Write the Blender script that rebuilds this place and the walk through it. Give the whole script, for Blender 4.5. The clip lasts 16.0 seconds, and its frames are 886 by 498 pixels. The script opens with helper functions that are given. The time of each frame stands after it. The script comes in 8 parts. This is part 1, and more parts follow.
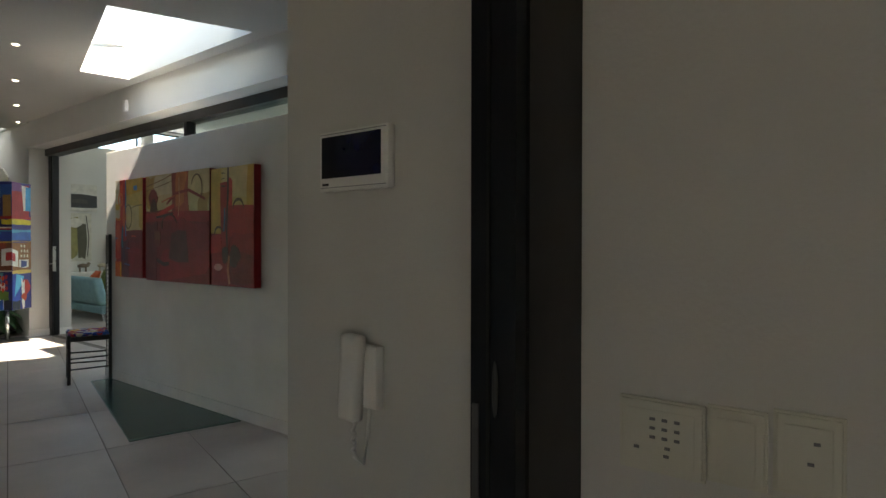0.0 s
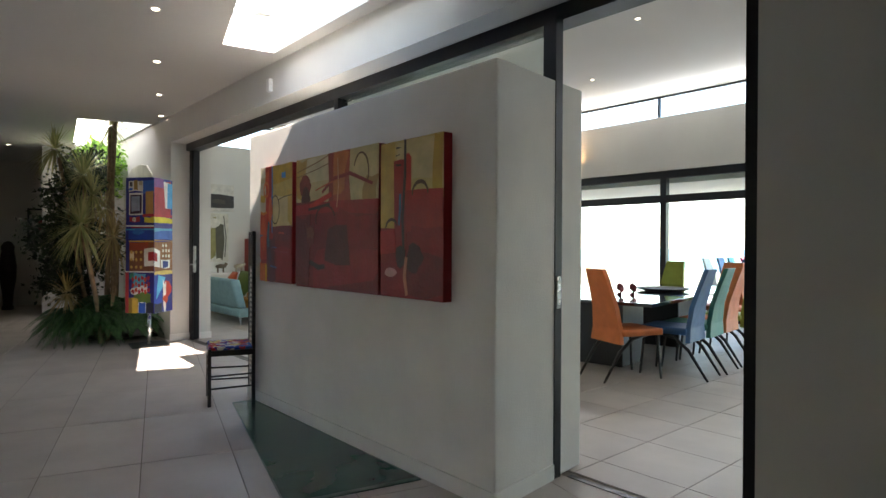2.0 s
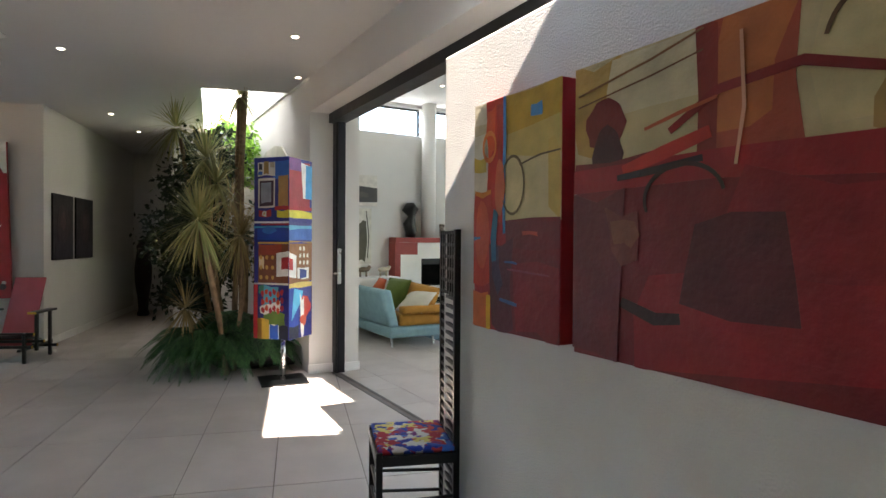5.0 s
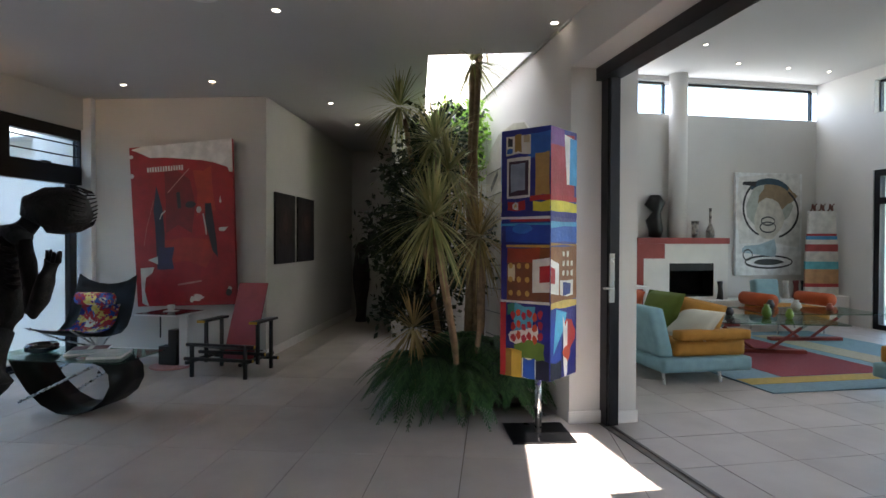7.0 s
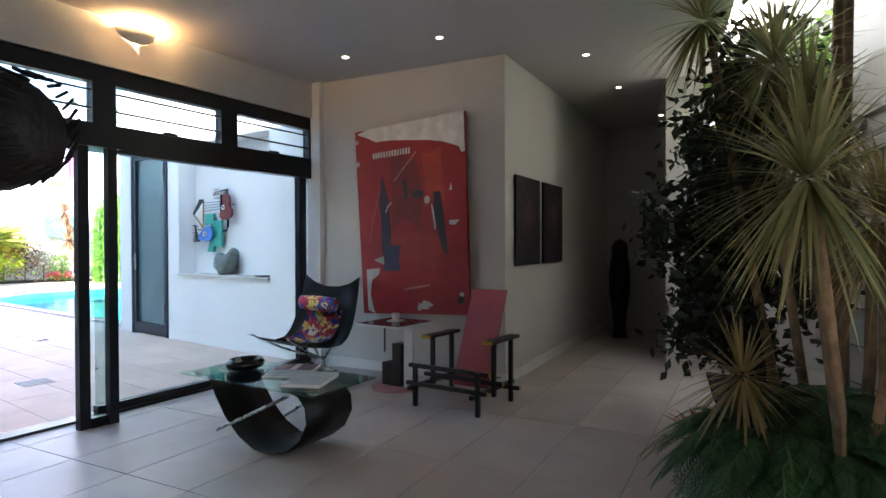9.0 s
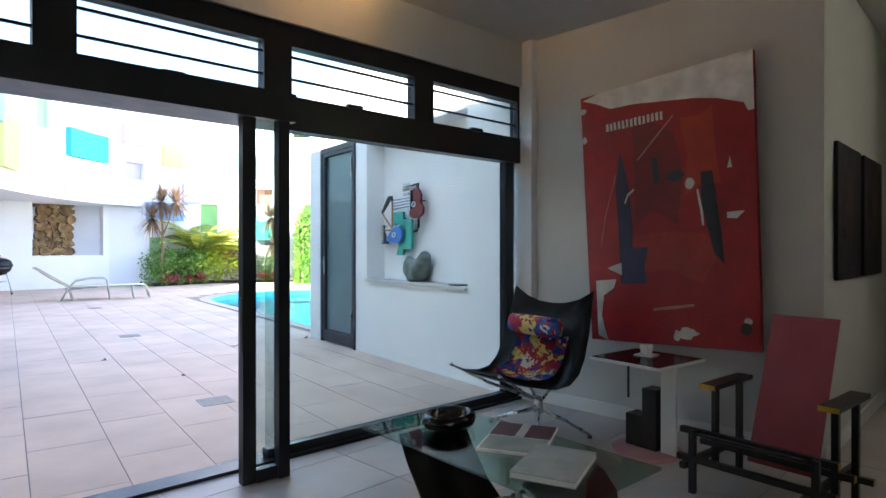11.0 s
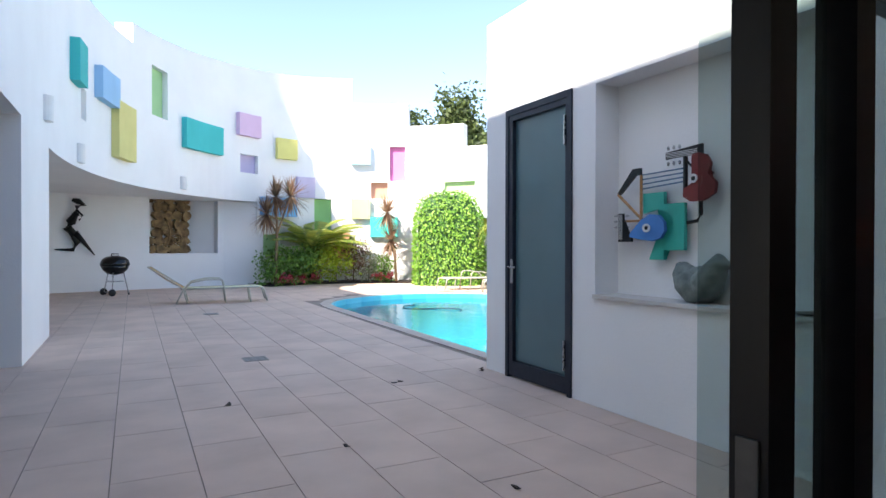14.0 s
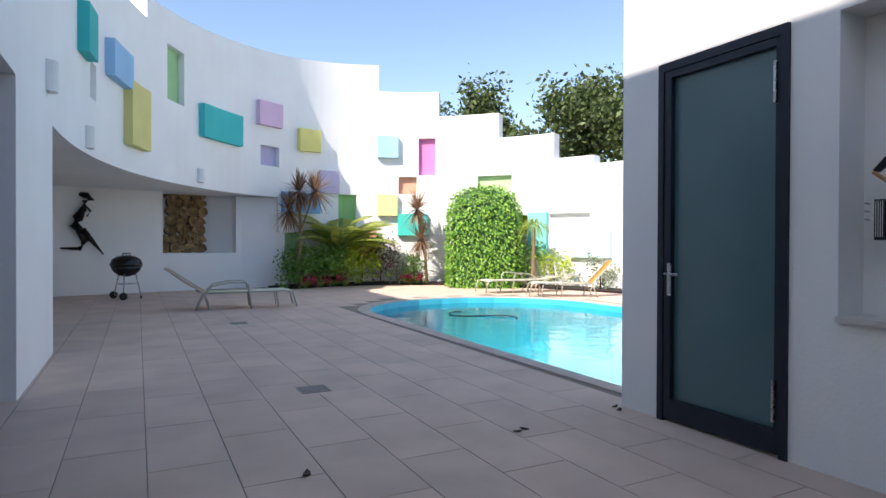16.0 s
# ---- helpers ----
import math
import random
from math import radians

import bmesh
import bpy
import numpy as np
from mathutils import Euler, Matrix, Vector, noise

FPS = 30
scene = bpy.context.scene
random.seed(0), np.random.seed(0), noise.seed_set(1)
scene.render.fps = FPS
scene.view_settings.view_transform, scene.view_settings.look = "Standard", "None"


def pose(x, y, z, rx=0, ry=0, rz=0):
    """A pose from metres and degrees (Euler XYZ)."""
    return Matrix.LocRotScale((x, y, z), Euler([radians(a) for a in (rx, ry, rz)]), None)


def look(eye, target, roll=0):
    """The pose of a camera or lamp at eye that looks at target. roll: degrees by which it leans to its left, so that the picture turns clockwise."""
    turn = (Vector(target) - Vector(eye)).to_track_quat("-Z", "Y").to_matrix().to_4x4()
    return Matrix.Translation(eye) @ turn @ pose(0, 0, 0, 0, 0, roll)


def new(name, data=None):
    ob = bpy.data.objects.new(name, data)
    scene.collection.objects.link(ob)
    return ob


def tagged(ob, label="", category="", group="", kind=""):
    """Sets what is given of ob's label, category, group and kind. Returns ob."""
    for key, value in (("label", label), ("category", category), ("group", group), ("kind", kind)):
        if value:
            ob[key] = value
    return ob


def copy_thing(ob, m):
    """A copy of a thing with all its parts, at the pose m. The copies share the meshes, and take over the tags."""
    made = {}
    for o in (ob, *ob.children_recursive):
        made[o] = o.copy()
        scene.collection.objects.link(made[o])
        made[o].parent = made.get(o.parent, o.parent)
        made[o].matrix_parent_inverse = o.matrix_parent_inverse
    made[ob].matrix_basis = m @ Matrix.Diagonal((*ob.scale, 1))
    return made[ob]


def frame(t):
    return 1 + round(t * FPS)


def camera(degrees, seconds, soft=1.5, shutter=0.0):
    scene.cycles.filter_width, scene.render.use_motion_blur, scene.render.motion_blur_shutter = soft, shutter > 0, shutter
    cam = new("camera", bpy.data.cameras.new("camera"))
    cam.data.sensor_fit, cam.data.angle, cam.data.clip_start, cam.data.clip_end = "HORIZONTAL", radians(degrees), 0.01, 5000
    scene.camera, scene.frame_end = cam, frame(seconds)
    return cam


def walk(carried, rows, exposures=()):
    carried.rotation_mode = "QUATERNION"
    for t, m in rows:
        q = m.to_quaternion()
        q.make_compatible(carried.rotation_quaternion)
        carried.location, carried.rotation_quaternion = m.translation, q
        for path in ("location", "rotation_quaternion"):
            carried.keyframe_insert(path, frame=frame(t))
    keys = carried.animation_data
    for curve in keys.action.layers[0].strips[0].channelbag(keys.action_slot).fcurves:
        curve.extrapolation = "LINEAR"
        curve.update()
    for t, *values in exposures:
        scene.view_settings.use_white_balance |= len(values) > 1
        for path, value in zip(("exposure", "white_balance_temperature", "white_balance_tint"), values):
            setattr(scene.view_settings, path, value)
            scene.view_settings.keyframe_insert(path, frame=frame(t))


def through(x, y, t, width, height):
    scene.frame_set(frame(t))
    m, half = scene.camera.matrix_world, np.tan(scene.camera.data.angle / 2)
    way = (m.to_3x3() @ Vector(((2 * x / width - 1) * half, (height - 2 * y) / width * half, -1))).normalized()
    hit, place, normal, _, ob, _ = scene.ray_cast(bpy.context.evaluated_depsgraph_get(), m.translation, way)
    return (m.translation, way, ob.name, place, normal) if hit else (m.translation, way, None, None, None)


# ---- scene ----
cam = camera(73.5, 16.0)
PATH = [
    (0, (0.122, -0.061, 1.322), (-1.116, 1.51, 1.305), 0.1),
    (0.5, (-0.161, 0.034, 1.296), (-1.509, 1.511, 1.286), 0.4),
    (1, (-0.51, 0.159, 1.303), (-1.936, 1.561, 1.292), 0.4),
    (1.5, (-0.884, 0.267, 1.317), (-2.364, 1.613, 1.307), 0.4),
    (2, (-1.241, 0.392, 1.296), (-2.744, 1.711, 1.286), 0.3),
    (2.5, (-1.656, 0.546, 1.294), (-3.188, 1.831, 1.285), 0.4),
    (3, (-2.079, 0.687, 1.304), (-3.642, 1.935, 1.292), 0.4),
    (5.5, (-4.161, 1.212, 1.357), (-5.96, 2.084, 1.335), 0.3),
    (6, (-4.622, 1.273, 1.344), (-6.482, 2.009, 1.324), 0.2),
    (6.5, (-5.057, 1.219, 1.354), (-6.978, 1.775, 1.33), 0.2),
    (7, (-5.473, 1.138, 1.364), (-7.438, 1.511, 1.339), 0.2),
    (7.5, (-5.899, 1.097, 1.359), (-7.89, 1.284, 1.334), 0.2),
    (8, (-6.35, 1.096, 1.363), (-8.35, 1.06, 1.331), -0.1),
    (8.5, (-6.792, 1.099, 1.297), (-8.779, 0.87, 1.278), -0.1),
    (9, (-7.168, 0.995, 1.308), (-9.124, 0.575, 1.287), -0.2),
    (11.5, (-8.657, -0.174, 1.289), (-10.346, -1.245, 1.286), 0.1),
    (12, (-8.896, -0.544, 1.295), (-10.533, -1.692, 1.29), 0.1),
    (12.5, (-9.138, -0.93, 1.296), (-10.754, -2.108, 1.288), 0.0),
    (13, (-9.339, -1.355, 1.303), (-10.936, -2.559, 1.293), 0.0),
    (13.5, (-9.513, -1.745, 1.299), (-11.095, -2.969, 1.289), -0.0),
    (14, (-9.708, -2.201, 1.307), (-11.287, -3.429, 1.293), 0.1),
    (14.5, (-9.832, -2.639, 1.317), (-11.407, -3.872, 1.302), 0.1),
    (15, (-9.949, -3.045, 1.325), (-11.524, -4.278, 1.31), 0.1),
    (15.5, (-10.122, -3.468, 1.31), (-11.694, -4.705, 1.293), 0.1),
    (16, (-10.29, -3.86, 1.304), (-11.86, -5.099, 1.287), 0.2),
]
walk(cam, [(t, look(eye, target, roll)) for t, eye, target, roll in PATH],
     exposures=[(0.0, 2.75, 7200, 8), (1.0, 2.88, 7100, 12), (1.6, 3.25, 7100, 14), (3.0, 2.98, 7100, 14), (5.5, 3.7, 7000, 16), (6.3, 3.4, 6800, 18), (7.0, 3.15, 6600, 17), (8.0, 3.6, 6600, 19), (9.0, 3.35, 6600, 18), (11.5, 2.72, 6900, 15), (13.0, 1.85, 7000, 14), (14.5, 1.35, 7000, 14), (16.0, 0.82, 6900, 14)])

# ---- light ----
SUN_DIR = Vector((1.0, -0.05, 0.0)).normalized()   # towards the sun, on the ground
SUN_EL = radians(44)
world = bpy.data.worlds.new("sky_world")
scene.world = world
world.use_nodes = True
wn = world.node_tree
sky = wn.nodes.new("ShaderNodeTexSky")
sky.sky_type, sky.sun_disc = "NISHITA", False
sky.sun_elevation, sky.sun_rotation = SUN_EL, math.atan2(SUN_DIR.x, SUN_DIR.y)
sky.air_density, sky.dust_density, sky.ozone_density = 1.0, 0.4, 2.5
wn.links.new(sky.outputs[0], wn.nodes["Background"].inputs["Color"])
wn.nodes["Background"].inputs["Strength"].default_value = 0.15
sun_lamp = bpy.data.lights.new("sun", "SUN")
sun_lamp.energy, sun_lamp.angle, sun_lamp.color = 4.5, radians(0.5), (1.0, 0.95, 0.88)
sun_ob = new("sun", sun_lamp)
sun_ob.matrix_world = look((0, 0, 30), Vector((0, 0, 30)) - (SUN_DIR * math.cos(SUN_EL) + Vector((0, 0, math.sin(SUN_EL)))))


def window_light(name, m, w, h, watts, col=(0.86, 0.93, 1.0)):
    """An area lamp in a high opening, standing in for the sky's light."""
    la = bpy.data.lights.new(name, "AREA")
    la.shape, la.size, la.size_y, la.energy, la.color = "RECTANGLE", w, h, watts, col
    ob = new(name, la)
    ob.matrix_world = m
    return ob


window_light("light_shaft", pose(-12.1, 2.42, 5.15), 2.6, 0.85, 24)
window_light("light_clerestory_west", look((-14.66, 6.7, 3.8), (-10, 6.7, 3.0)), 5.6, 0.42, 6)
window_light("light_clerestory_north", look((-4.5, 10.8, 3.9), (-4.5, 6, 3.0)), 11.0, 0.36, 25)


# ---- materials ----
def hexc(h):
    c = [int(h[i:i + 2], 16) / 255 for i in (0, 2, 4)]
    return tuple(x / 12.92 if x <= 0.04045 else ((x + 0.055) / 1.055) ** 2.4 for x in c) + (1.0,)


def mat(name, col, rough=0.6, metal=0.0, var=0.08, scale=6.0, bump=0.0, bump_scale=60.0, col2=None, piece=0.0, coat=0.0, spec=0.5, fine=0.0):
    """A surface with cloudy variation, grain and relief, in object-independent metres."""
    m = bpy.data.materials.new(name)
    m.use_nodes = True
    t = m.node_tree
    n, l = t.nodes, t.links
    b = n["Principled BSDF"]
    b.inputs["Roughness"].default_value, b.inputs["Metallic"].default_value = rough, metal
    b.inputs["Specular IOR Level"].default_value = spec
    b.inputs["Coat Weight"].default_value = coat
    geo = n.new("ShaderNodeNewGeometry")
    nz = n.new("ShaderNodeTexNoise")
    nz.inputs["Scale"].default_value, nz.inputs["Detail"].default_value = scale, 6
    l.new(geo.outputs["Position"], nz.inputs["Vector"])
    ramp = n.new("ShaderNodeMix")
    ramp.data_type = "RGBA"
    c1 = hexc(col)
    c2 = hexc(col2) if col2 else tuple(x * (1 - var * 2) for x in c1[:3]) + (1.0,)
    ramp.inputs["A"].default_value, ramp.inputs["B"].default_value = c1, c2
    mr = n.new("ShaderNodeMapRange")
    mr.inputs["From Min"].default_value, mr.inputs["From Max"].default_value = 0.35, 0.68
    l.new(nz.outputs["Fac"], mr.inputs["Value"])
    l.new(mr.outputs["Result"], ramp.inputs["Factor"])
    out = ramp.outputs["Result"]
    if fine or piece:
        hv = n.new("ShaderNodeHueSaturation")
        l.new(out, hv.inputs["Color"])
        val = None
        if piece:
            info = n.new("ShaderNodeObjectInfo")
            mp = n.new("ShaderNodeMapRange")
            mp.inputs["To Min"].default_value, mp.inputs["To Max"].default_value = 1 - piece, 1 + piece
            l.new(info.outputs["Random"], mp.inputs["Value"])
            val = mp.outputs["Result"]
        if fine:
            nf = n.new("ShaderNodeTexNoise")
            nf.inputs["Scale"].default_value, nf.inputs["Detail"].default_value = 180, 3
            l.new(geo.outputs["Position"], nf.inputs["Vector"])
            mf = n.new("ShaderNodeMapRange")
            mf.inputs["To Min"].default_value, mf.inputs["To Max"].default_value = 1 - fine, 1 + fine
            l.new(nf.outputs["Fac"], mf.inputs["Value"])
            if val:
                mm = n.new("ShaderNodeMath")
                mm.operation = "MULTIPLY"
                l.new(val, mm.inputs[0]), l.new(mf.outputs["Result"], mm.inputs[1])
                val = mm.outputs[0]
            else:
                val = mf.outputs["Result"]
        l.new(val, hv.inputs["Value"])
        out = hv.outputs["Color"]
    l.new(out, b.inputs["Base Color"])
    rr = n.new("ShaderNodeMapRange")
    rr.inputs["To Min"].default_value, rr.inputs["To Max"].default_value = max(0.02, rough - 0.08), min(1.0, rough + 0.08)
    l.new(nz.outputs["Fac"], rr.inputs["Value"])
    l.new(rr.outputs["Result"], b.inputs["Roughness"])
    if bump:
        nb = n.new("ShaderNodeTexNoise")
        nb.inputs["Scale"].default_value, nb.inputs["Detail"].default_value = bump_scale, 5
        l.new(geo.outputs["Position"], nb.inputs["Vector"])
        bp = n.new("ShaderNodeBump")
        bp.inputs["Strength"].default_value, bp.inputs["Distance"].default_value = bump, 0.01
        l.new(nb.outputs["Fac"], bp.inputs["Height"])
        l.new(bp.outputs["Normal"], b.inputs["Normal"])
    return m


def glass_mat(name, tint, gloss=0.9, rough=0.0):
    """Thin clear glass: passes tinted light straight on and mirrors more at a slant."""
    m = bpy.data.materials.new(name)
    m.use_nodes = True
    n, l = m.node_tree.nodes, m.node_tree.links
    n.remove(n["Principled BSDF"])
    tr, gl, mx, lw, pw, ad = (n.new(k) for k in ("ShaderNodeBsdfTransparent", "ShaderNodeBsdfGlossy", "ShaderNodeMixShader", "ShaderNodeLayerWeight", "ShaderNodeMath", "ShaderNodeMath"))
    tr.inputs["Color"].default_value = hexc(tint)
    gl.inputs["Roughness"].default_value = rough
    lw.inputs["Blend"].default_value = 0.5
    pw.operation, ad.operation = "POWER", "MULTIPLY_ADD"
    pw.inputs[1].default_value = 5.0
    ad.inputs[1].default_value, ad.inputs[2].default_value = gloss * 0.9, 0.03 * gloss
    l.new(lw.outputs["Facing"], pw.inputs[0]), l.new(pw.outputs[0], ad.inputs[0]), l.new(ad.outputs[0], mx.inputs[0])
    l.new(tr.outputs[0], mx.inputs[1]), l.new(gl.outputs[0], mx.inputs[2])
    l.new(mx.outputs[0], n["Material Output"].inputs["Surface"])
    return m


def glow_mat(name, col, strength):
    m = bpy.data.materials.new(name)
    m.use_nodes = True
    b = m.node_tree.nodes["Principled BSDF"]
    b.inputs["Base Color"].default_value = hexc(col)
    b.inputs["Emission Color"].default_value = hexc(col)
    b.inputs["Emission Strength"].default_value = strength
    return m


PLASTER = mat("white_plaster", "CECCC7", 0.85, var=0.03, scale=1.2, bump=0.12, bump_scale=90)
ROUGHCAST = mat("rough_cast_plaster", "E8E6E1", 0.9, var=0.04, scale=3, bump=0.5, bump_scale=120)
COURT_WALL = mat("courtyard_render", "ECEBEA", 0.85, var=0.03, scale=0.8, bump=0.25, bump_scale=40)
CEILING = mat("ceiling_paint", "CCCAC6", 0.9, var=0.02, scale=0.7)
TRIM = mat("trim_paint", "E4E2DE", 0.5, var=0.03)
FRAME = mat("charcoal_aluminium", "15171E", 0.35, metal=0.3, var=0.1, scale=9)
TILE = mat("pale_stone_tile", "BBB0A7", 0.42, var=0.07, scale=2.5, piece=0.05, fine=0.03, bump=0.05, bump_scale=140)
GROUT = mat("grout", "857C74", 0.9, var=0.1)
DECK = mat("outdoor_stone_tile", "D2B8A6", 0.8, var=0.08, scale=1.8, piece=0.05, fine=0.05, bump=0.2, bump_scale=110)
DECK_GROUT = mat("deck_joint", "948478", 0.95, var=0.1)
GLASS = glass_mat("clear_glass", "F4FAF8")
COURT_GLASS = glass_mat("tinted_courtyard_glass", "E4ECEA")
FROST = mat("frosted_glass", "4C6C72", 0.35, var=0.05, scale=2, coat=0.4)
BLACK = mat("black_lacquer", "121110", 0.35, var=0.15, scale=12)
STEEL = mat("brushed_steel", "B9B9B8", 0.28, metal=1.0, var=0.08, scale=30)



# ---- builders ----
I4 = Matrix.Identity(4)


def part(name, bm, material, parent=None, label="", smooth=False):
    """Links a bmesh as one mesh object under a thing or part."""
    me = bpy.data.meshes.new(name)
    bm.normal_update()
    bm.to_mesh(me)
    bm.free()
    me.materials.append(material)
    if smooth:
        me.polygons.foreach_set("use_smooth", [True] * len(me.polygons))
    ob = new(name, me)
    if parent:
        ob.parent = parent
    if label:
        ob["label"] = label
    return ob


def thing(name, m, label, category, group="", kind=""):
    """An empty at the base of a thing, for its parts."""
    ob = new(name)
    ob.matrix_world = m
    ob.empty_display_size = 0.1
    return tagged(ob, label, category, group, kind)


def box(bm, a, b, m=I4, bevel=0.0):
    """A box between two corners, turned by m."""
    x0, x1 = sorted((a[0], b[0]))
    y0, y1 = sorted((a[1], b[1]))
    z0, z1 = sorted((a[2], b[2]))
    v = [bm.verts.new(m @ Vector(p)) for p in ((x0, y0, z0), (x1, y0, z0), (x1, y1, z0), (x0, y1, z0), (x0, y0, z1), (x1, y0, z1), (x1, y1, z1), (x0, y1, z1))]
    f = [bm.faces.new([v[i] for i in q]) for q in ((3, 2, 1, 0), (4, 5, 6, 7), (0, 1, 5, 4), (1, 2, 6, 5), (2, 3, 7, 6), (3, 0, 4, 7))]
    if bevel:
        bmesh.ops.bevel(bm, geom=list({e for q in f for e in q.edges}), offset=bevel, segments=2, affect="EDGES", profile=0.7)
    return bm


def boxm(a, b, m=I4, bevel=0.0):
    return box(bmesh.new(), a, b, m, bevel)


def prism(bm, pts, z0, z1, m=I4):
    """An upright prism over a plan outline (counter-clockwise)."""
    lo = [bm.verts.new(m @ Vector((p[0], p[1], z0))) for p in pts]
    hi = [bm.verts.new(m @ Vector((p[0], p[1], z1))) for p in pts]
    bm.faces.new(lo[::-1]), bm.faces.new(hi)
    k = len(pts)
    for i in range(k):
        bm.faces.new((lo[i], lo[(i + 1) % k], hi[(i + 1) % k], hi[i]))
    return bm


def plate(bm, loops, z0, z1, m=I4):
    """A flat slab with holes: the first loop is the outline, the others are holes."""
    made = []
    for z in (z0, z1):
        edges, rings = [], []
        for lp in loops:
            vs = [bm.verts.new((p[0], p[1], z)) for p in lp]
            rings.append(vs)
            edges += [bm.edges.new((vs[i], vs[(i + 1) % len(vs)])) for i in range(len(vs))]
        bmesh.ops.triangle_fill(bm, edges=edges, use_beauty=True)
        made.append(rings)
    for lo, hi in zip(*made):
        for i in range(len(lo)):
            j = (i + 1) % len(lo)
            bm.faces.new((lo[i], lo[j], hi[j], hi[i]))
    bmesh.ops.recalc_face_normals(bm, faces=bm.faces[:])
    bm.transform(m)
    return bm


def tube(bm, pts, r, seg=8, caps=True):
    """A round bar along points; r is one radius or one for each point."""
    pts = [Vector(p) for p in pts]
    rs = r if isinstance(r, (list, tuple)) else [r] * len(pts)
    rings = []
    for i, p in enumerate(pts):
        d = (pts[min(i + 1, len(pts) - 1)] - pts[max(i - 1, 0)]).normalized()
        up = Vector((0, 0, 1)) if abs(d.z) < 0.95 else Vector((1, 0, 0))
        a = d.cross(up).normalized()
        b = d.cross(a).normalized()
        rings.append([bm.verts.new(p + (a * math.cos(2 * math.pi * k / seg) + b * math.sin(2 * math.pi * k / seg)) * rs[i]) for k in range(seg)])
    for q, w in zip(rings, rings[1:]):
        for k in range(seg):
            bm.faces.new((q[k], q[(k + 1) % seg], w[(k + 1) % seg], w[k]))
    if caps:
        bm.faces.new(rings[0][::-1]), bm.faces.new(rings[-1])
    return bm


def lathe(bm, prof, seg=24, m=I4):
    """A turned body from (radius, height) pairs."""
    rings = [[bm.verts.new(m @ Vector((r * math.cos(2 * math.pi * k / seg), r * math.sin(2 * math.pi * k / seg), z))) for k in range(seg)] for r, z in prof]
    for q, w in zip(rings, rings[1:]):
        for k in range(seg):
            bm.faces.new((q[k], q[(k + 1) % seg], w[(k + 1) % seg], w[k]))
    bm.faces.new(rings[0][::-1]), bm.faces.new(rings[-1])
    return bm


def sweep(bm, prof, y0, y1, m=I4, thick=0.0):
    """A sheet whose outline in x and z runs from y0 to y1; with thickness across its normal."""
    if thick:
        out = []
        for i, p in enumerate(prof):
            a, b = Vector(prof[max(i - 1, 0)]), Vector(prof[min(i + 1, len(prof) - 1)])
            d = (b - a).normalized()
            out.append((p[0] - d.y * thick, p[1] + d.x * thick))
        prof = list(prof) + out[::-1]
    lo = [bm.verts.new(m @ Vector((p[0], y0, p[1]))) for p in prof]
    hi = [bm.verts.new(m @ Vector((p[0], y1, p[1]))) for p in prof]
    k = len(prof)
    for i in range(k if thick else k - 1):
        bm.faces.new((lo[i], lo[(i + 1) % k], hi[(i + 1) % k], hi[i]))
    if thick:
        half = k // 2
        for i in range(half - 1):
            bm.faces.new((lo[i], lo[k - 1 - i], lo[k - 2 - i], lo[i + 1]))
            bm.faces.new((hi[i], hi[i + 1], hi[k - 2 - i], hi[k - 1 - i]))
    bmesh.ops.recalc_face_normals(bm, faces=bm.faces[:])
    return bm


def clip(poly, region):
    """The part of a convex plan polygon inside a convex counter-clockwise region."""
    for i in range(len(region)):
        a, b = region[i], region[(i + 1) % len(region)]
        side = lambda p: (b[0] - a[0]) * (p[1] - a[1]) - (b[1] - a[1]) * (p[0] - a[0])
        res = []
        for j in range(len(poly)):
            p, q = poly[j], poly[(j + 1) % len(poly)]
            sp, sq = side(p), side(q)
            if sp >= 0:
                res.append(p)
            if (sp >= 0) != (sq >= 0):
                f = sp / (sp - sq)
                res.append((p[0] + (q[0] - p[0]) * f, p[1] + (q[1] - p[1]) * f))
        poly = res
        if len(poly) < 3:
            return []
    return poly


def area(poly):
    return 0.5 * sum(poly[i][0] * poly[(i + 1) % len(poly)][1] - poly[(i + 1) % len(poly)][0] * poly[i][1] for i in range(len(poly)))


def struct(name, bm, material, label, category="wall"):
    return tagged(part(name, bm, material), label, category, kind="structure")



# ---- setting: plan frames ----
HALL = pose(-12.6, 0.41, 0, 0, 0, -15.5)      # corridor corner; x along the corridor wall, y into the hall
COURT = pose(-13.2, -1.85, 0, 0, 0, -24.5)    # corner of the niche wall; x across the courtyard, y towards the house
GLAZE = pose(-13.27, -1.66, 0, 0, 0, -19.0)   # courtyard glazing; x along it
CEIL, SOFFIT, LIV_CEIL = 3.03, 2.67, 4.15
MH, MC, MG = HALL, COURT, GLAZE


def wpt(m, x, y):
    v = m @ Vector((x, y, 0))
    return (v.x, v.y)


# corridor wall and painting wall, one corner
struct("wall_corridor", boxm((-4.2, -0.2, 0), (0, 0, CEIL), MH), PLASTER, "matte white plastered corridor wall")
struct("wall_west", boxm((-0.2, -2.42, 0), (0.0, -0.2, CEIL), MH), PLASTER, "matte white plastered wall behind the large red painting")
struct("wall_corridor_end", boxm((-4.4, -0.2, 0), (-4.2, 4.2, CEIL), MH), PLASTER, "matte white plastered wall at the corridor's end")
struct("baseboard_corridor", boxm((-4.2, 0.0, 0), (0.012, 0.014, 0.1), MH), TRIM, "white painted baseboard", "baseboard")
struct("baseboard_west", boxm((0.0, -2.3, 0), (0.014, 0.0, 0.1), MH), TRIM, "white painted baseboard", "baseboard")

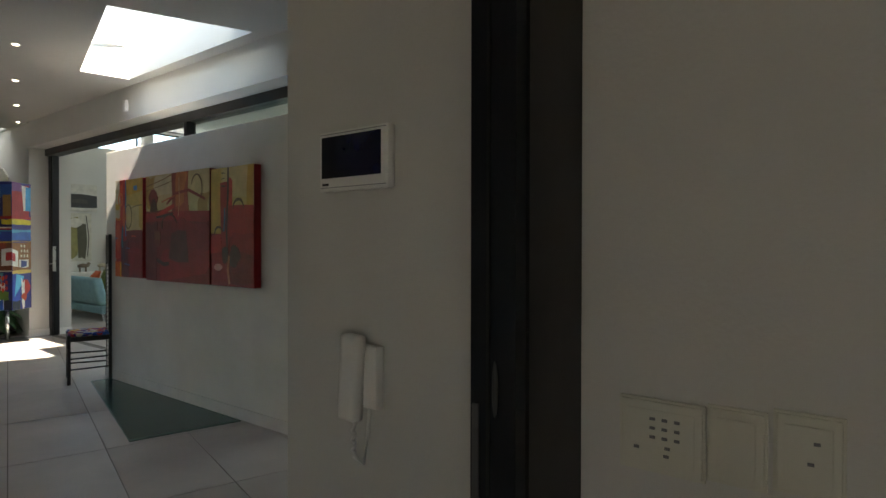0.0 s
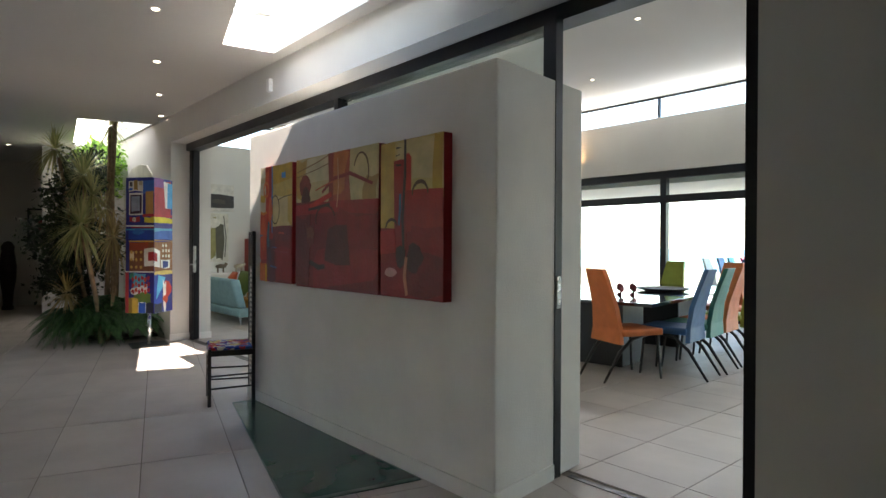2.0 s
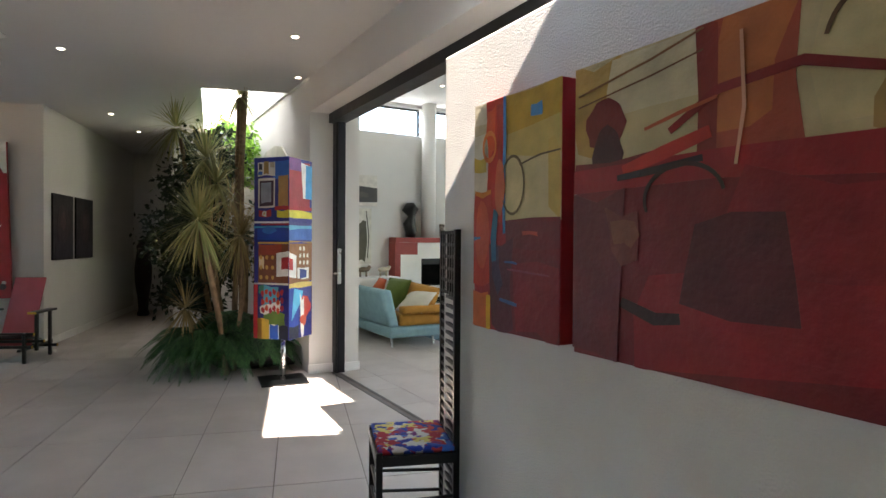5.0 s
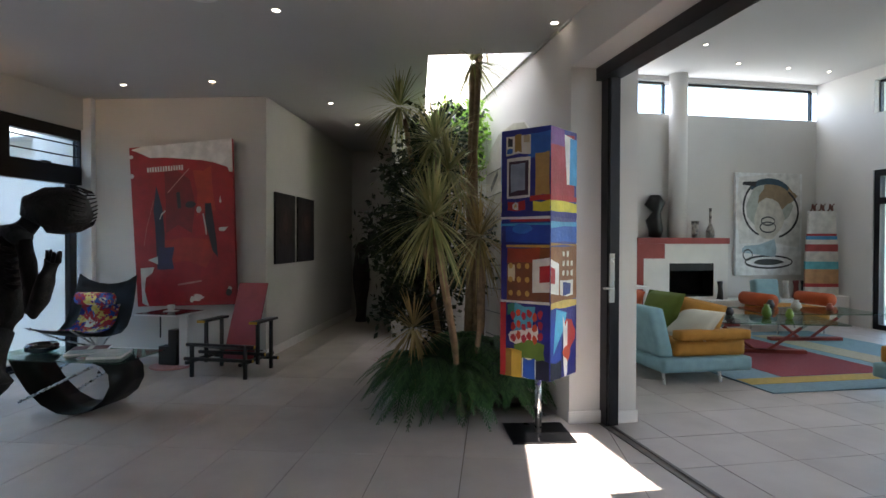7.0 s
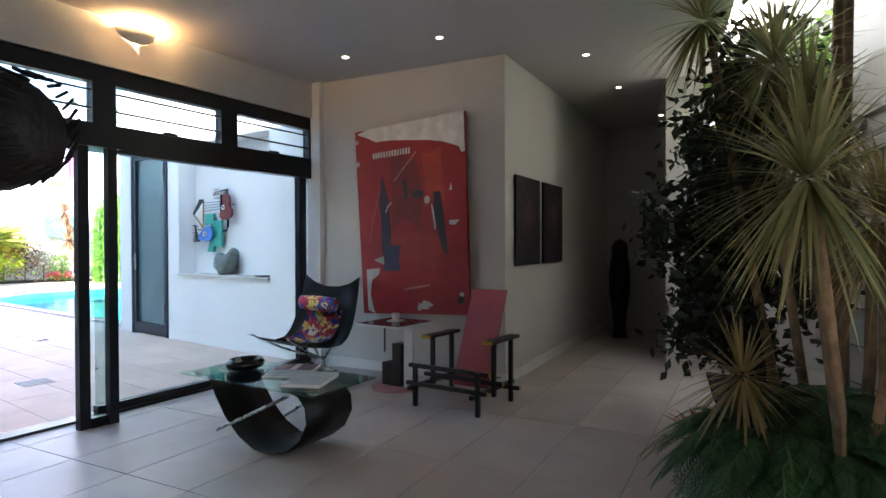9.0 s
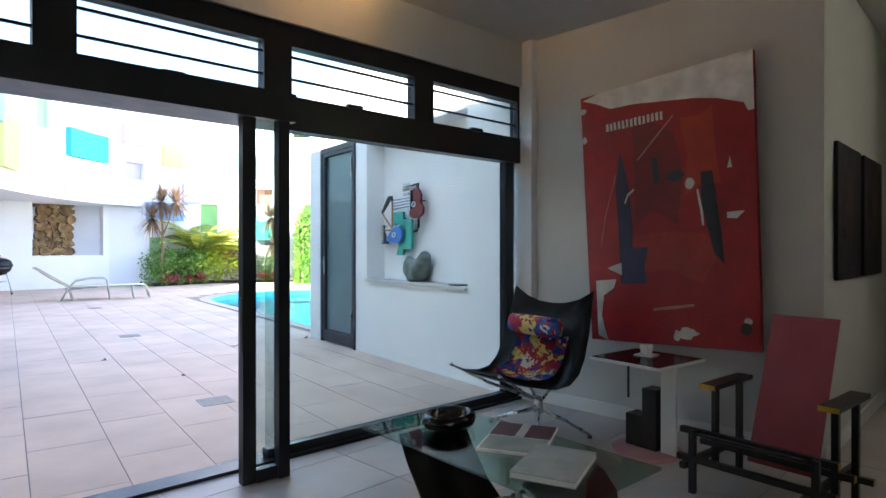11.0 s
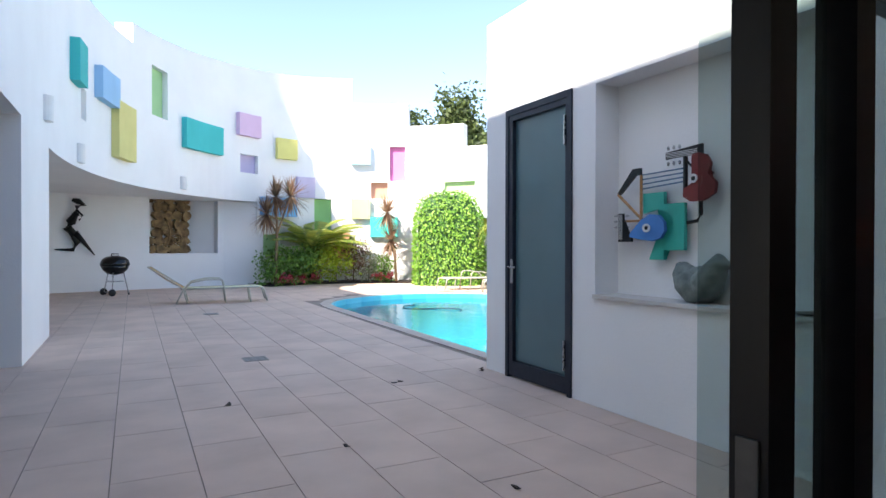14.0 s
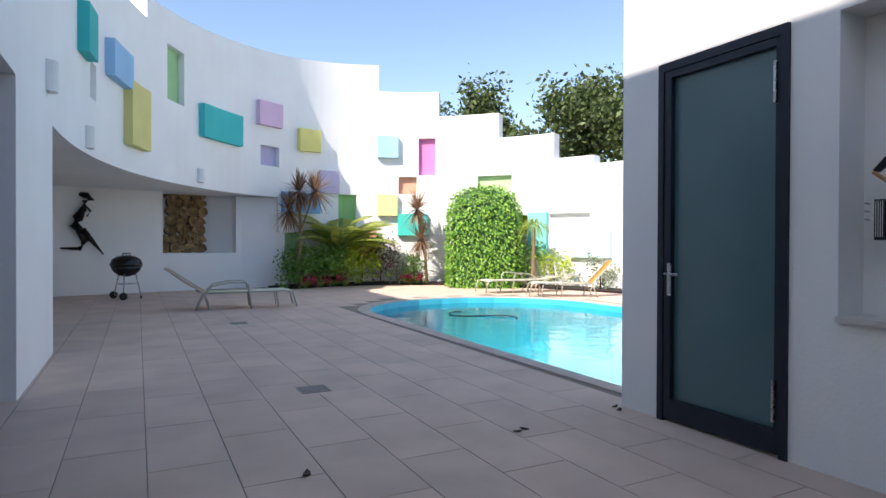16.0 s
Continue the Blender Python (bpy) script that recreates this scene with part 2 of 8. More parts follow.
# wall between hall garden and living room, with its end pier beside the sliding track
struct("wall_garden", boxm((-17.2, 2.9, 0), (-9.655, 3.145, 5.2)), PLASTER, "white plastered wall beside the indoor garden")
struct("wall_pier", boxm((-10.3, 3.247, 0), (-9.615, 3.42, LIV_CEIL)), PLASTER, "white plastered pier at the living room opening")
struct("wall_living_south", boxm((-15.0, 3.145, 0), (-10.3, 3.42, LIV_CEIL)), PLASTER, "white plastered living room wall")
struct("baseboard_pier", boxm((-9.655, 2.89, 0), (-9.64, 3.148, 0.09)), TRIM, "white painted baseboard at the pier", "baseboard")
struct("baseboard_pier_2", boxm((-9.615, 3.25, 0), (-9.6, 3.43, 0.09)), TRIM, "white painted baseboard at the pier", "baseboard")

# beam over the opening, and the wall above the living room side
struct("beam_hall", boxm((-9.655, 2.9, SOFFIT), (1.6, 3.42, LIV_CEIL)), PLASTER, "white plastered beam over the sliding door track", "beam")
struct("beam_hall_end", boxm((-10.46, 2.885, CEIL - 0.02), (-9.655, 2.9, 5.2)), PLASTER, "white plastered wall above the hall", "wall")

# free-standing picture wall
bm = prism(bmesh.new(), [(-6.16, 2.5), (-3.25, 2.5), (-3.35, 3.338), (-6.16, 3.338)], 0, 2.222)
bmesh.ops.bevel(bm, geom=bm.edges[:], offset=0.012, segments=2, affect="EDGES", profile=0.6)
struct("wall_gallery", bm, ROUGHCAST, "low rough-cast white wall block that carries three paintings")
struct("baseboard_gallery", boxm((-6.16, 2.486, 0), (-3.24, 2.5, 0.085)), TRIM, "white painted baseboard of the picture wall", "baseboard")
struct("baseboard_gallery_side", prism(bmesh.new(), [(-3.252, 2.5), (-3.238, 2.5), (-3.302, 3.033), (-3.316, 3.033)], 0, 0.085), TRIM, "white painted baseboard of the picture wall", "baseboard")

# east part: wall right of the dining opening, entry walls
struct("wall_east_return", boxm((-2.235, 3.0, 0), (1.6, 3.3, SOFFIT - 0.002)), PLASTER, "white plastered wall beside the dining opening")
struct("wall_entry", boxm((-1.281, 1.0, 0), (-0.42, 1.28, CEIL)), PLASTER, "pale plastered entry wall with intercom")
struct("wall_entry_switches", boxm((-0.42, 1.0, 0), (1.6, 1.28, CEIL)), PLASTER, "pale plastered entry wall with switches")
# unseen gap in the closing wall, added to let daylight into the entry
struct("wall_entry_east_upper", boxm((1.6, -2.2, 2.1), (1.8, -1.72, CEIL)), PLASTER, "plain plastered wall over an added, unseen daylight opening")
struct("wall_entry_east", boxm((1.6, -1.72, 0), (1.8, 3.3, CEIL)), PLASTER, "plain plastered wall closing the entry")
struct("wall_entry_south", boxm((-4.6, -2.4, 0), (1.8, -2.2, CEIL)), PLASTER, "plain plastered wall closing the entry")
struct("wall_hall_south", boxm((-4.75, -2.4, 0), (-4.6, 0.45, CEIL)), PLASTER, "white plastered end of a hall wall")

# courtyard glazing wall: lintel over the frames, end wall to the east
struct("lintel_courtyard", boxm((-0.1, -0.32, 2.66), (6.8, -0.02, CEIL - 0.002), MG), PLASTER, "white plastered lintel over the courtyard doors", "lintel")
struct("wall_courtyard_east", boxm((4.75, -0.32, 0), (6.8, -0.02, 2.66), MG), PLASTER, "white plastered wall beside the courtyard doors")
struct("wall_hall_east", boxm((-7.0, -3.75, 0), (-6.8, -2.2, CEIL)), PLASTER, "plain plastered wall closing the hall")
struct("wall_hall_east_2", boxm((-6.8, -2.4, 0), (-4.75, -2.2, CEIL)), PLASTER, "plain plastered wall closing the hall")

# hall ceiling with the skylight and the garden shaft
SKYL = [(-6.36, 2.34), (-4.42, 1.80), (-4.06, 2.76), (-6.28, 2.78)]
SHAFT = [(-13.6, 2.9), (-13.2, 2.35), (-10.74, 2.0), (-10.47, 2.9)]
hall_out = [(1.8, 2.9), (-17.2, 2.9), (-17.2, 0.9), wpt(MH, -0.1, -0.1), wpt(MG, -0.15, -0.3), wpt(MG, 6.9, -0.3), (-6.6, -2.4), (1.8, -2.4)]
struct("ceiling_hall", plate(bmesh.new(), [hall_out, SKYL, [(x, min(y, 2.88)) for x, y in SHAFT]], CEIL, CEIL + 0.22), CEILING, "matte white hall ceiling with recessed downlights", "ceiling")


def upstand(name, loop, z0, z1, t, label):
    bm = bmesh.new()
    c = Vector((sum(p[0] for p in loop) / len(loop), sum(p[1] for p in loop) / len(loop)))
    outer = [tuple(Vector(p) + (Vector(p) - c).normalized() * t * 1.5) for p in loop]
    plate(bm, [outer, loop], z0, z1)
    return struct(name, bm, PLASTER, label)


upstand("skylight_upstand", SKYL, CEIL + 0.22, CEIL + 0.34, 0.12, "white upstand round the hall skylight")

# garden shaft: walls going up above the ceiling, the back one curved
bm = bmesh.new()
box(bm, (-13.7, 1.8, CEIL + 0.22), (-10.6, 1.98, 5.2))
struct("wall_shaft_south", bm, PLASTER, "white plastered light shaft wall above the garden")
struct("wall_shaft_east", boxm((-10.47, 1.98, CEIL + 0.22), (-10.3, 2.885, 5.2)), PLASTER, "white plastered light shaft wall above the garden")
bm = bmesh.new()
arc = [(-13.2 + 0.95 * math.cos(math.radians(a)) * 0.6, 1.98 + 0.92 * math.sin(math.radians(a))) for a in range(180, 89, -9)]
for p, q in zip(arc, arc[1:]):
    prism(bm, [p, q, (q[0] - 0.12, q[1] + 0.12), (p[0] - 0.12, p[1] + 0.02)], 0, 5.2)
bmesh.ops.recalc_face_normals(bm, faces=bm.faces[:])
struct("wall_shaft_curved", bm, PLASTER, "curved white plastered wall of the garden light shaft")

# living and dining room
struct("wall_living_west_lower", boxm((-14.9, 3.42, 0), (-14.6, 10.1, 3.52)), PLASTER, "white plastered living room wall behind the fireplace")
struct("wall_living_west_upper", boxm((-14.9, 3.42, 4.08), (-14.6, 10.1, LIV_CEIL + 0.2)), PLASTER, "white plastered strip over the high windows")
struct("wall_living_north_lower", boxm((-13.46, 9.6, 2.52), (-10.6, 9.85, 3.42)), PLASTER, "white plastered wall over the garden door")
struct("wall_living_north_pier", boxm((-14.6, 9.6, 0), (-13.46, 9.85, LIV_CEIL)), PLASTER, "white plastered corner pier")
struct("wall_living_north_upper", boxm((-13.46, 9.6, 3.95), (-10.6, 9.85, LIV_CEIL + 0.2)), PLASTER, "white plastered strip over the high windows")
struct("wall_step", boxm((-10.75, 9.6, 0), (-10.6, 10.8, LIV_CEIL)), PLASTER, "white plastered return wall")
struct("wall_dining_north_lower", boxm((-10.6, 10.75, 2.72), (1.6, 11.0, 3.72)), PLASTER, "white plastered wall over the terrace windows")
struct("wall_dining_north_upper", boxm((-10.6, 10.75, 4.14), (1.6, 11.0, LIV_CEIL + 0.2)), PLASTER, "white plastered strip over the high windows")
struct("wall_dining_east", boxm((1.6, 3.3, 0), (1.8, 11.0, LIV_CEIL)), PLASTER, "plain plastered wall closing the dining room")
struct("ceiling_living", boxm((-14.9, 3.42, LIV_CEIL), (1.8, 11.0, LIV_CEIL + 0.25)), CEILING, "white living room ceiling with downlights", "ceiling")

# ---- courtyard ----
# niche wall: pieces round the niche and the door
NT, NB, N0, N1 = 2.615, 0.88, -2.56, -0.60
D0, D1, DT = -3.84, -2.84, 2.64
bm = bmesh.new()
for a, b in (((-0.45, -4.22, 0), (0, D0, 3.62)), ((-0.45, D1, 0), (0, N0, 3.62)), ((-0.45, D0, DT), (0, D1, 3.62)), ((-0.45, N0, 0), (0, N1, NB)),
             ((-0.45, N0, NT), (0, N1, 3.62)), ((-0.45, N1, 0), (0, 0.25, 3.62)), ((-0.42, N0 - 0.05, NB - 0.05), (-0.25, N1 + 0.05, NT + 0.05))):
    box(bm, a, b, MC)
struct("wall_niche", bm, COURT_WALL, "white rendered courtyard wall with a deep niche")
struct("wall_niche_end", boxm((-6.5, -4.22, 0), (-0.451, -3.9, 3.62), MC), COURT_WALL, "white rendered end of the pool house")
struct("roof_pool_house", boxm((-6.5, -3.9, 3.3), (-0.452, 2.0, 3.5), MC), COURT_WALL, "flat roof of the pool house", "roof")
struct("trim_niche_shelf", boxm((-0.248, N0 + 0.002, NB - 0.002), (0.035, N1 - 0.002, NB + 0.03), MC, 0.004), mat("shelf_stone", "CFC9C1", 0.6, var=0.06), "pale stone shelf of the niche", "shelf")

# east facade of the courtyard, with recessed glazing
struct("wall_facade_pier", boxm((4.37, -8.9, 0), (4.75, -6.55, 7.2), MC), COURT_WALL, "white rendered courtyard facade pier")
# unseen upper wall, added to cast shade on the niche wall
struct("wall_facade_upper", boxm((4.37, -1.0, CEIL + 0.1), (4.75, 3.5, 7.2), MC), COURT_WALL, "unseen white block added to keep sun off the courtyard")
struct("wall_facade_over", boxm((4.37, -6.55, 2.68), (4.75, -1.0, 7.2), MC), COURT_WALL, "white rendered facade above the recessed doors")
# dark sheet close behind the panes; its colour paints the room's shade
struct("wall_facade_back", boxm((4.95, -6.55, 0), (5.1, -1.0, 2.68), MC), mat("unlit_room_dark", "2A2A2C", 0.8), "dark sheet painted as the unlit room behind the recessed doors")
# three unseen blocks added behind the facade, against sun streaks on the paving
struct("wall_house_mass", boxm((4.76, -19.0, 3.4), (11.0, 3.5, 7.15), MC), COURT_WALL, "unseen white block added to keep sun off the courtyard")
struct("wall_house_low", boxm((5.12, -6.6, 0), (11.0, -1.3, 3.39), MC), COURT_WALL, "unseen low white block added to stop stray sun")
struct("wall_house_low_2", boxm((7.31, -19.0, 0), (11.0, -6.61, 3.39), MC), COURT_WALL, "unseen low white block added to stop stray sun")
struct("wall_house_upper", boxm((0.3, 0.42, CEIL + 0.1), (4.75, 0.8, 4.2), MC), COURT_WALL, "white rendered parapet over the house")

# curved wall: an ellipse in plan, stepped down towards the far end
EA, EB, EX, EY = 6.87, 10.3, -2.5, -8.9


def ell(deg, out=0.0):
    c, s = math.cos(math.radians(deg)), math.sin(math.radians(deg))
    n = Vector((c / EA, s / EB)).normalized()
    return (EX + EA * c + n.x * out, EY + EB * s + n.y * out)


def arc_wall(bm, d0, d1, z0, z1, o0=0.0, o1=0.4, step=2.5):
    """A piece of the curved wall between two angles and heights; z1 may be a function of the angle."""
    rise = z1 if callable(z1) else lambda d: z1
    k = max(1, math.ceil(abs(d1 - d0) / step))
    rows = []
    for i in range(k + 1):
        d = d0 + (d1 - d0) * i / k
        p, q = ell(d, o0), ell(d, o1)
        rows.append([bm.verts.new(MC @ Vector((*a, z))) for a, z in ((p, z0), (p, rise(d)), (q, rise(d)), (q, z0))])
    for a, b in zip(rows, rows[1:]):
        for j in range(4):
            bm.faces.new((a[j], a[(j + 1) % 4], b[(j + 1) % 4], b[j]))
    bm.faces.new(rows[0]), bm.faces.new(rows[-1][::-1])
    return bm


STEPS = ((-32.3, 5.97), (-99.2, 7.2), (-114.9, 6.34), (-129.5, 5.54), (-141.6, 4.73), (-149.6, 3.94), (-175, 3.68))
# openings: recessed squares (d0, d1, z0, z1, colour), raised squares likewise
RECESS = [(-14.6, -16.6, 3.60, 4.18, "ECEBEA"), (-38.3, -43.3, 4.54, 5.78, "9CC690"), (-65.7, -71.1, 3.58, 4.16, "B9B0CF"), (-88.1, -93.2, 1.78, 2.9, "8DC47E"),
          (-109.8, -114.2, 3.58, 4.82, "DE7FB4"), (-104.6, -109.4, 2.95, 3.54, "DBA287"), (-124.5, -132.5, 3.05, 3.53, "B7D79A"), (-134.0, -136.4, 1.63, 2.23, "A9A23C"),
          (-140.6, -149.0, 1.68, 2.26, "ECEBEA"), (-70.9, -77.5, 0.94, 1.64, "9CC690")]
CREST = ((-32.3, 6.44), (-41.3, 6.58), (-58.5, 6.82), (-75.5, 6.99), (-88.9, 7.12), (-99.2, 7.2))


def crest(d):
    """Height of the sloping wall top."""
    for (a, za), (b, zb) in zip(CREST, CREST[1:]):
        if d >= b:
            return za + (zb - za) * (a - d) / (a - b)
    return CREST[-1][1]


RAISED = [(-10.2, -13.5, 4.1, 4.83, "1FAFAE"), (-19.4, -25.6, 4.19, 4.82, "93BEE0"), (-25.2, -31.1, 3.17, 4.38, "D8CE84"), (-47.6, -59.3, 3.96, 4.78, "27B8B8"),
          (-64.4, -71.2, 4.72, 5.41, "D9B7D3"), (-76.4, -82.5, 4.16, 4.84, "E0D884"), (-82.5, -87.9, 2.91, 3.61, "C3BAD6"), (-71.7, -82.4, 2.24, 2.86, "6FB1DE"),
          (-98.8, -104.5, 4.14, 4.86, "A6CEE2"), (-98.9, -104.3, 2.23, 2.93, "E2DF9E"), (-104.4, -112.2, 1.58, 2.3, "3CC7BD"), (-136.5, -140.5, 0.98, 2.3, "7FDDDB"),
          (-145.2, -153.2, 0.92, 1.66, "B9E6E4"), (-89.0, -98.5, 0.83, 1.72, "DCA57C")]
OVER0 = 2.68

cuts = sorted({0.0, -72.0, -175.0, *(d for d, _ in STEPS), *(d for r in RECESS for d in r[:2])}, reverse=True)
bm = bmesh.new()
for d0, d1 in zip(cuts, cuts[1:]):
    if d0 - d1 < 1e-4:
        continue
    mid = (d0 + d1) / 2
    top = next(z for d, z in STEPS if mid >= d)
    base = OVER0 if mid > -72 else 0.0
    gaps = sorted((r[2], r[3]) for r in RECESS if r[1] < mid < r[0])
    z = base
    for g0, g1 in gaps:
        if g0 > z:
            arc_wall(bm, d0, d1, z, g0)
        z = g1
    arc_wall(bm, d0, d1, z, crest if -99.2 < mid < -32.3 else top)
bmesh.ops.recalc_face_normals(bm, faces=bm.faces[:])
curved = struct("wall_curved", bm, COURT_WALL, "tall curved white courtyard wall that steps down, with coloured squares")


def paint(h):
    return mat("paint_" + h, h, 0.75, var=0.04, scale=2.0, bump=0.15, bump_scale=50)


PAINTS = {h: paint(h) for h in {r[4] for r in RECESS + RAISED}}
for d0, d1, z0, z1, h in RECESS:
    ob = part("recess_panel", arc_wall(bmesh.new(), d0 + 0.3, d1 - 0.3, z0 - 0.05, z1 + 0.05, 0.15, 0.38), PAINTS[h], curved)
    ob["label"] = "painted back of a recessed square"
for d0, d1, z0, z1, h in RAISED:
    part("raised_panel", arc_wall(bmesh.new(), d0, d1, z0, z1, -0.16, 0.02, 4), PAINTS[h], curved, "painted square block standing proud")

# lower wall set back under the overhang, with soffit
LOW = MC @ pose(5.4, -17.57, 0, 0, 0, 13.95)     # set-back wall under the overhang, x along it
RN0, RN1, RNB, RNT = -4.59, -2.59, 1.03, 2.84
bm = bmesh.new()
for a, b in (((-4.78, -0.3, 0), (RN0, 0, 2.9)), ((RN0, -0.3, 0), (RN1, 0, RNB)), ((RN0, -0.3, RNT), (RN1, 0, 2.9)), ((RN1, -0.3, 0), (2.2, 0, 2.9)),
             ((RN0 - 0.1, -1.0, RNB - 0.15), (RN1 + 0.2, -0.8, 2.9)), ((RN1, -0.8, RNB - 0.15), (RN1 + 0.2, -0.3, 2.9)),
             ((RN0 - 0.1, -0.8, RNB - 0.15), (RN1, -0.3, RNB)), ((RN0 - 0.1, -0.8, RNT), (RN1, -0.3, 2.9))):
    box(bm, a, b, LOW)
prism(bm, [(RN0 - 0.2, -0.8), (-3.98, -0.8), (RN0, -0.3), (RN0 - 0.2, -0.3)], RNB, RNT, LOW)
bmesh.ops.recalc_face_normals(bm, faces=bm.faces[:])
prism(bm, [(-0.5, -19.1), (0.775, -19.1), (0.775, -18.72), (-0.45, -18.7)], 0, 2.67, MC)
bmesh.ops.recalc_face_normals(bm, faces=bm.faces[:])
struct("wall_under_overhang", bm, COURT_WALL, "white rendered wall with a square niche set back under the overhang")
struct("wall_overhang_side", boxm((7.0, -18.5, 0), (7.3, -8.9, 2.68), MC), COURT_WALL, "white rendered wall closing the sheltered corner")
bm = bmesh.new()
lo = [ell(-d, 0.4) for d in range(0, 73, 4)]
prism(bm, [(7.3, -8.9)] + [(7.3, -19.5), (0.2, -19.6)] + lo[::-1], OVER0, OVER0 + 0.2, MC)
bmesh.ops.recalc_face_normals(bm, faces=bm.faces[:])
struct("ceiling_overhang", bm, COURT_WALL, "white soffit of the sheltered corner", "ceiling")

# ---- ground, floors ----
pool_loop = []
PX0, PX1, PY0, PY1 = -5.6, -0.42, -13.3, -2.6
for i in range(13):
    a = math.pi * i / 12
    pool_loop.append(((PX0 + PX1) / 2 + (PX1 - PX0) / 2 * math.cos(-a), -11.0 + 2.35 * math.sin(-a)))
pool_loop += [(PX0, -6.0), (PX0 + 0.6, PY1), (PX1, PY1)]
POOL_W = [wpt(MC, *p) for p in pool_loop]

far = [(-400, -400), (400, -400), (400, 400), (-400, 400)]
hole_w = [wpt(MC, -6.2, -14.0), wpt(MC, 0.2, -14.0), wpt(MC, 0.2, -2.0), wpt(MC, -6.2, -2.0)]
struct("ground", plate(bmesh.new(), [far, hole_w], -0.35, -0.06), mat("dry_ground", "8E8A6E", 0.95, var=0.2, scale=0.3, bump=0.4, bump_scale=3), "dry ground around the house", "ground")
deck_out = [wpt(MC, *p) for p in ((-12, -24), (8, -24), (8, 0.6), (-12, 0.6))]
struct("pavement", plate(bmesh.new(), [deck_out, POOL_W], -0.05, -0.006), DECK_GROUT, "joints of the courtyard paving", "paving")
struct("floor", boxm((-17.5, -4.2, -0.055), (2.0, 11.0, -0.004)), GROUT, "grout bed under pale stone floor tiles", "floor")
struct("water", boxm((-400, 34.0, -0.058), (400, 400, -0.05)), mat("hazy_sea", "2A6A7C", 0.25, var=0.15, scale=0.2, bump=0.3, bump_scale=1.5), "pale hazy sea far beyond the terrace", "sea")
struct("terrace_floor", boxm((-14, 11.0, -0.3), (4, 18.0, -0.01)), TILE, "pale tiled terrace outside the dining room", "terrace")



# ---- frames, doors, windows ----
def pane(name, a, b, m, parent, material=None, label="clear glass pane"):
    ob = part(name, boxm(a, b, m), material or GLASS, parent, label)
    ob.visible_shadow = False
    return ob


def fix(name, label, category):
    """A fixed opening of the setting, as an empty that holds its frame and panes."""
    ob = new(name)
    return tagged(ob, label, category, kind="structure")


# courtyard doors: outer frame, transom windows with bars, fixed pane, open sliding leaf
cd = fix("door_courtyard", "charcoal aluminium courtyard doors, one leaf slid open, barred transom windows over", "sliding door")
FD0, FD1 = -0.14, -0.05
part("frame_head", boxm((-0.06, FD0, 2.53), (4.75, FD1, 2.66), MG), FRAME, cd)
part("transom_beam", boxm((0.05, FD0 - 0.01, 2.01), (4.65, FD1 + 0.01, 2.22), MG, 0.004), FRAME, cd)
part("frame_jamb", boxm((-0.06, FD0, 0), (0.05, FD1, 2.53), MG), FRAME, cd)
part("frame_jamb", boxm((4.65, FD0, 0), (4.75, FD1, 2.53), MG), FRAME, cd)
part("track", boxm((0.05, FD0 - 0.03, 0), (4.65, FD1 + 0.03, 0.02), MG), FRAME, cd)
part("bottom_rail", boxm((0.05, FD0 + 0.01, 0.02), (2.42, FD1 - 0.01, 0.075), MG), FRAME, cd)
part("mullion", boxm((2.42, 0.158, 0.0), (2.486, 0.22, 2.0), MG), FRAME, cd)
part("leaf_track", boxm((2.38, FD1 + 0.011, 2.0), (4.65, 0.225, 2.16), MG, 0.004), FRAME, cd)
part("inner_stile", boxm((0.2, FD0 + 0.01, 0.075), (0.3, FD1 - 0.01, 2.01), MG), FRAME, cd)
part("transom_stile", boxm((0.05, FD0, 2.22), (0.16, FD1, 2.53), MG), FRAME, cd)
for x0 in (1.11, 2.265, 3.41):
    part("transom_mullion", boxm((x0, FD0, 2.22), (x0 + 0.18, FD1, 2.53), MG), FRAME, cd)
for x0, x1 in ((0.16, 1.11), (1.29, 2.265), (2.445, 3.41), (3.59, 4.65)):
    pane("transom_pane", (x0, -0.10, 2.22), (x1, -0.094, 2.53), MG, cd, COURT_GLASS)
    for z in (2.325, 2.462):
        part("bar", boxm((x0, -0.085, z), (x1, -0.07, z + 0.014), MG), FRAME, cd)
    xm = (x0 + x1) / 2
    part("window_stay", boxm((xm - 0.02, FD1 - 0.005, 2.21), (xm + 0.1, FD1 + 0.03, 2.235), MG, 0.004), FRAME, cd)
pane("fixed_pane", (0.05, -0.10, 0.075), (2.42, -0.094, 2.01), MG, cd, COURT_GLASS)
STEEL_D = mat("dull_steel", "6A6A6C", 0.45, metal=0.8, var=0.1, scale=20)
leaf = part("sliding_leaf", boxm((2.606, 0.128, 0.0), (2.68, 0.188, 2.0), MG), FRAME, cd)
part("leaf_handle", boxm((2.679, 0.14, 0.72), (2.686, 0.176, 1.02), MG, 0.003), STEEL_D, leaf, "steel lock plate")
pane("leaf_pane", (2.486, 0.17, 0.07), (2.606, 0.176, 2.0), MG, cd, COURT_GLASS)
part("leaf_rail", boxm((2.486, 0.15, 0.0), (2.606, 0.2, 0.07), MG), FRAME, cd)

# living and dining track opening: header, jambs, door edges, floor channel
sd = fix("door_living", "charcoal sliding door track and jamb between hall and living room", "sliding door")
part("header", boxm((-9.655, 3.1, 2.575), (-2.236, 3.25, SOFFIT - 0.001)), FRAME, sd)
part("jamb", boxm((-9.675, 3.148, 0), (-9.555, 3.246, 2.575)), FRAME, sd)
part("leaf_edge", boxm((-9.555, 3.158, 0.01), (-9.53, 3.23, 2.575)), FRAME, sd)
hd = part("door_handle", boxm((-9.53, 3.15, 0.92), (-9.515, 3.19, 1.28), I4, 0.004), STEEL, sd, "brushed steel handle plate")
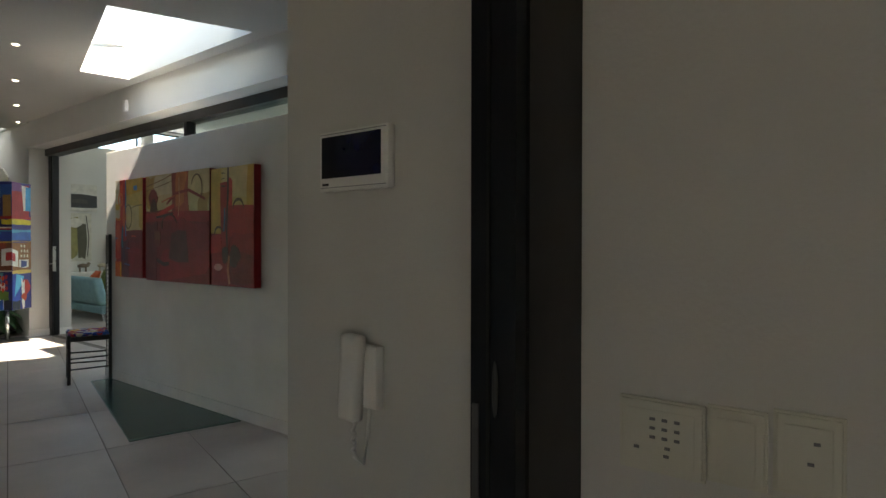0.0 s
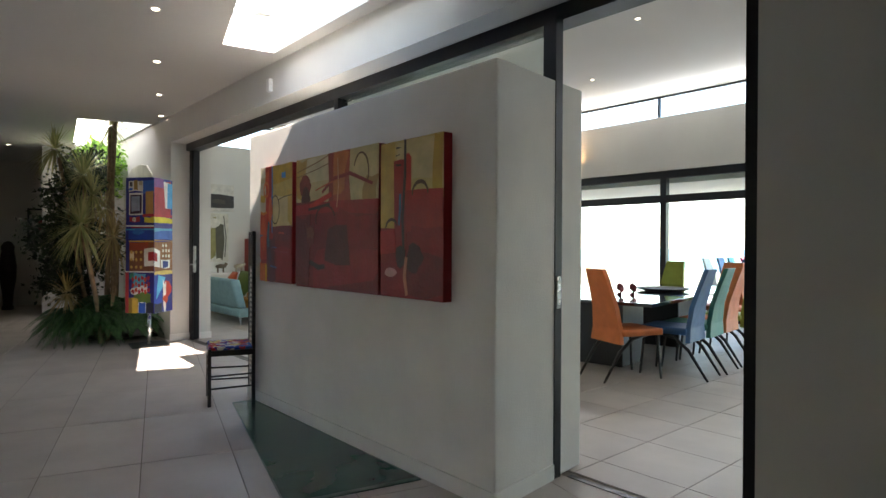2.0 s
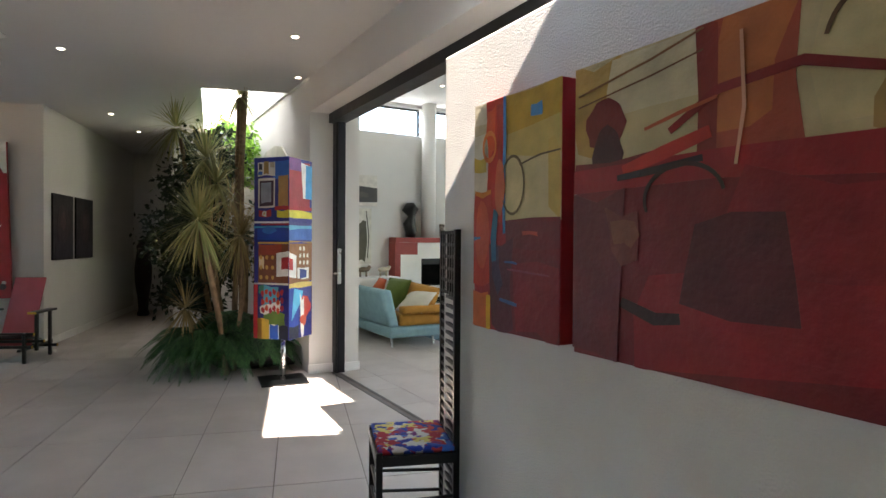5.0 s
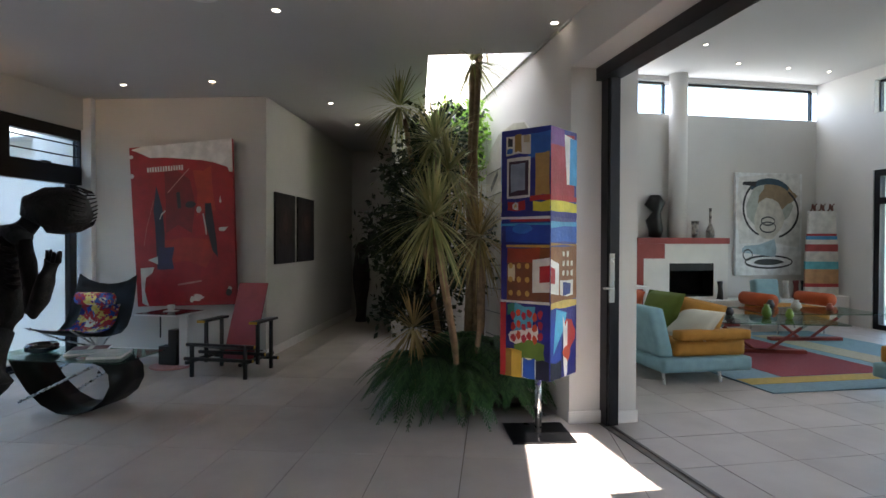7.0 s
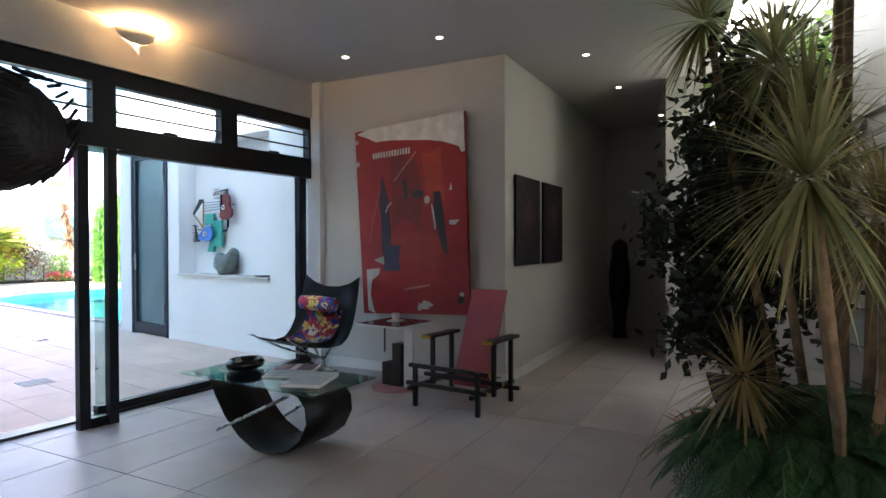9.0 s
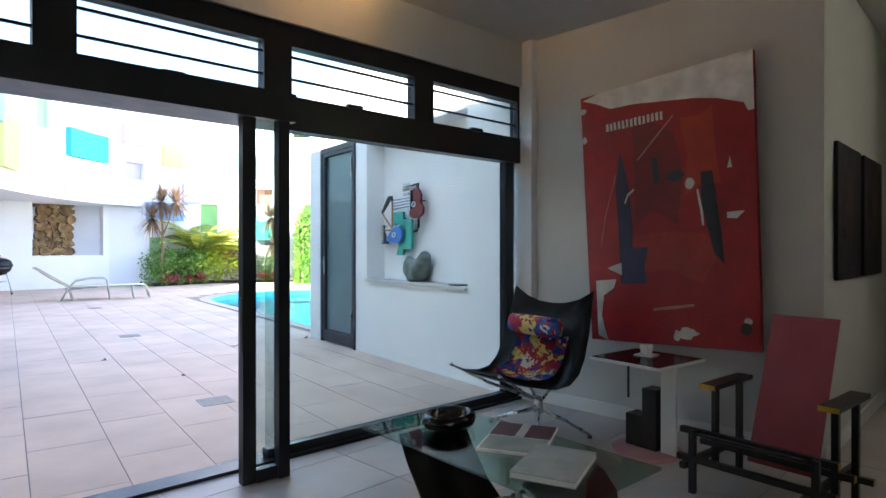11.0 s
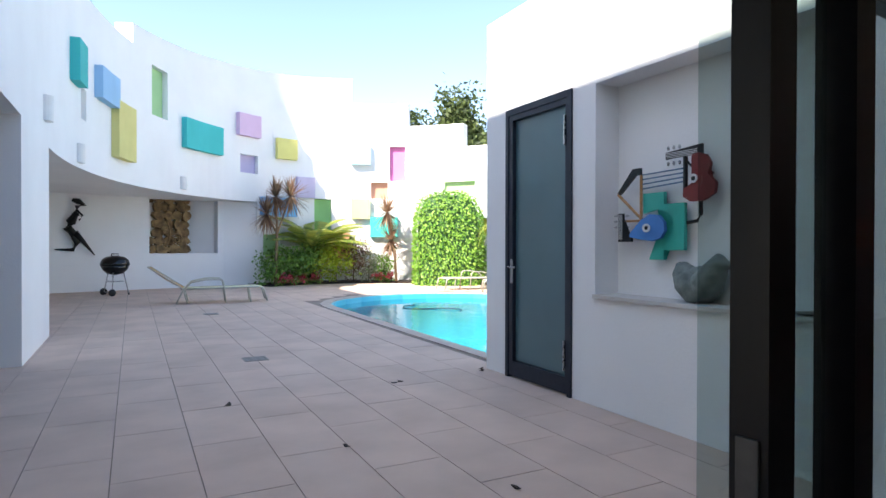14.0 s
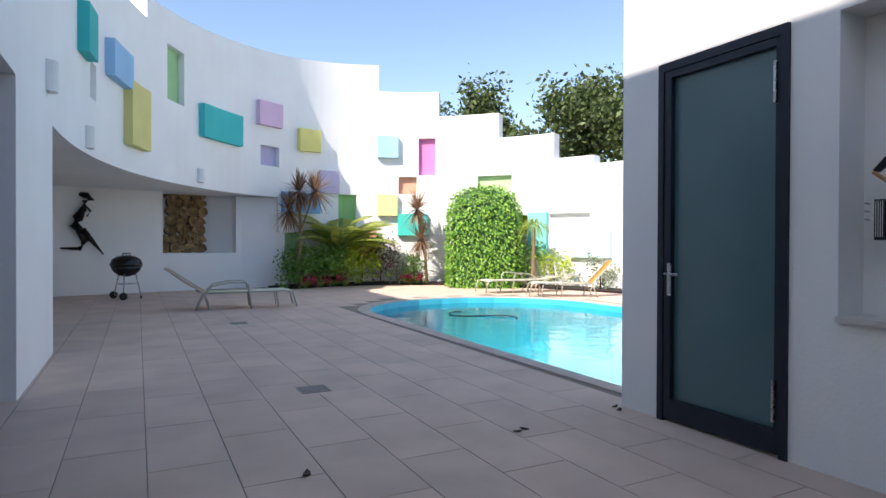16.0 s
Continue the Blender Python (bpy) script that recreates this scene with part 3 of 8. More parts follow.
part("lever", tube(bmesh.new(), [(-9.518, 3.165, 1.03), (-9.458, 3.155, 1.03), (-9.458, 3.075, 1.03)], 0.009), STEEL, hd, smooth=True)
part("post", boxm((-3.40, 3.037, 0.0), (-3.31, 3.098, 2.574)), FRAME, sd)
part("post_pull", boxm((-3.31, 3.05, 0.95), (-3.304, 3.086, 1.13), I4, 0.004), STEEL, sd)
part("jamb", boxm((-2.30, 3.04, 0), (-2.236, 3.16, 2.575)), FRAME, sd)
part("short_post", boxm((-5.78, 3.10, 2.2), (-5.72, 3.2, 2.575)), FRAME, sd)
pane("clerestory_pane", (-5.72, 3.14, 2.2), (-3.36, 3.146, 2.575), I4, sd)
for y in (3.12, 3.18):
    part("floor_channel", boxm((-9.6, y, 0.0), (-6.2, y + 0.022, 0.004)), mat("channel_metal", "6E6862", 0.5, metal=0.5), sd)
part("floor_channel", boxm((-3.28, 3.12, 0.0), (-2.36, 3.16, 0.004)), FRAME, sd)

# dark jamb of the entrance door, standing out from the wall
pd = fix("door_entry", "black entrance door jamb with lock plate and pull, seen on its edge", "sliding door")
part("jamb", boxm((-0.471, 0.768, 0), (-0.381, 0.999, CEIL - 0.002), I4, 0.002), FRAME, pd)
part("leaf_edge", boxm((-0.381, 0.80, 0.01), (-0.374, 0.999, CEIL - 0.002)), BLACK, pd)
part("brush_seal", boxm((-0.436, 0.764, 0.01), (-0.43, 0.768, CEIL - 0.002)), BLACK, pd)
part("lock_plate", boxm((-0.466, 0.7645, 0.86), (-0.452, 0.768, 1.05), I4, 0.001), STEEL_D, pd, "dull steel lock strike plate")
part("pull", lathe(bmesh.new(), [(0.007, 0), (0.008, 0.003), (0.005, 0.005)], 16, Matrix.Translation((-0.419, 0.768, 1.08)) @ Matrix.Diagonal((0.7, 1, 6.0, 1)) @ Matrix.Rotation(radians(90), 4, "X")), mat("dull_grey_metal", "4A4B4A", 0.6, metal=0.3), pd)

SLATE = mat("slate_blue_aluminium", "262C38", 0.4, metal=0.3, var=0.08, scale=9)
# pool house door
od = fix("door_pool_house", "charcoal framed door with a tall frosted glass pane", "door")
part("frame_side", boxm((-0.10, D0, 0), (0.02, D0 + 0.05, DT), MC), SLATE, od)
part("frame_side", boxm((-0.10, D1 - 0.05, 0), (0.02, D1, DT), MC), SLATE, od)
part("frame_head", boxm((-0.10, D0 + 0.05, DT - 0.06), (0.02, D1 - 0.05, DT), MC), SLATE, od)
dl = part("leaf_stile", boxm((-0.07, D0 + 0.055, 0.02), (0.012, D0 + 0.115, DT - 0.065), MC, 0.003), SLATE, od)
part("leaf_stile", boxm((-0.07, D1 - 0.085, 0.02), (0.012, D1 - 0.055, DT - 0.065), MC, 0.003), SLATE, od)
part("leaf_rail", boxm((-0.07, D0 + 0.115, DT - 0.115), (0.012, D1 - 0.085, DT - 0.065), MC), SLATE, od)
part("leaf_rail", boxm((-0.07, D0 + 0.115, 0.02), (0.012, D1 - 0.085, 0.165), MC), SLATE, od)
part("frosted_pane", boxm((-0.05, D0 + 0.115, 0.17), (-0.03, D1 - 0.085, DT - 0.115), MC), FROST, od, "frosted grey-green glass")
hp = part("handle_plate", boxm((0.012, D0 + 0.09, 0.93), (0.02, D0 + 0.125, 1.17), MC, 0.003), STEEL, od)
part("lever", tube(bmesh.new(), [MC @ Vector(p) for p in ((0.02, D0 + 0.105, 1.09), (0.06, D0 + 0.105, 1.09), (0.06, D0 + 0.22, 1.09))], 0.01), STEEL, hp, smooth=True)
for z in (0.35, 2.3):
    part("hinge", boxm((0.018, D1 - 0.09, z - 0.13), (0.032, D1 - 0.072, z + 0.13), MC, 0.003), STEEL, od)

# facade doors in the recess
fdoor = fix("door_facade", "charcoal framed glass doors recessed in the facade", "door")
for y0 in (-6.5, -5.2, -3.9, -2.6, -1.3):
    part("stile", boxm((4.80, y0, 0), (4.88, y0 + 0.09, 2.68), MC), FRAME, fdoor)
part("rail", boxm((4.80, -6.41, 2.55), (4.88, -1.2, 2.679), MC), FRAME, fdoor)
part("rail", boxm((4.801, -6.41, 2.05), (4.879, -1.2, 2.13), MC), FRAME, fdoor)
part("rail", boxm((4.80, -6.41, 0.0), (4.88, -1.2, 0.1), MC), FRAME, fdoor)
pane("pane", (4.83, -6.41, 0.1), (4.84, -1.2, 2.55), MC, fdoor)


def high_window(name, a, b, m=I4, splits=()):
    """A strip window: thin dark frame and panes, running along local x."""
    w = fix(name, "high strip window in a thin charcoal frame", "window")
    (x0, y0, z0), (x1, y1, z1) = a, b
    part("frame_head", boxm((x0, y0, z1 - 0.035), (x1, y1, z1), m), FRAME, w)
    part("frame_sill", boxm((x0, y0, z0), (x1, y1, z0 + 0.025), m), FRAME, w)
    xs = [x0, *splits, x1]
    for x in xs:
        part("frame_side", boxm((x - 0.02, y0, z0 + 0.025), (x + 0.02, y1, z1 - 0.035), m), FRAME, w)
    for p, q in zip(xs, xs[1:]):
        pane("pane", (p + 0.02, (y0 + y1) / 2, z0 + 0.025), (q - 0.02, (y0 + y1) / 2 + 0.006, z1 - 0.035), m, w)
    return w


high_window("window_1", (3.45, 0.0, 3.52), (6.7, 0.06, 4.08), pose(-14.7, 0, 0, 0, 0, 90))
high_window("window_2", (6.96, 0.0, 3.52), (9.58, 0.06, 4.08), pose(-14.7, 0, 0, 0, 0, 90))
high_window("window_3", (-13.46, 9.7, 3.42), (-10.75, 9.76, 3.95))
high_window("window_4", (-10.6, 10.85, 3.72), (1.6, 10.91, 4.14), I4, (-7.0, -3.5, 0.0))

# living room garden door
ld = fix("door_garden", "charcoal framed glass garden door in the living room", "door")
for x in (-13.46, -12.2, -10.85):
    part("stile", boxm((x, 9.62, 0), (x + 0.1, 9.72, 2.52)), FRAME, ld)
part("rail", boxm((-13.36, 9.62, 2.42), (-10.85, 9.72, 2.52)), FRAME, ld)
part("rail", boxm((-13.36, 9.621, 1.98), (-10.85, 9.719, 2.08)), FRAME, ld)
part("rail", boxm((-13.36, 9.62, 0), (-10.85, 9.72, 0.08)), FRAME, ld)
pane("pane", (-13.36, 9.66, 0.08), (-10.85, 9.668, 2.42), I4, ld)

# terrace windows of the dining room
tw = fix("window_terrace", "wide charcoal framed sliding windows towards the terrace", "window")
TX = (-10.55, -8.9, -6.93, -4.98, -3.0, -1.0)
for x in TX:
    wd = 0.2 if abs(x + 4.98) < 0.01 else 0.12
    part("stile", boxm((x, 10.8, 0), (x + wd, 10.92, 2.72)), FRAME, tw)
for p, q in zip(TX, TX[1:] + (1.6,)):
    w0 = p + (0.2 if abs(p + 4.98) < 0.01 else 0.12)
    part("rail", boxm((w0, 10.8, 2.58), (q, 10.92, 2.72)), FRAME, tw)
    part("rail", boxm((w0, 10.8, 2.13), (q, 10.92, 2.27)), FRAME, tw)
    part("rail", boxm((w0, 10.8, 0.0), (q, 10.92, 0.07)), FRAME, tw)
    pane("pane", (w0, 10.85, 0.07), (q, 10.856, 2.13), I4, tw)
    pane("pane", (w0, 10.85, 2.27), (q, 10.856, 2.58), I4, tw)

struct("terrace_roof", boxm((-14, 11.0, 2.5), (4, 14.2, 2.7)), CEILING, "white underside of the terrace roof", "ceiling")

# skylights
sk = fix("window_skylight", "clear skylight over the hall", "skylight")
ob = part("pane", prism(bmesh.new(), [(p[0], p[1]) for p in SKYL], CEIL + 0.345, CEIL + 0.352), GLASS, sk)
ob.visible_shadow = False
part("glazing_bar", boxm((-6.3, 2.33, CEIL + 0.33), (-6.27, 2.75, CEIL + 0.344)), TRIM, sk)

# ---- downlights ----
LAMP = glow_mat("lamp_glow", "FFF1DC", 2.5)


def downlight():
    d = thing("downlight", I4, "small round recessed ceiling downlight, lit", "downlight", "ceiling downlights")
    part("rim", lathe(bmesh.new(), [(0.026, -0.001), (0.036, -0.005), (0.038, -0.001), (0.038, 0.0)], 20), TRIM, d, smooth=True)
    part("bulb", lathe(bmesh.new(), [(0.025, -0.002), (0.02, -0.0045), (0.0, -0.006)][:2], 16), LAMP, d, "glowing lamp face")
    return d


d0 = downlight()
spots = [(-12.37, -1.04), (-12.05, -0.08), (-9.93, 0.75), (-12.79, 1.14), (-14.05, 1.52), (-15.69, 2.2), (-5.93, 1.68), (-7.27, 2.06), (-8.58, 2.45), (-9.77, 2.81)]
d0.matrix_world = pose(*spots[0], CEIL)
for s in spots[1:]:
    copy_thing(d0, pose(*s, CEIL))
for s in ((-13.03, 6.33), (-13.72, 7.37), (-13.79, 8.32), (-13.82, 9.11), (-5.23, 7.11), (-8.0, 6.6), (-7.2, 9.0)):
    copy_thing(d0, pose(*s, LIV_CEIL))
sp = thing("ceiling_speaker", pose(-9.76, 0.27, CEIL), "round white flush ceiling loudspeaker grille", "speaker")
part("grille", lathe(bmesh.new(), [(0.0, -0.006), (0.1, -0.008), (0.115, -0.004), (0.115, 0.0)][1:], 28), TRIM, sp, smooth=True)



# ---- things: hall ----
_paint = {}


def oil(h, rough=0.5):
    """Oil paint of one colour, brushed."""
    if (h, rough) not in _paint:
        _paint[h, rough] = mat("oil_" + h, h, rough, var=0.13, scale=9, bump=0.35, bump_scale=45, fine=0.06)
    return _paint[h, rough]


def blob(cx, cy, rx, ry, k=14, wob=0.12, seed=0):
    r = random.Random(seed)
    return [(cx + rx * math.cos(2 * math.pi * i / k) * (1 + r.uniform(-wob, wob)), cy + ry * math.sin(2 * math.pi * i / k) * (1 + r.uniform(-wob, wob))) for i in range(k)]


def rect(x0, z0, x1, z1, w=0.006, seed=1):
    r = random.Random(seed + int(1000 * (x0 + z0)))
    j = lambda: r.uniform(-w, w)
    return [(x0 + j(), z0 + j()), ((x0 + x1) / 2, z0 + j()), (x1 + j(), z0 + j()), (x1 + j(), (z0 + z1) / 2), (x1 + j(), z1 + j()), ((x0 + x1) / 2, z1 + j()), (x0 + j(), z1 + j()), (x0 + j(), (z0 + z1) / 2)]


def stroke(pts, w):
    """A brush stroke as an outline round a line."""
    left, right = [], []
    for i, p in enumerate(pts):
        a, b = Vector(pts[max(i - 1, 0)]), Vector(pts[min(i + 1, len(pts) - 1)])
        d = (b - a).normalized()
        ww = w * (0.6 + 0.4 * math.sin(math.pi * (i + 0.5) / len(pts)))
        left.append((p[0] - d.y * ww, p[1] + d.x * ww))
        right.append((p[0] + d.y * ww, p[1] - d.x * ww))
    return left + right[::-1]


def ring(cx, cz, rx, rz, a0=0, a1=360, k=18):
    return [(cx + rx * math.cos(radians(a0 + (a1 - a0) * i / k)), cz + rz * math.sin(radians(a0 + (a1 - a0) * i / k))) for i in range(k + 1)]


def patch(bm, pts, y, m):
    """A thin layer of paint, its outline in x and z, on a face that looks along -y."""
    f = [bm.verts.new(m @ Vector((p[0], y, p[1]))) for p in pts]
    b = [bm.verts.new(m @ Vector((p[0], y + 0.0012, p[1]))) for p in pts]
    face = bm.faces.new(f)
    for i in range(len(pts)):
        j = (i + 1) % len(pts)
        bm.faces.new((f[i], b[i], b[j], f[j]))
    bmesh.ops.recalc_face_normals(bm, faces=bm.faces[:])
    return face


def layers(host, w, h, patches, y=0.0, m=I4):
    """Painted areas on a face of w by h, each colour a part; outlines are shares of the size."""
    box_r = [(0, 0), (w, 0), (w, h), (0, h)]
    for i, (col, pts) in enumerate(patches):
        pts = [(p[0] * w, p[1] * h) for p in pts]
        if area(pts) < 0:
            pts = pts[::-1]
        pts = clip(pts, box_r)
        if len(pts) < 3:
            continue
        clean = [p for k, p in enumerate(pts) if (Vector(p) - Vector(pts[k - 1])).length > 1e-4]
        if len(clean) < 3:
            continue
        bm = bmesh.new()
        patch(bm, clean, y - 0.0012 - 0.00025 * i, m)
        bmesh.ops.triangulate(bm, faces=bm.faces[:])
        part("paint_area", bm, oil(col), host)


def canvas(name, m, w, h, depth, base, patches, label, group="", cat="painting"):
    t = thing(name, m, label, cat, group)
    part("canvas", boxm((0, 0, 0), (w, depth, h), I4, 0.006), oil(base), t)
    layers(t, w, h, patches)
    return t


# the three paintings of the picture wall
G = "paintings on the picture wall"
canvas("painting", pose(-5.79, 2.435, 1.01), 0.54, 0.9, 0.06, "A81A1E", [
    ("D8C690", rect(0.4, 0.47, 1.0, 1.0)), ("CDA436", rect(0.41, 0.83, 1.0, 1.0, 0.02)), ("D2B866", rect(0.41, 0.74, 1.0, 0.84, 0.03)), ("D2B25E", rect(0.86, 0.5, 1.0, 0.76, 0.03)), ("DDD4B8", rect(0, 0.6, 0.22, 1.0, 0.01)), ("D6B23E", rect(0.0, 0.7, 0.16, 0.76, 0.01)), ("CDBE94", rect(0.0, 0.86, 0.2, 0.9, 0.01)),
    ("C92A16", rect(0.18, 0.48, 0.38, 1.0, 0.02)), ("E0521C", rect(0.19, 0.76, 0.3, 0.98, 0.03)), ("B01C12", rect(0.31, 0.55, 0.38, 0.96, 0.015)), ("C2361E", rect(0, 0.2, 0.24, 0.6, 0.015)), ("D2542C", blob(0.12, 0.42, 0.09, 0.15)), ("E0852A", stroke([(0.02, 0.605), (0.12, 0.59), (0.23, 0.605)], 0.012)),
    ("E06A1C", rect(0, 0.0, 0.2, 0.16, 0.008)), ("F0B81E", rect(0.18, 0.0, 0.23, 0.15, 0.004)), ("781019", rect(0.42, 0.0, 1.0, 0.48, 0.008)), ("701822", rect(0.43, 0.36, 1.0, 0.475, 0.015)), ("8E121C", rect(0.55, 0.0, 1.0, 0.26, 0.05)), ("5A1226", rect(0.24, 0.0, 0.5, 0.4, 0.05)),
    ("3C2440", stroke([(0.29, 0.36), (0.3, 0.26), (0.36, 0.18)], 0.05)), ("2C6C88", stroke([(0.3, 0.52), (0.27, 0.4), (0.28, 0.3)], 0.035)), ("4490D4", stroke([(0.4, 1.0), (0.405, 0.8), (0.39, 0.6), (0.405, 0.42)], 0.018)), ("D0603A", blob(0.35, 0.62, 0.06, 0.12)), ("6A5630", stroke(ring(0.5, 0.62, 0.13, 0.12, -150, 150), 0.007)),
    ("6A5630", stroke([(0.58, 0.7), (0.8, 0.725), (1.0, 0.73)], 0.004)), ("4A9ADC", rect(0.7, 0.88, 0.82, 0.93)), ("C4503C", rect(0.62, 0.41, 0.78, 0.425)), ("4A8CC0", rect(0.02, 0.395, 0.1, 0.405)), ("4468A0", stroke([(0.36, 0.14), (0.5, 0.13), (0.56, 0.125)], 0.008)), ("9A3A4A", stroke([(0.45, 0.27), (0.6, 0.265), (0.9, 0.255)], 0.004)),
    ("E8803A", stroke(ring(0.22, 0.8, 0.08, 0.06, 0, 360), 0.012)), ("4468A0", stroke([(0.42, 0.3), (0.5, 0.3), (0.56, 0.295)], 0.005))],
    "tall abstract canvas in red and ochre with blue streak", G)
canvas("painting", pose(-5.185, 2.435, 1.0), 1.035, 0.91, 0.06, "7E0C14", [
    ("CBB888", rect(0, 0.6, 1.0, 1.0)), ("C09A4E", rect(0, 0.7, 0.16, 1.0, 0.03)), ("D4C69E", rect(0.14, 0.8, 0.46, 0.98, 0.02)), ("D2BE8A", rect(0.72, 0.66, 0.98, 0.97, 0.02)), ("B08A50", rect(0.86, 0.62, 1.0, 0.8, 0.03)), ("A8472A", rect(0.44, 0.6, 0.7, 1.0, 0.02)), ("BE6A34", rect(0.5, 0.7, 0.66, 1.0, 0.03)), ("8E2A1C", rect(0.44, 0.58, 0.5, 1.0, 0.012)),
    ("7E2418", blob(0.13, 0.78, 0.075, 0.09, 18, 0.14)), ("4E1614", blob(0.14, 0.68, 0.055, 0.1, 16, 0.2)), ("7A1A16", rect(0.0, 0.6, 0.3, 0.66, 0.02)), ("A0161A", rect(0.0, 0.55, 1.0, 0.62, 0.03)), ("C8301E", stroke([(0.2, 0.62), (0.34, 0.66), (0.48, 0.7)], 0.022)), ("8A1A14", stroke([(0.36, 0.72), (0.5, 0.81), (0.7, 0.83), (0.94, 0.74)], 0.014)), ("2A0E10", stroke([(0.18, 0.6), (0.3, 0.61), (0.46, 0.63)], 0.012)),
    ("6A4A28", stroke(ring(0.82, 0.83, 0.08, 0.13, -30, 160), 0.007)), ("3C1C12", stroke(ring(0.4, 0.52, 0.12, 0.1, 10, 200), 0.007)), ("6A1018", rect(0.0, 0.0, 0.2, 0.55, 0.03)), ("7A2A20", rect(0.13, 0.34, 0.27, 0.5, 0.03)), ("8A4A30", rect(0.17, 0.38, 0.25, 0.45, 0.015)), ("9A0F18", rect(0.28, 0.04, 0.96, 0.3, 0.06)), ("900E17", rect(0.55, 0.3, 1.0, 0.56, 0.04)), ("5E0C14", rect(0.42, 0.2, 0.66, 0.42, 0.06)),
    ("3A0A10", stroke([(0.2, 0.2), (0.32, 0.16), (0.4, 0.17)], 0.02)), ("8A5A2C", stroke([(0.02, 0.9), (0.3, 0.95), (0.46, 0.99)], 0.004)), ("7A5028", stroke([(0.02, 0.86), (0.3, 0.9), (0.46, 0.93)], 0.003)), ("C05A30", stroke([(0.28, 0.74), (0.4, 0.77), (0.5, 0.79)], 0.006)), ("D8A080", stroke([(0.56, 0.95), (0.57, 0.75), (0.55, 0.6)], 0.005))],
    "wide abstract canvas in deep red with an ochre top", G)
canvas("painting", pose(-4.13, 2.435, 1.0), 0.565, 0.895, 0.06, "920E16", [
    ("CBA650", rect(0, 0.44, 0.3, 1.0, 0.01)), ("CDB272", rect(0.25, 0.62, 1.0, 1.0)), ("D2BC86", rect(0.3, 0.75, 0.9, 0.97, 0.03)), ("C29A3C", rect(0.86, 0.62, 1.0, 1.0, 0.02)), ("A01C1A", rect(0.25, 0.3, 0.45, 0.86, 0.02)), ("C8301C", rect(0.42, 0.6, 0.52, 0.9, 0.02)), ("2E1413", stroke([(0.42, 1.0), (0.42, 0.78), (0.38, 0.5), (0.4, 0.3)], 0.022)), ("3A6A88", stroke([(0.34, 0.66), (0.34, 0.56), (0.32, 0.46)], 0.02)),
    ("AA1F18", rect(0.44, 0.42, 1.0, 0.66, 0.02)), ("98131A", rect(0.5, 0.3, 1.0, 0.46, 0.04)), ("B8201C", rect(0.0, 0.28, 0.26, 0.44, 0.015)), ("7A1018", rect(0.46, 0.0, 1.0, 0.3, 0.05)), ("4A0C14", blob(0.58, 0.26, 0.12, 0.09, 14, 0.3)), ("3A0C12", rect(0.28, 0.18, 0.42, 0.34, 0.04)), ("5B3B1C", stroke(ring(0.66, 0.65, 0.12, 0.075, 0, 185), 0.012)), ("4A2A16", stroke(ring(0.2, 0.44, 0.1, 0.06, 20, 180), 0.01)),
    ("D89A96", blob(0.19, 0.16, 0.1, 0.03)), ("D08468", stroke([(0.45, 0.26), (0.42, 0.14), (0.46, 0.02)], 0.026)), ("3B2A14", rect(0.27, 0.84, 0.36, 0.85)), ("3B2A14", rect(0.27, 0.9, 0.34, 0.91)), ("3B2A14", rect(0.28, 0.95, 0.36, 0.957))],
    "tall abstract canvas with ochre top and red lower half", G)

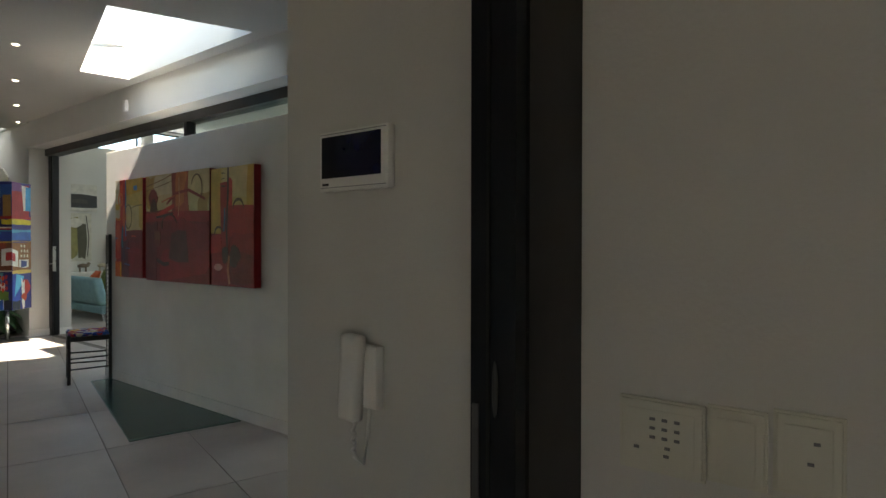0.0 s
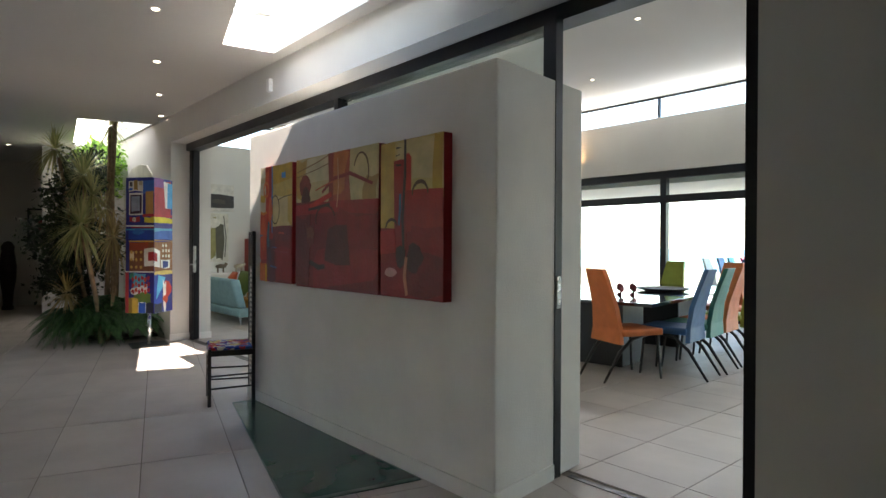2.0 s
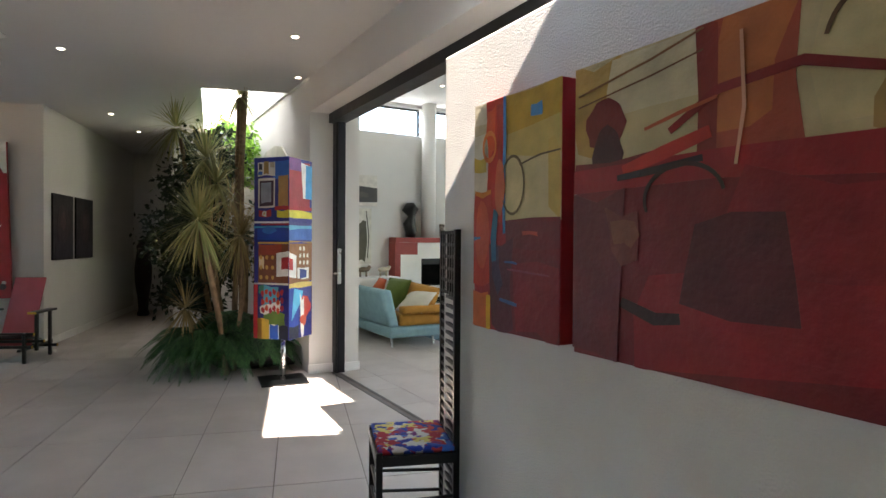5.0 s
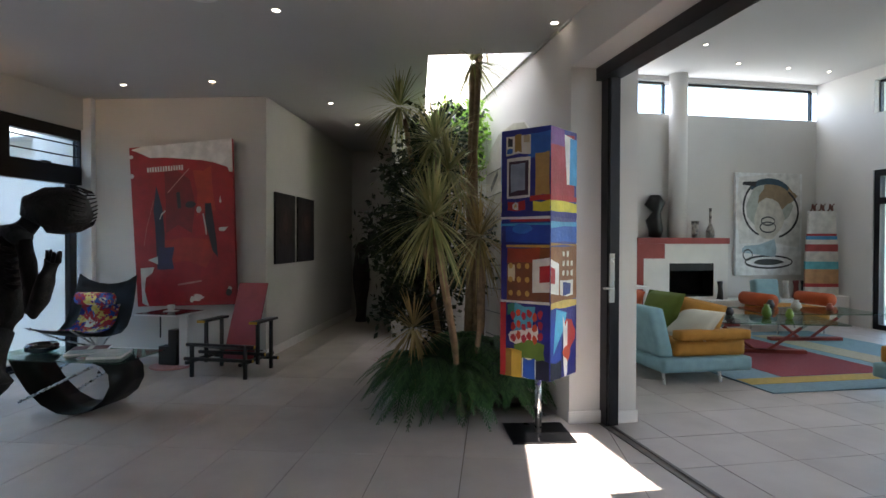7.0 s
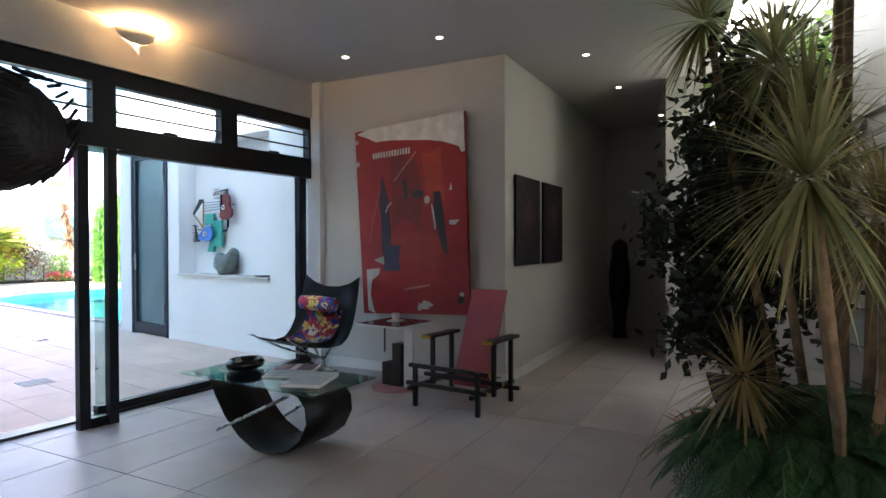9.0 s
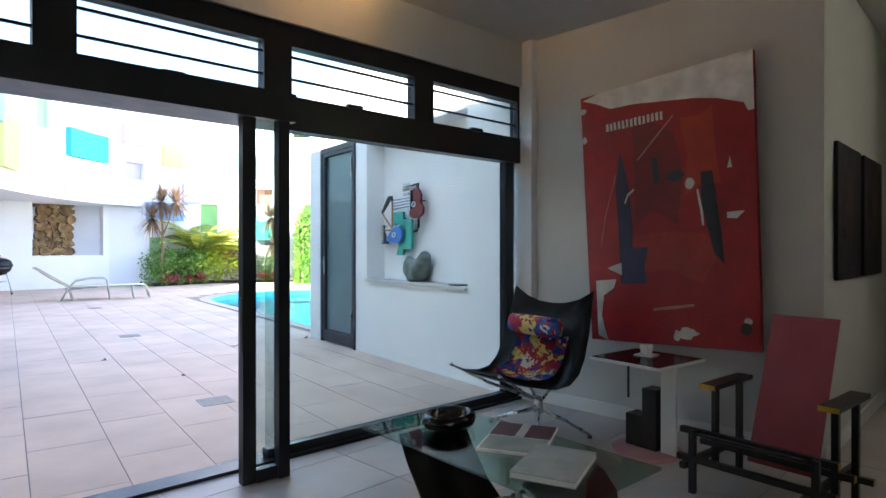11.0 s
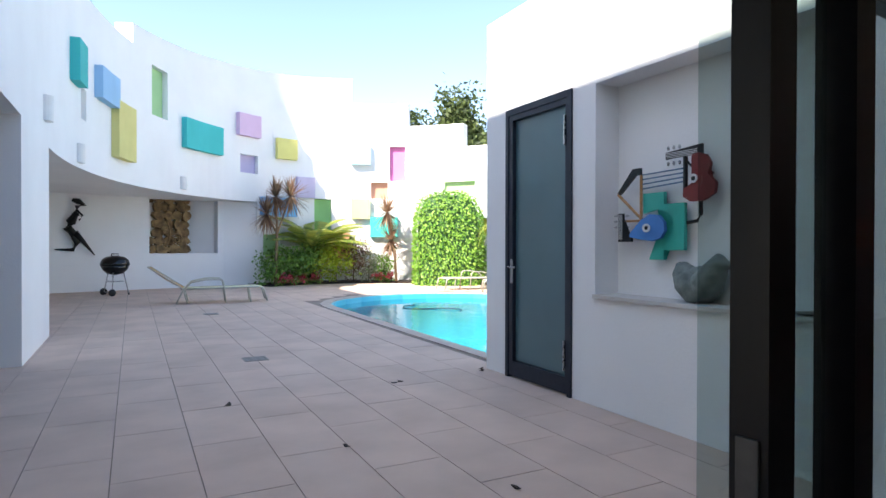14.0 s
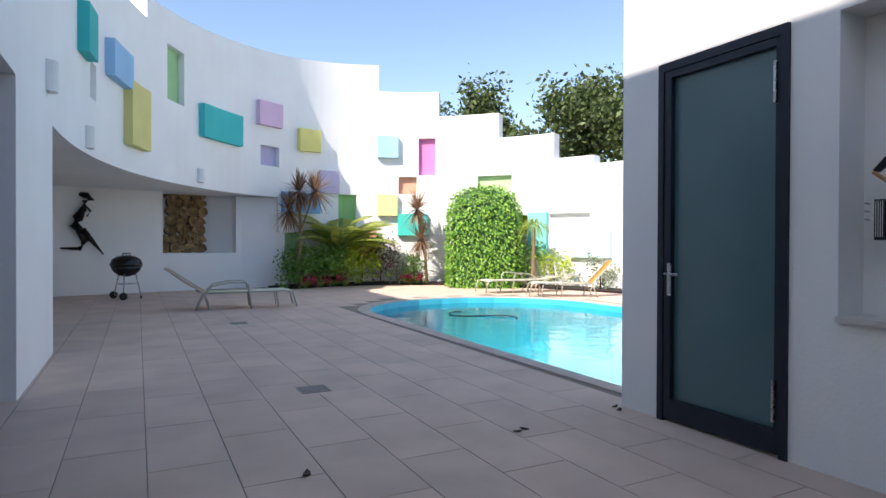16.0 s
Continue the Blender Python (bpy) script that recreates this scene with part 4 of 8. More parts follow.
# large red painting leaning slightly on the west wall
mp = MH @ pose(0.115, 0, 0, 0, 0, 90)
red_canvas = canvas("painting", mp, 1.27, 1.93, 0.05, "A01019", [
    ("F0EEEA", [(0.02, 0.985), (0.12, 0.955), (0.2, 0.925), (0.35, 0.92), (0.55, 0.9), (0.7, 0.885), (0.82, 0.865), (0.95, 0.83), (0.97, 0.8), (1.0, 0.8), (1.0, 1.0), (0.12, 1.0)]), ("D6D2CC", [(0.05, 0.02), (0.05, 0.24), (0.19, 0.245), (0.17, 0.21), (0.1, 0.18), (0.08, 0.1), (0.1, 0.04), (0.12, 0.0)]),
    ("B33018", rect(0.62, 0.55, 0.82, 0.83, 0.03)), ("A9281A", rect(0.3, 0.25, 0.75, 0.38, 0.04)), ("7A0F16", rect(0.3, 0.45, 0.6, 0.8, 0.05)), ("20223F", [(0.25, 0.75), (0.3, 0.6), (0.31, 0.45), (0.3, 0.23), (0.22, 0.23), (0.22, 0.5), (0.21, 0.6)]), ("26264E", rect(0.24, 0.22, 0.39, 0.36, 0.015)),
    ("22222E", [(0.72, 0.62), (0.78, 0.62), (0.82, 0.4), (0.83, 0.29), (0.78, 0.33), (0.72, 0.5)]), ("1E1A24", stroke([(0.46, 0.7), (0.47, 0.6)], 0.02)), ("1E1A24", blob(0.58, 0.62, 0.05, 0.02)), ("C9C4BD", [(0.13, 0.29), (0.23, 0.26), (0.23, 0.31)]), ("CFC9C2", blob(0.66, 0.585, 0.025, 0.02)),
    ("D8D3CC", [(0.85, 0.47), (0.94, 0.47), (0.9, 0.445), (0.85, 0.45)]), ("D3CEC8", blob(0.62, 0.05, 0.05, 0.02, wob=0.5)), ("D3CEC8", blob(0.56, 0.04, 0.02, 0.018, wob=0.5)), ("C7BFB6", blob(0.94, 0.1, 0.02, 0.012)), ("2E1414", blob(0.93, 0.075, 0.03, 0.02)), ("D3CEC8", [(0.86, 0.62), (0.885, 0.62), (0.875, 0.66)]),
    ("C98A86", stroke([(0.36, 0.7), (0.5, 0.79), (0.58, 0.84)], 0.003)), ("CFC9C2", stroke([(0.27, 0.54), (0.29, 0.57), (0.33, 0.59)], 0.005)), ("CFC9C2", stroke([(0.7, 0.56), (0.72, 0.48), (0.725, 0.43)], 0.007)), ("BF8078", stroke([(0.42, 0.13), (0.55, 0.14), (0.66, 0.15)], 0.006)), ("D8D3CC", blob(0.02, 0.94, 0.02, 0.012)),
    ("D8D3CC", blob(0.02, 0.82, 0.015, 0.015)), ("B9655F", stroke([(0.22, 0.66), (0.14, 0.5), (0.1, 0.38)], 0.003))] +
    [("E2DED8", rect(0.17 + 0.026 * i, 0.835, 0.185 + 0.026 * i, 0.865, 0.002)) for i in range(14)],
    "large red abstract canvas with white corners and blue marks")
# the canvas is not square: its top edge climbs to one side
BL, BR, TL, TR = Vector((-1.49, 0.596)), Vector((-0.305, 0.638)), Vector((-1.592, 2.435)), Vector((-0.362, 2.535))
for ob in [red_canvas, *red_canvas.children]:
    if ob.type == "MESH":
        for v in ob.data.vertices:
            u, w = v.co.x / 1.27, v.co.z / 1.93
            q = (BL * (1 - u) + BR * u) * (1 - w) + (TL * (1 - u) + TR * u) * w
            v.co.x, v.co.z = q.x, q.y

# two dark portraits and the framed picture of the corridor
for k, x in enumerate((-0.92, -1.745)):
    canvas("print", MH @ pose(x, 0.03, 1.085, 0, 0, 180) @ pose(-0.705, 0, 0), 0.705, 0.868, 0.025, "1F1C1E", [
        ("3A2A2C", blob(0.5, 0.55, 0.3, 0.3, wob=0.2, seed=k)), ("54383A", blob(0.48, 0.6, 0.15, 0.14, wob=0.25, seed=k + 4)), ("2B2730", rect(0.1, 0.03, 0.9, 0.3, 0.05))], "dark tall print on the corridor wall", "corridor prints", "print")
fp = thing("framed_picture", MH @ pose(-4.185, 0.55, 1.25, 0, 0, 90), "framed picture with a dark red square at the corridor's end", "picture")
part("frame", boxm((0, 0, 0), (0.95, 0.03, 0.8), I4, 0.004), BLACK, fp)
part("mount", boxm((0.04, -0.003, 0.04), (0.91, 0.0, 0.76)), oil("B9B2A8"), fp)
part("print", boxm((0.2, -0.006, 0.15), (0.75, -0.0031, 0.6)), oil("6E1D1B"), fp)

# dark upright sculpture in the corridor
cs = bmesh.new()
lathe(cs, [(0.12, 0), (0.13, 0.02), (0.1, 0.1), (0.12, 0.35), (0.17, 0.6), (0.18, 0.85), (0.15, 1.05), (0.13, 1.15), (0.14, 1.24), (0.09, 1.32), (0.02, 1.35)], 16, Matrix.Diagonal((1, 0.8, 1, 1)))
st = part("sculpture", cs, mat("dark_wood", "2A1D18", 0.6, var=0.3, scale=8, bump=0.6, bump_scale=30), smooth=True)
st.matrix_world = MH @ pose(-3.3, 0.38, 0)
tagged(st, "dark carved wooden standing sculpture at the corridor's end", "sculpture")

# glass floor panel beside the picture wall
gf = thing("floor_light", I4, "green glass walk-on floor panel with a metal edge", "floor panel")
GQ = [(-6.02, 2.30), (-3.95, 1.74), (-3.78, 2.47), (-6.02, 2.475)]
gi = [tuple(Vector(p) * 0.965 + Vector((sum(q[0] for q in GQ) / 4, sum(q[1] for q in GQ) / 4)) * 0.035) for p in GQ]
part("edge", plate(bmesh.new(), [GQ, gi], -0.003, 0.006), mat("green_metal", "5A6E64", 0.4, metal=0.6), gf)
part("glass", prism(bmesh.new(), gi, -0.002, 0.0045), mat("green_glass", "3F6357", 0.16, var=0.25, scale=3, spec=0.6), gf, "dark green sand-blasted glass")

# tall ladder-back chair
CH = pose(-6.155, 2.33, 0, 0, 0, 162)
lc = thing("ladder_back_chair", CH, "black lacquered chair with very tall ladder back and colourful seat", "chair")
sw, sdp = 0.38, 0.34
for sx in (-1, 1):
    part("leg", boxm((sx * (sw / 2) - 0.014, 0.15, 0), (sx * (sw / 2) + 0.014, 0.178, 0.46), I4, 0.003), BLACK, lc)
    part("leg", boxm((sx * 0.155 - 0.014, -0.19, 0), (sx * 0.155 + 0.014, -0.162, 1.41), I4, 0.003), BLACK, lc)
    for z in (0.14, 0.24):
        part("stretcher", tube(bmesh.new(), [(sx * 0.19, 0.16, z), (sx * 0.155, -0.17, z)], 0.008, 6), BLACK, lc)
for z in (0.17, 0.27):
    part("stretcher", tube(bmesh.new(), [(-0.19, 0.165, z), (0.19, 0.165, z)], 0.008, 6), BLACK, lc)
for i in range(24):
    z = 0.14 + i * 0.0415
    part("rung", sweep(bmesh.new(), [(-0.145 + 0.29 * k / 6, z - 0.0) for k in range(7)], -0.18, -0.166, I4, 0.014), BLACK, lc)
for i in range(6):
    part("grid_slat", boxm((-0.145, -0.181, 1.115 + i * 0.055), (0.145, -0.165, 1.13 + i * 0.055)), BLACK, lc)
for i in range(5):
    part("grid_bar", boxm((-0.115 + i * 0.052, -0.183, 1.115), (-0.095 + i * 0.052, -0.163, 1.405)), BLACK, lc)
part("seat_frame", boxm((-0.2, -0.175, 0.40), (0.2, 0.18, 0.445), I4, 0.006), BLACK, lc)


def bright_cloth(name, scale):
    """Cloth printed with bright patches."""
    m = bpy.data.materials.new(name)
    m.use_nodes = True
    n, l = m.node_tree.nodes, m.node_tree.links
    b = n["Principled BSDF"]
    b.inputs["Roughness"].default_value = 0.8
    tc, nz, vo, rp, mx = n.new("ShaderNodeTexCoord"), n.new("ShaderNodeTexNoise"), n.new("ShaderNodeTexVoronoi"), n.new("ShaderNodeValToRGB"), n.new("ShaderNodeVectorMath")
    nz.inputs["Scale"].default_value = scale * 1.2
    mx.operation = "MULTIPLY_ADD"
    mx.inputs[1].default_value = (0.25, 0.25, 0.25)
    l.new(tc.outputs["Object"], nz.inputs["Vector"])
    l.new(nz.outputs["Color"], mx.inputs[0]), l.new(tc.outputs["Object"], mx.inputs[2])
    vo.inputs["Scale"].default_value = scale
    l.new(mx.outputs[0], vo.inputs["Vector"])
    l.new(vo.outputs["Color"], rp.inputs["Fac"])
    rp.color_ramp.interpolation = "CONSTANT"
    cols = ("A8202A", "1F3F9A", "C9562B", "D9C46A", "B3222E", "3A63B0", "D8CFC0", "7A2A6A", "2B2F80", "C43A3A")
    while len(rp.color_ramp.elements) < len(cols):
        rp.color_ramp.elements.new(0.5)
    for i, c in enumerate(cols):
        rp.color_ramp.elements[i].position, rp.color_ramp.elements[i].color = 0.12 + 0.76 * i / len(cols), hexc(c)
    l.new(rp.outputs["Color"], b.inputs["Base Color"])
    return m


PRINT = bright_cloth("printed_cloth", 14)
bm = boxm((-0.19, -0.165, 0.445), (0.19, 0.17, 0.475), I4, 0.014)
part("seat", bm, PRINT, lc, "padded seat in bright printed cloth", True)

# painted totem on a steel post
TO = pose(-9.475, 2.59, 0, 0, 0, 0)
tt = thing("painted_totem", TO, "tall painted box column in blue, red and yellow on post", "sculpture")
part("base_plate", boxm((-0.22, -0.22, 0), (0.22, 0.22, 0.014), pose(0, 0, 0, 0, 0, -7), 0.003), mat("black_steel", "101113", 0.3, metal=0.6, var=0.1), tt)
part("post", tube(bmesh.new(), [(0, 0, 0.014), (0, 0, 0.46)], 0.024, 14), STEEL, tt, smooth=True)
TB = pose(0, 0, 0.432, 0, 0, 41)
TW, TH = 0.385, 1.705
col = part("column", boxm((-TW / 2, -TW / 2, 0), (TW / 2, TW / 2, TH), TB, 0.003), oil("23237A", 0.35), tt)
SIDE_A = [
    ("1D2A86", rect(0, 0.9, 1, 1.0)), ("2A62B4", rect(0.55, 0.88, 1.0, 0.98)), ("D8D2C6", rect(0.1, 0.9, 0.6, 0.975)), ("2C2A34", rect(0.14, 0.93, 0.24, 0.965)), ("9C7A3A", rect(0.28, 0.91, 0.42, 0.98)), ("2A62B4", rect(0.12, 0.905, 0.24, 0.925)), ("B9A78C", rect(0.46, 0.945, 0.58, 0.97)),
    ("D9D4CC", rect(0.12, 0.72, 0.6, 0.885)), ("3A1F33", rect(0.16, 0.735, 0.56, 0.875)), ("8A94A4", rect(0.2, 0.75, 0.5, 0.865)), ("B0854A", rect(0.7, 0.73, 0.98, 0.9)), ("B3242A", rect(0.6, 0.71, 1.0, 0.73)), ("D9C93A", rect(0.66, 0.665, 1.0, 0.708)), ("B3242A", rect(0.14, 0.67, 0.5, 0.71)), ("DAD2C8", rect(0.24, 0.678, 0.36, 0.702)), ("C9A060", rect(0.27, 0.683, 0.33, 0.697)),
    ("E6E2DC", rect(0, 0.638, 1, 0.648, 0.001)), ("A8202A", rect(0.2, 0.628, 1, 0.637, 0.001)), ("3E9CC8", rect(0, 0.61, 1, 0.622, 0.002)), ("1D3FA0", rect(0.1, 0.545, 1, 0.61)), ("2A6CC0", blob(0.45, 0.6, 0.2, 0.02)), ("C8A24A", rect(0.12, 0.525, 1, 0.535, 0.001)), ("7A431F", rect(0.14, 0.31, 1.0, 0.525)), ("9A3A1F", rect(0.14, 0.46, 0.8, 0.52, 0.01)), ("DCC9A0", rect(0.16, 0.39, 0.3, 0.45)),
    ("E6E2DC", [(0.66, 0.345), (0.66, 0.475), (1.0, 0.485), (1.0, 0.35)]), ("B3242A", [(0.8, 0.385), (0.8, 0.45), (1.0, 0.455), (1.0, 0.39)]), ("E0DCD4", rect(0, 0.3, 1, 0.31, 0.001)), ("1C2A70", rect(0.0, 0.0, 0.1, 0.3)), ("B3242A", rect(0.0, 0.0, 0.12, 0.3, 0.002)), ("2F7F6A", rect(0.15, 0.25, 0.35, 0.295)), ("4FA6C4", rect(0.3, 0.16, 0.7, 0.28, 0.03)), ("E4E0D6", rect(0.2, 0.14, 0.8, 0.2, 0.03)),
    ("5F7A2A", rect(0.3, 0.08, 0.9, 0.14, 0.02)), ("C9A23A", rect(0.12, 0.0, 0.45, 0.11)), ("8A6A1F", rect(0.12, 0.0, 0.24, 0.11)), ("E6E2DC", rect(0.46, 0.0, 0.74, 0.085)), ("2656B4", rect(0.48, 0.005, 0.72, 0.08)), ("14142A", rect(0.74, 0.0, 1.0, 0.08))] + \
    [("C89A4A", blob(0.22 + 0.17 * (i % 3), 0.34 + 0.055 * (i // 3), 0.045, 0.012, 10, 0.05, i)) for i in range(9)] + \
    [(("B3242A", "C4451F", "A81F3A")[i % 3], blob(0.28 + 0.11 * (i % 6), 0.16 + 0.045 * (i // 6) + 0.012 * (i % 2), 0.05, 0.016, 10, 0.3, i)) for i in range(18)]
SIDE_B = [
    ("A8242E", rect(0, 0.72, 0.9, 0.98)), ("7A3F80", rect(0, 0.93, 0.5, 1.0)), ("E6E2DC", [(0.5, 0.98), (0.9, 0.97), (0.75, 0.78), (0.6, 0.78)]), ("3F9FD4", [(0.72, 0.97), (1.0, 0.97), (1.0, 0.78), (0.7, 0.78)]), ("B3242A", rect(0, 0.71, 1, 0.73)), ("D9C93A", rect(0, 0.665, 1, 0.708)), ("23237A", rect(0, 0.645, 1, 0.664)), ("4FA0CC", rect(0, 0.605, 1, 0.625)), ("2A5CB4", rect(0, 0.545, 1, 0.605)), ("A87C34", rect(0, 0.53, 1, 0.543)),
    ("8A5526", rect(0, 0.31, 1, 0.53)), ("E6E2DC", [(0, 0.345), (0, 0.48), (0.3, 0.46), (0.3, 0.335)]), ("B3242A", [(0, 0.385), (0, 0.45), (0.16, 0.44), (0.16, 0.38)]), ("E0DCD4", rect(0.35, 0.33, 0.85, 0.39)), ("23347A", rect(0.45, 0.335, 0.75, 0.38)), ("D8B860", rect(0, 0.285, 1, 0.31)), ("1D3FA0", rect(0, 0.05, 0.4, 0.28)), ("4FB0D8", [(0.1, 0.1), (0.5, 0.2), (0.6, 0.26), (0.2, 0.28)]),
    ("C4301F", blob(0.7, 0.18, 0.2, 0.06, 12, 0.4)), ("E6E2DC", rect(0.45, 0.02, 0.65, 0.24, 0.04)), ("C4451F", blob(0.6, 0.1, 0.12, 0.03, 10, 0.4)), ("14142A", rect(0, 0, 0.4, 0.07))] + \
    [("E0D8C0", rect(0.42 + 0.16 * (i % 3), 0.41 + 0.04 * (i // 3), 0.5 + 0.16 * (i % 3), 0.43 + 0.04 * (i // 3), 0.004)) for i in range(8)]
for k, (deg, pat) in enumerate(((0, SIDE_A), (90, SIDE_B), (180, SIDE_A), (270, SIDE_B))):
    layers(col, TW, TH, pat, 0, TB @ pose(0, 0, 0, 0, 0, deg) @ Matrix.Translation((-TW / 2, -TW / 2, 0)))

# seated-area things in the hall frame
# slatted armchair of planks and bars, pink back
rb = thing("plank_armchair", MH @ pose(0.72, -0.07, 0, 0, 0, -6), "low black bar armchair with pink plank back", "armchair")
PINK = mat("pink_lacquer", "A8474F", 0.45, var=0.08, scale=5)
YEL = mat("yellow_lacquer", "C79A22", 0.45)
for y in (-0.29, 0.29):
    part("leg", boxm((0.27, y - 0.016, 0), (0.30, y + 0.016, 0.33), I4, 0.002), BLACK, rb)
    part("leg", boxm((-0.27, y - 0.016, 0), (-0.24, y + 0.016, 0.52), I4, 0.002), BLACK, rb)
    part("leg", boxm((0.02, y - 0.016, 0.1), (0.05, y + 0.016, 0.52), I4, 0.002), BLACK, rb)
    part("armrest", boxm((-0.33, y - 0.045, 0.52), (0.13, y + 0.045, 0.545), I4, 0.003), BLACK, rb)
    part("armrest_end", boxm((0.13, y - 0.045, 0.52), (0.134, y + 0.045, 0.545)), YEL, rb, "yellow painted bar end")
    part("side_bar", boxm((-0.36, y - 0.05, 0.13), (0.33, y - 0.018, 0.162), I4, 0.002), BLACK, rb)
for x, z in ((0.25, 0.3), (0.285, 0.165), (-0.255, 0.10), (0.035, 0.19)):
    part("cross_bar", boxm((x - 0.016, -0.37, z), (x + 0.016, 0.37, z + 0.032), I4, 0.002), BLACK, rb)
    for y in (-0.373, 0.37):
        part("bar_end", boxm((x - 0.015, y, z + 0.001), (x + 0.015, y + 0.003, z + 0.031)), YEL, rb)
part("seat", sweep(bmesh.new(), [(0.34, 0.335), (-0.16, 0.21)], -0.25, 0.25, I4, 0.012), BLACK, rb)
part("backrest", sweep(bmesh.new(), [(-0.08, 0.12), (-0.42, 0.9)], -0.17, 0.17, I4, 0.014), PINK, rb, "pink painted plank back")

# sling lounge chair on a steel star base
sl = thing("lounge_chair", MH @ pose(0.70, -1.60, 0, 0, 0, -10) @ Matrix.Diagonal((0.76, 1.12, 0.93, 1)), "black leather sling lounge chair with bright printed cushion", "lounge chair")
prof = [(0.72, 0.52), (0.6, 0.47), (0.42, 0.42), (0.25, 0.39), (0.1, 0.40), (0.0, 0.46), (-0.07, 0.56), (-0.13, 0.70), (-0.18, 0.84), (-0.23, 0.96)]
LEATHER = mat("black_leather", "0E0D0D", 0.45, var=0.2, scale=14, bump=0.25, bump_scale=60)
bm = bmesh.new()
nn = len(prof)
rows = []
for i, (x, z) in enumerate(prof):
    f = i / (nn - 1)
    hw = 0.29 + 0.05 * math.sin(math.pi * f) + 0.05 * f
    row = []
    for j in range(7):
        u = -1 + j / 3
        lift = 0.05 * u * u * (0.3 + f) + (0.05 * abs(u) ** 3 if i == nn - 1 else 0)
        row.append(bm.verts.new((x, u * hw, z + lift)))
    rows.append(row)
for a, b in zip(rows, rows[1:]):
    for j in range(6):
        bm.faces.new((a[j], a[j + 1], b[j + 1], b[j]))
bmesh.ops.solidify(bm, geom=bm.faces[:], thickness=0.012)
part("sling", bm, LEATHER, sl, "black leather sling", True)
bm = bmesh.new()
rows = []
for i in range(9):
    f = 0.3 + 0.48 * i / 8
    k = f * (nn - 1)
    a, b = prof[int(k)], prof[min(int(k) + 1, nn - 1)]
    x, z = a[0] + (b[0] - a[0]) * (k % 1), a[1] + (b[1] - a[1]) * (k % 1)
    dx, dz = b[0] - a[0], b[1] - a[1]
    ln = math.hypot(dx, dz)
    nx, nz = -dz / ln, dx / ln
    if nx < 0:
        nx, nz = -nx, -nz
    bulge = 0.045
    rows.append([bm.verts.new((x + nx * bulge * (1 - 0.5 * (abs(u) > 0.9)), u * 0.22, z + abs(nz) * bulge + 0.02 * u * u)) for u in (-1, -0.6, -0.2, 0.2, 0.6, 1)])
for a, b in zip(rows, rows[1:]):
    for j in range(5):
        bm.faces.new((a[j], a[j + 1], b[j + 1], b[j]))
bmesh.ops.solidify(bm, geom=bm.faces[:], thickness=0.03)
part("cushion", bm, PRINT, sl, "bright printed seat cushion", True)
rl = bmesh.new()
lathe(rl, [(0.03, -0.21), (0.07, -0.2), (0.075, -0.1), (0.075, 0.1), (0.07, 0.2), (0.03, 0.21)], 18, pose(0.0, 0, 0.80, 90, 0, 0))
part("head_roll", rl, PRINT, sl, "printed bolster", True)
for y in (-0.23, 0.23):
    part("frame_rod", tube(bmesh.new(), [(0.72, y, 0.535), (0.35, y * 0.7, 0.37), (-0.03, y * 0.15, 0.24)], 0.011, 8), STEEL, sl, smooth=True)
    part("frame_rod", tube(bmesh.new(), [(-0.2, y, 0.8), (-0.05, y * 0.8, 0.45), (-0.06, y * 0.15, 0.25)], 0.011, 8), STEEL, sl, smooth=True)
part("hub", lathe(bmesh.new(), [(0.035, 0.14), (0.04, 0.16), (0.032, 0.24), (0.02, 0.26)], 14, pose(-0.05, 0, 0)), STEEL, sl, smooth=True)
for k in range(4):
    a = radians(35 + 90 * k)
    leg = part("foot_arm", tube(bmesh.new(), [(-0.05, 0, 0.17), (-0.05 + 0.2 * math.cos(a), 0.2 * math.sin(a), 0.10), (-0.05 + 0.36 * math.cos(a), 0.36 * math.sin(a), 0.025)], [0.016, 0.014, 0.011], 8), STEEL, sl, smooth=True)
    part("glide", lathe(bmesh.new(), [(0.016, 0), (0.018, 0.01), (0.012, 0.025)], 10, Matrix.Translation((-0.05 + 0.36 * math.cos(a), 0.36 * math.sin(a), 0))), BLACK, leg)

# small square side table
stb = thing("side_table", MH @ pose(0.535, -0.853, 0, 0, 0, -8), "small square black-topped side table on a round pink foot", "side table")
part("foot", lathe(bmesh.new(), [(0.215, 0), (0.22, 0.012), (0.215, 0.02)], 36), mat("pink_foot", "C48A88", 0.4), stb, smooth=False)
part("stem", boxm((-0.1, -0.02, 0.02), (0.02, 0.08, 0.40), I4, 0.002), BLACK, stb)
part("stem", boxm((-0.1, -0.14, 0.02), (0.02, -0.02, 0.22), I4, 0.002), BLACK, stb)
part("rod", tube(bmesh.new(), [(-0.05, -0.17, 0.3), (-0.05, -0.17, 0.575)], 0.008, 8), BLACK, stb)
part("post", boxm((-0.02, 0.1, 0.02), (0.0, 0.2, 0.575)), TRIM, stb)
tp = part("tabletop", boxm((-0.25, -0.25, 0.575), (0.25, 0.25, 0.592), I4, 0.002), TRIM, stb, "white edged top")
part("top_panel", boxm((-0.238, -0.238, 0.592), (0.238, 0.238, 0.596)), mat("black_gloss", "17120F", 0.15, var=0.2, scale=6), tp, "black gloss panel")
cup = thing("coffee_cup", MH @ pose(0.48, -0.88, 0.596), "small white square cup on a saucer, on the side table", "cup")
part("saucer", boxm((-0.06, -0.06, 0), (0.06, 0.06, 0.008), I4, 0.003), TRIM, cup)
part("cup", lathe(bmesh.new(), [(0.026, 0.008), (0.038, 0.03), (0.04, 0.07), (0.034, 0.068), (0.03, 0.02)], 4, pose(0, 0, 0, 0, 0, 30)), TRIM, cup)
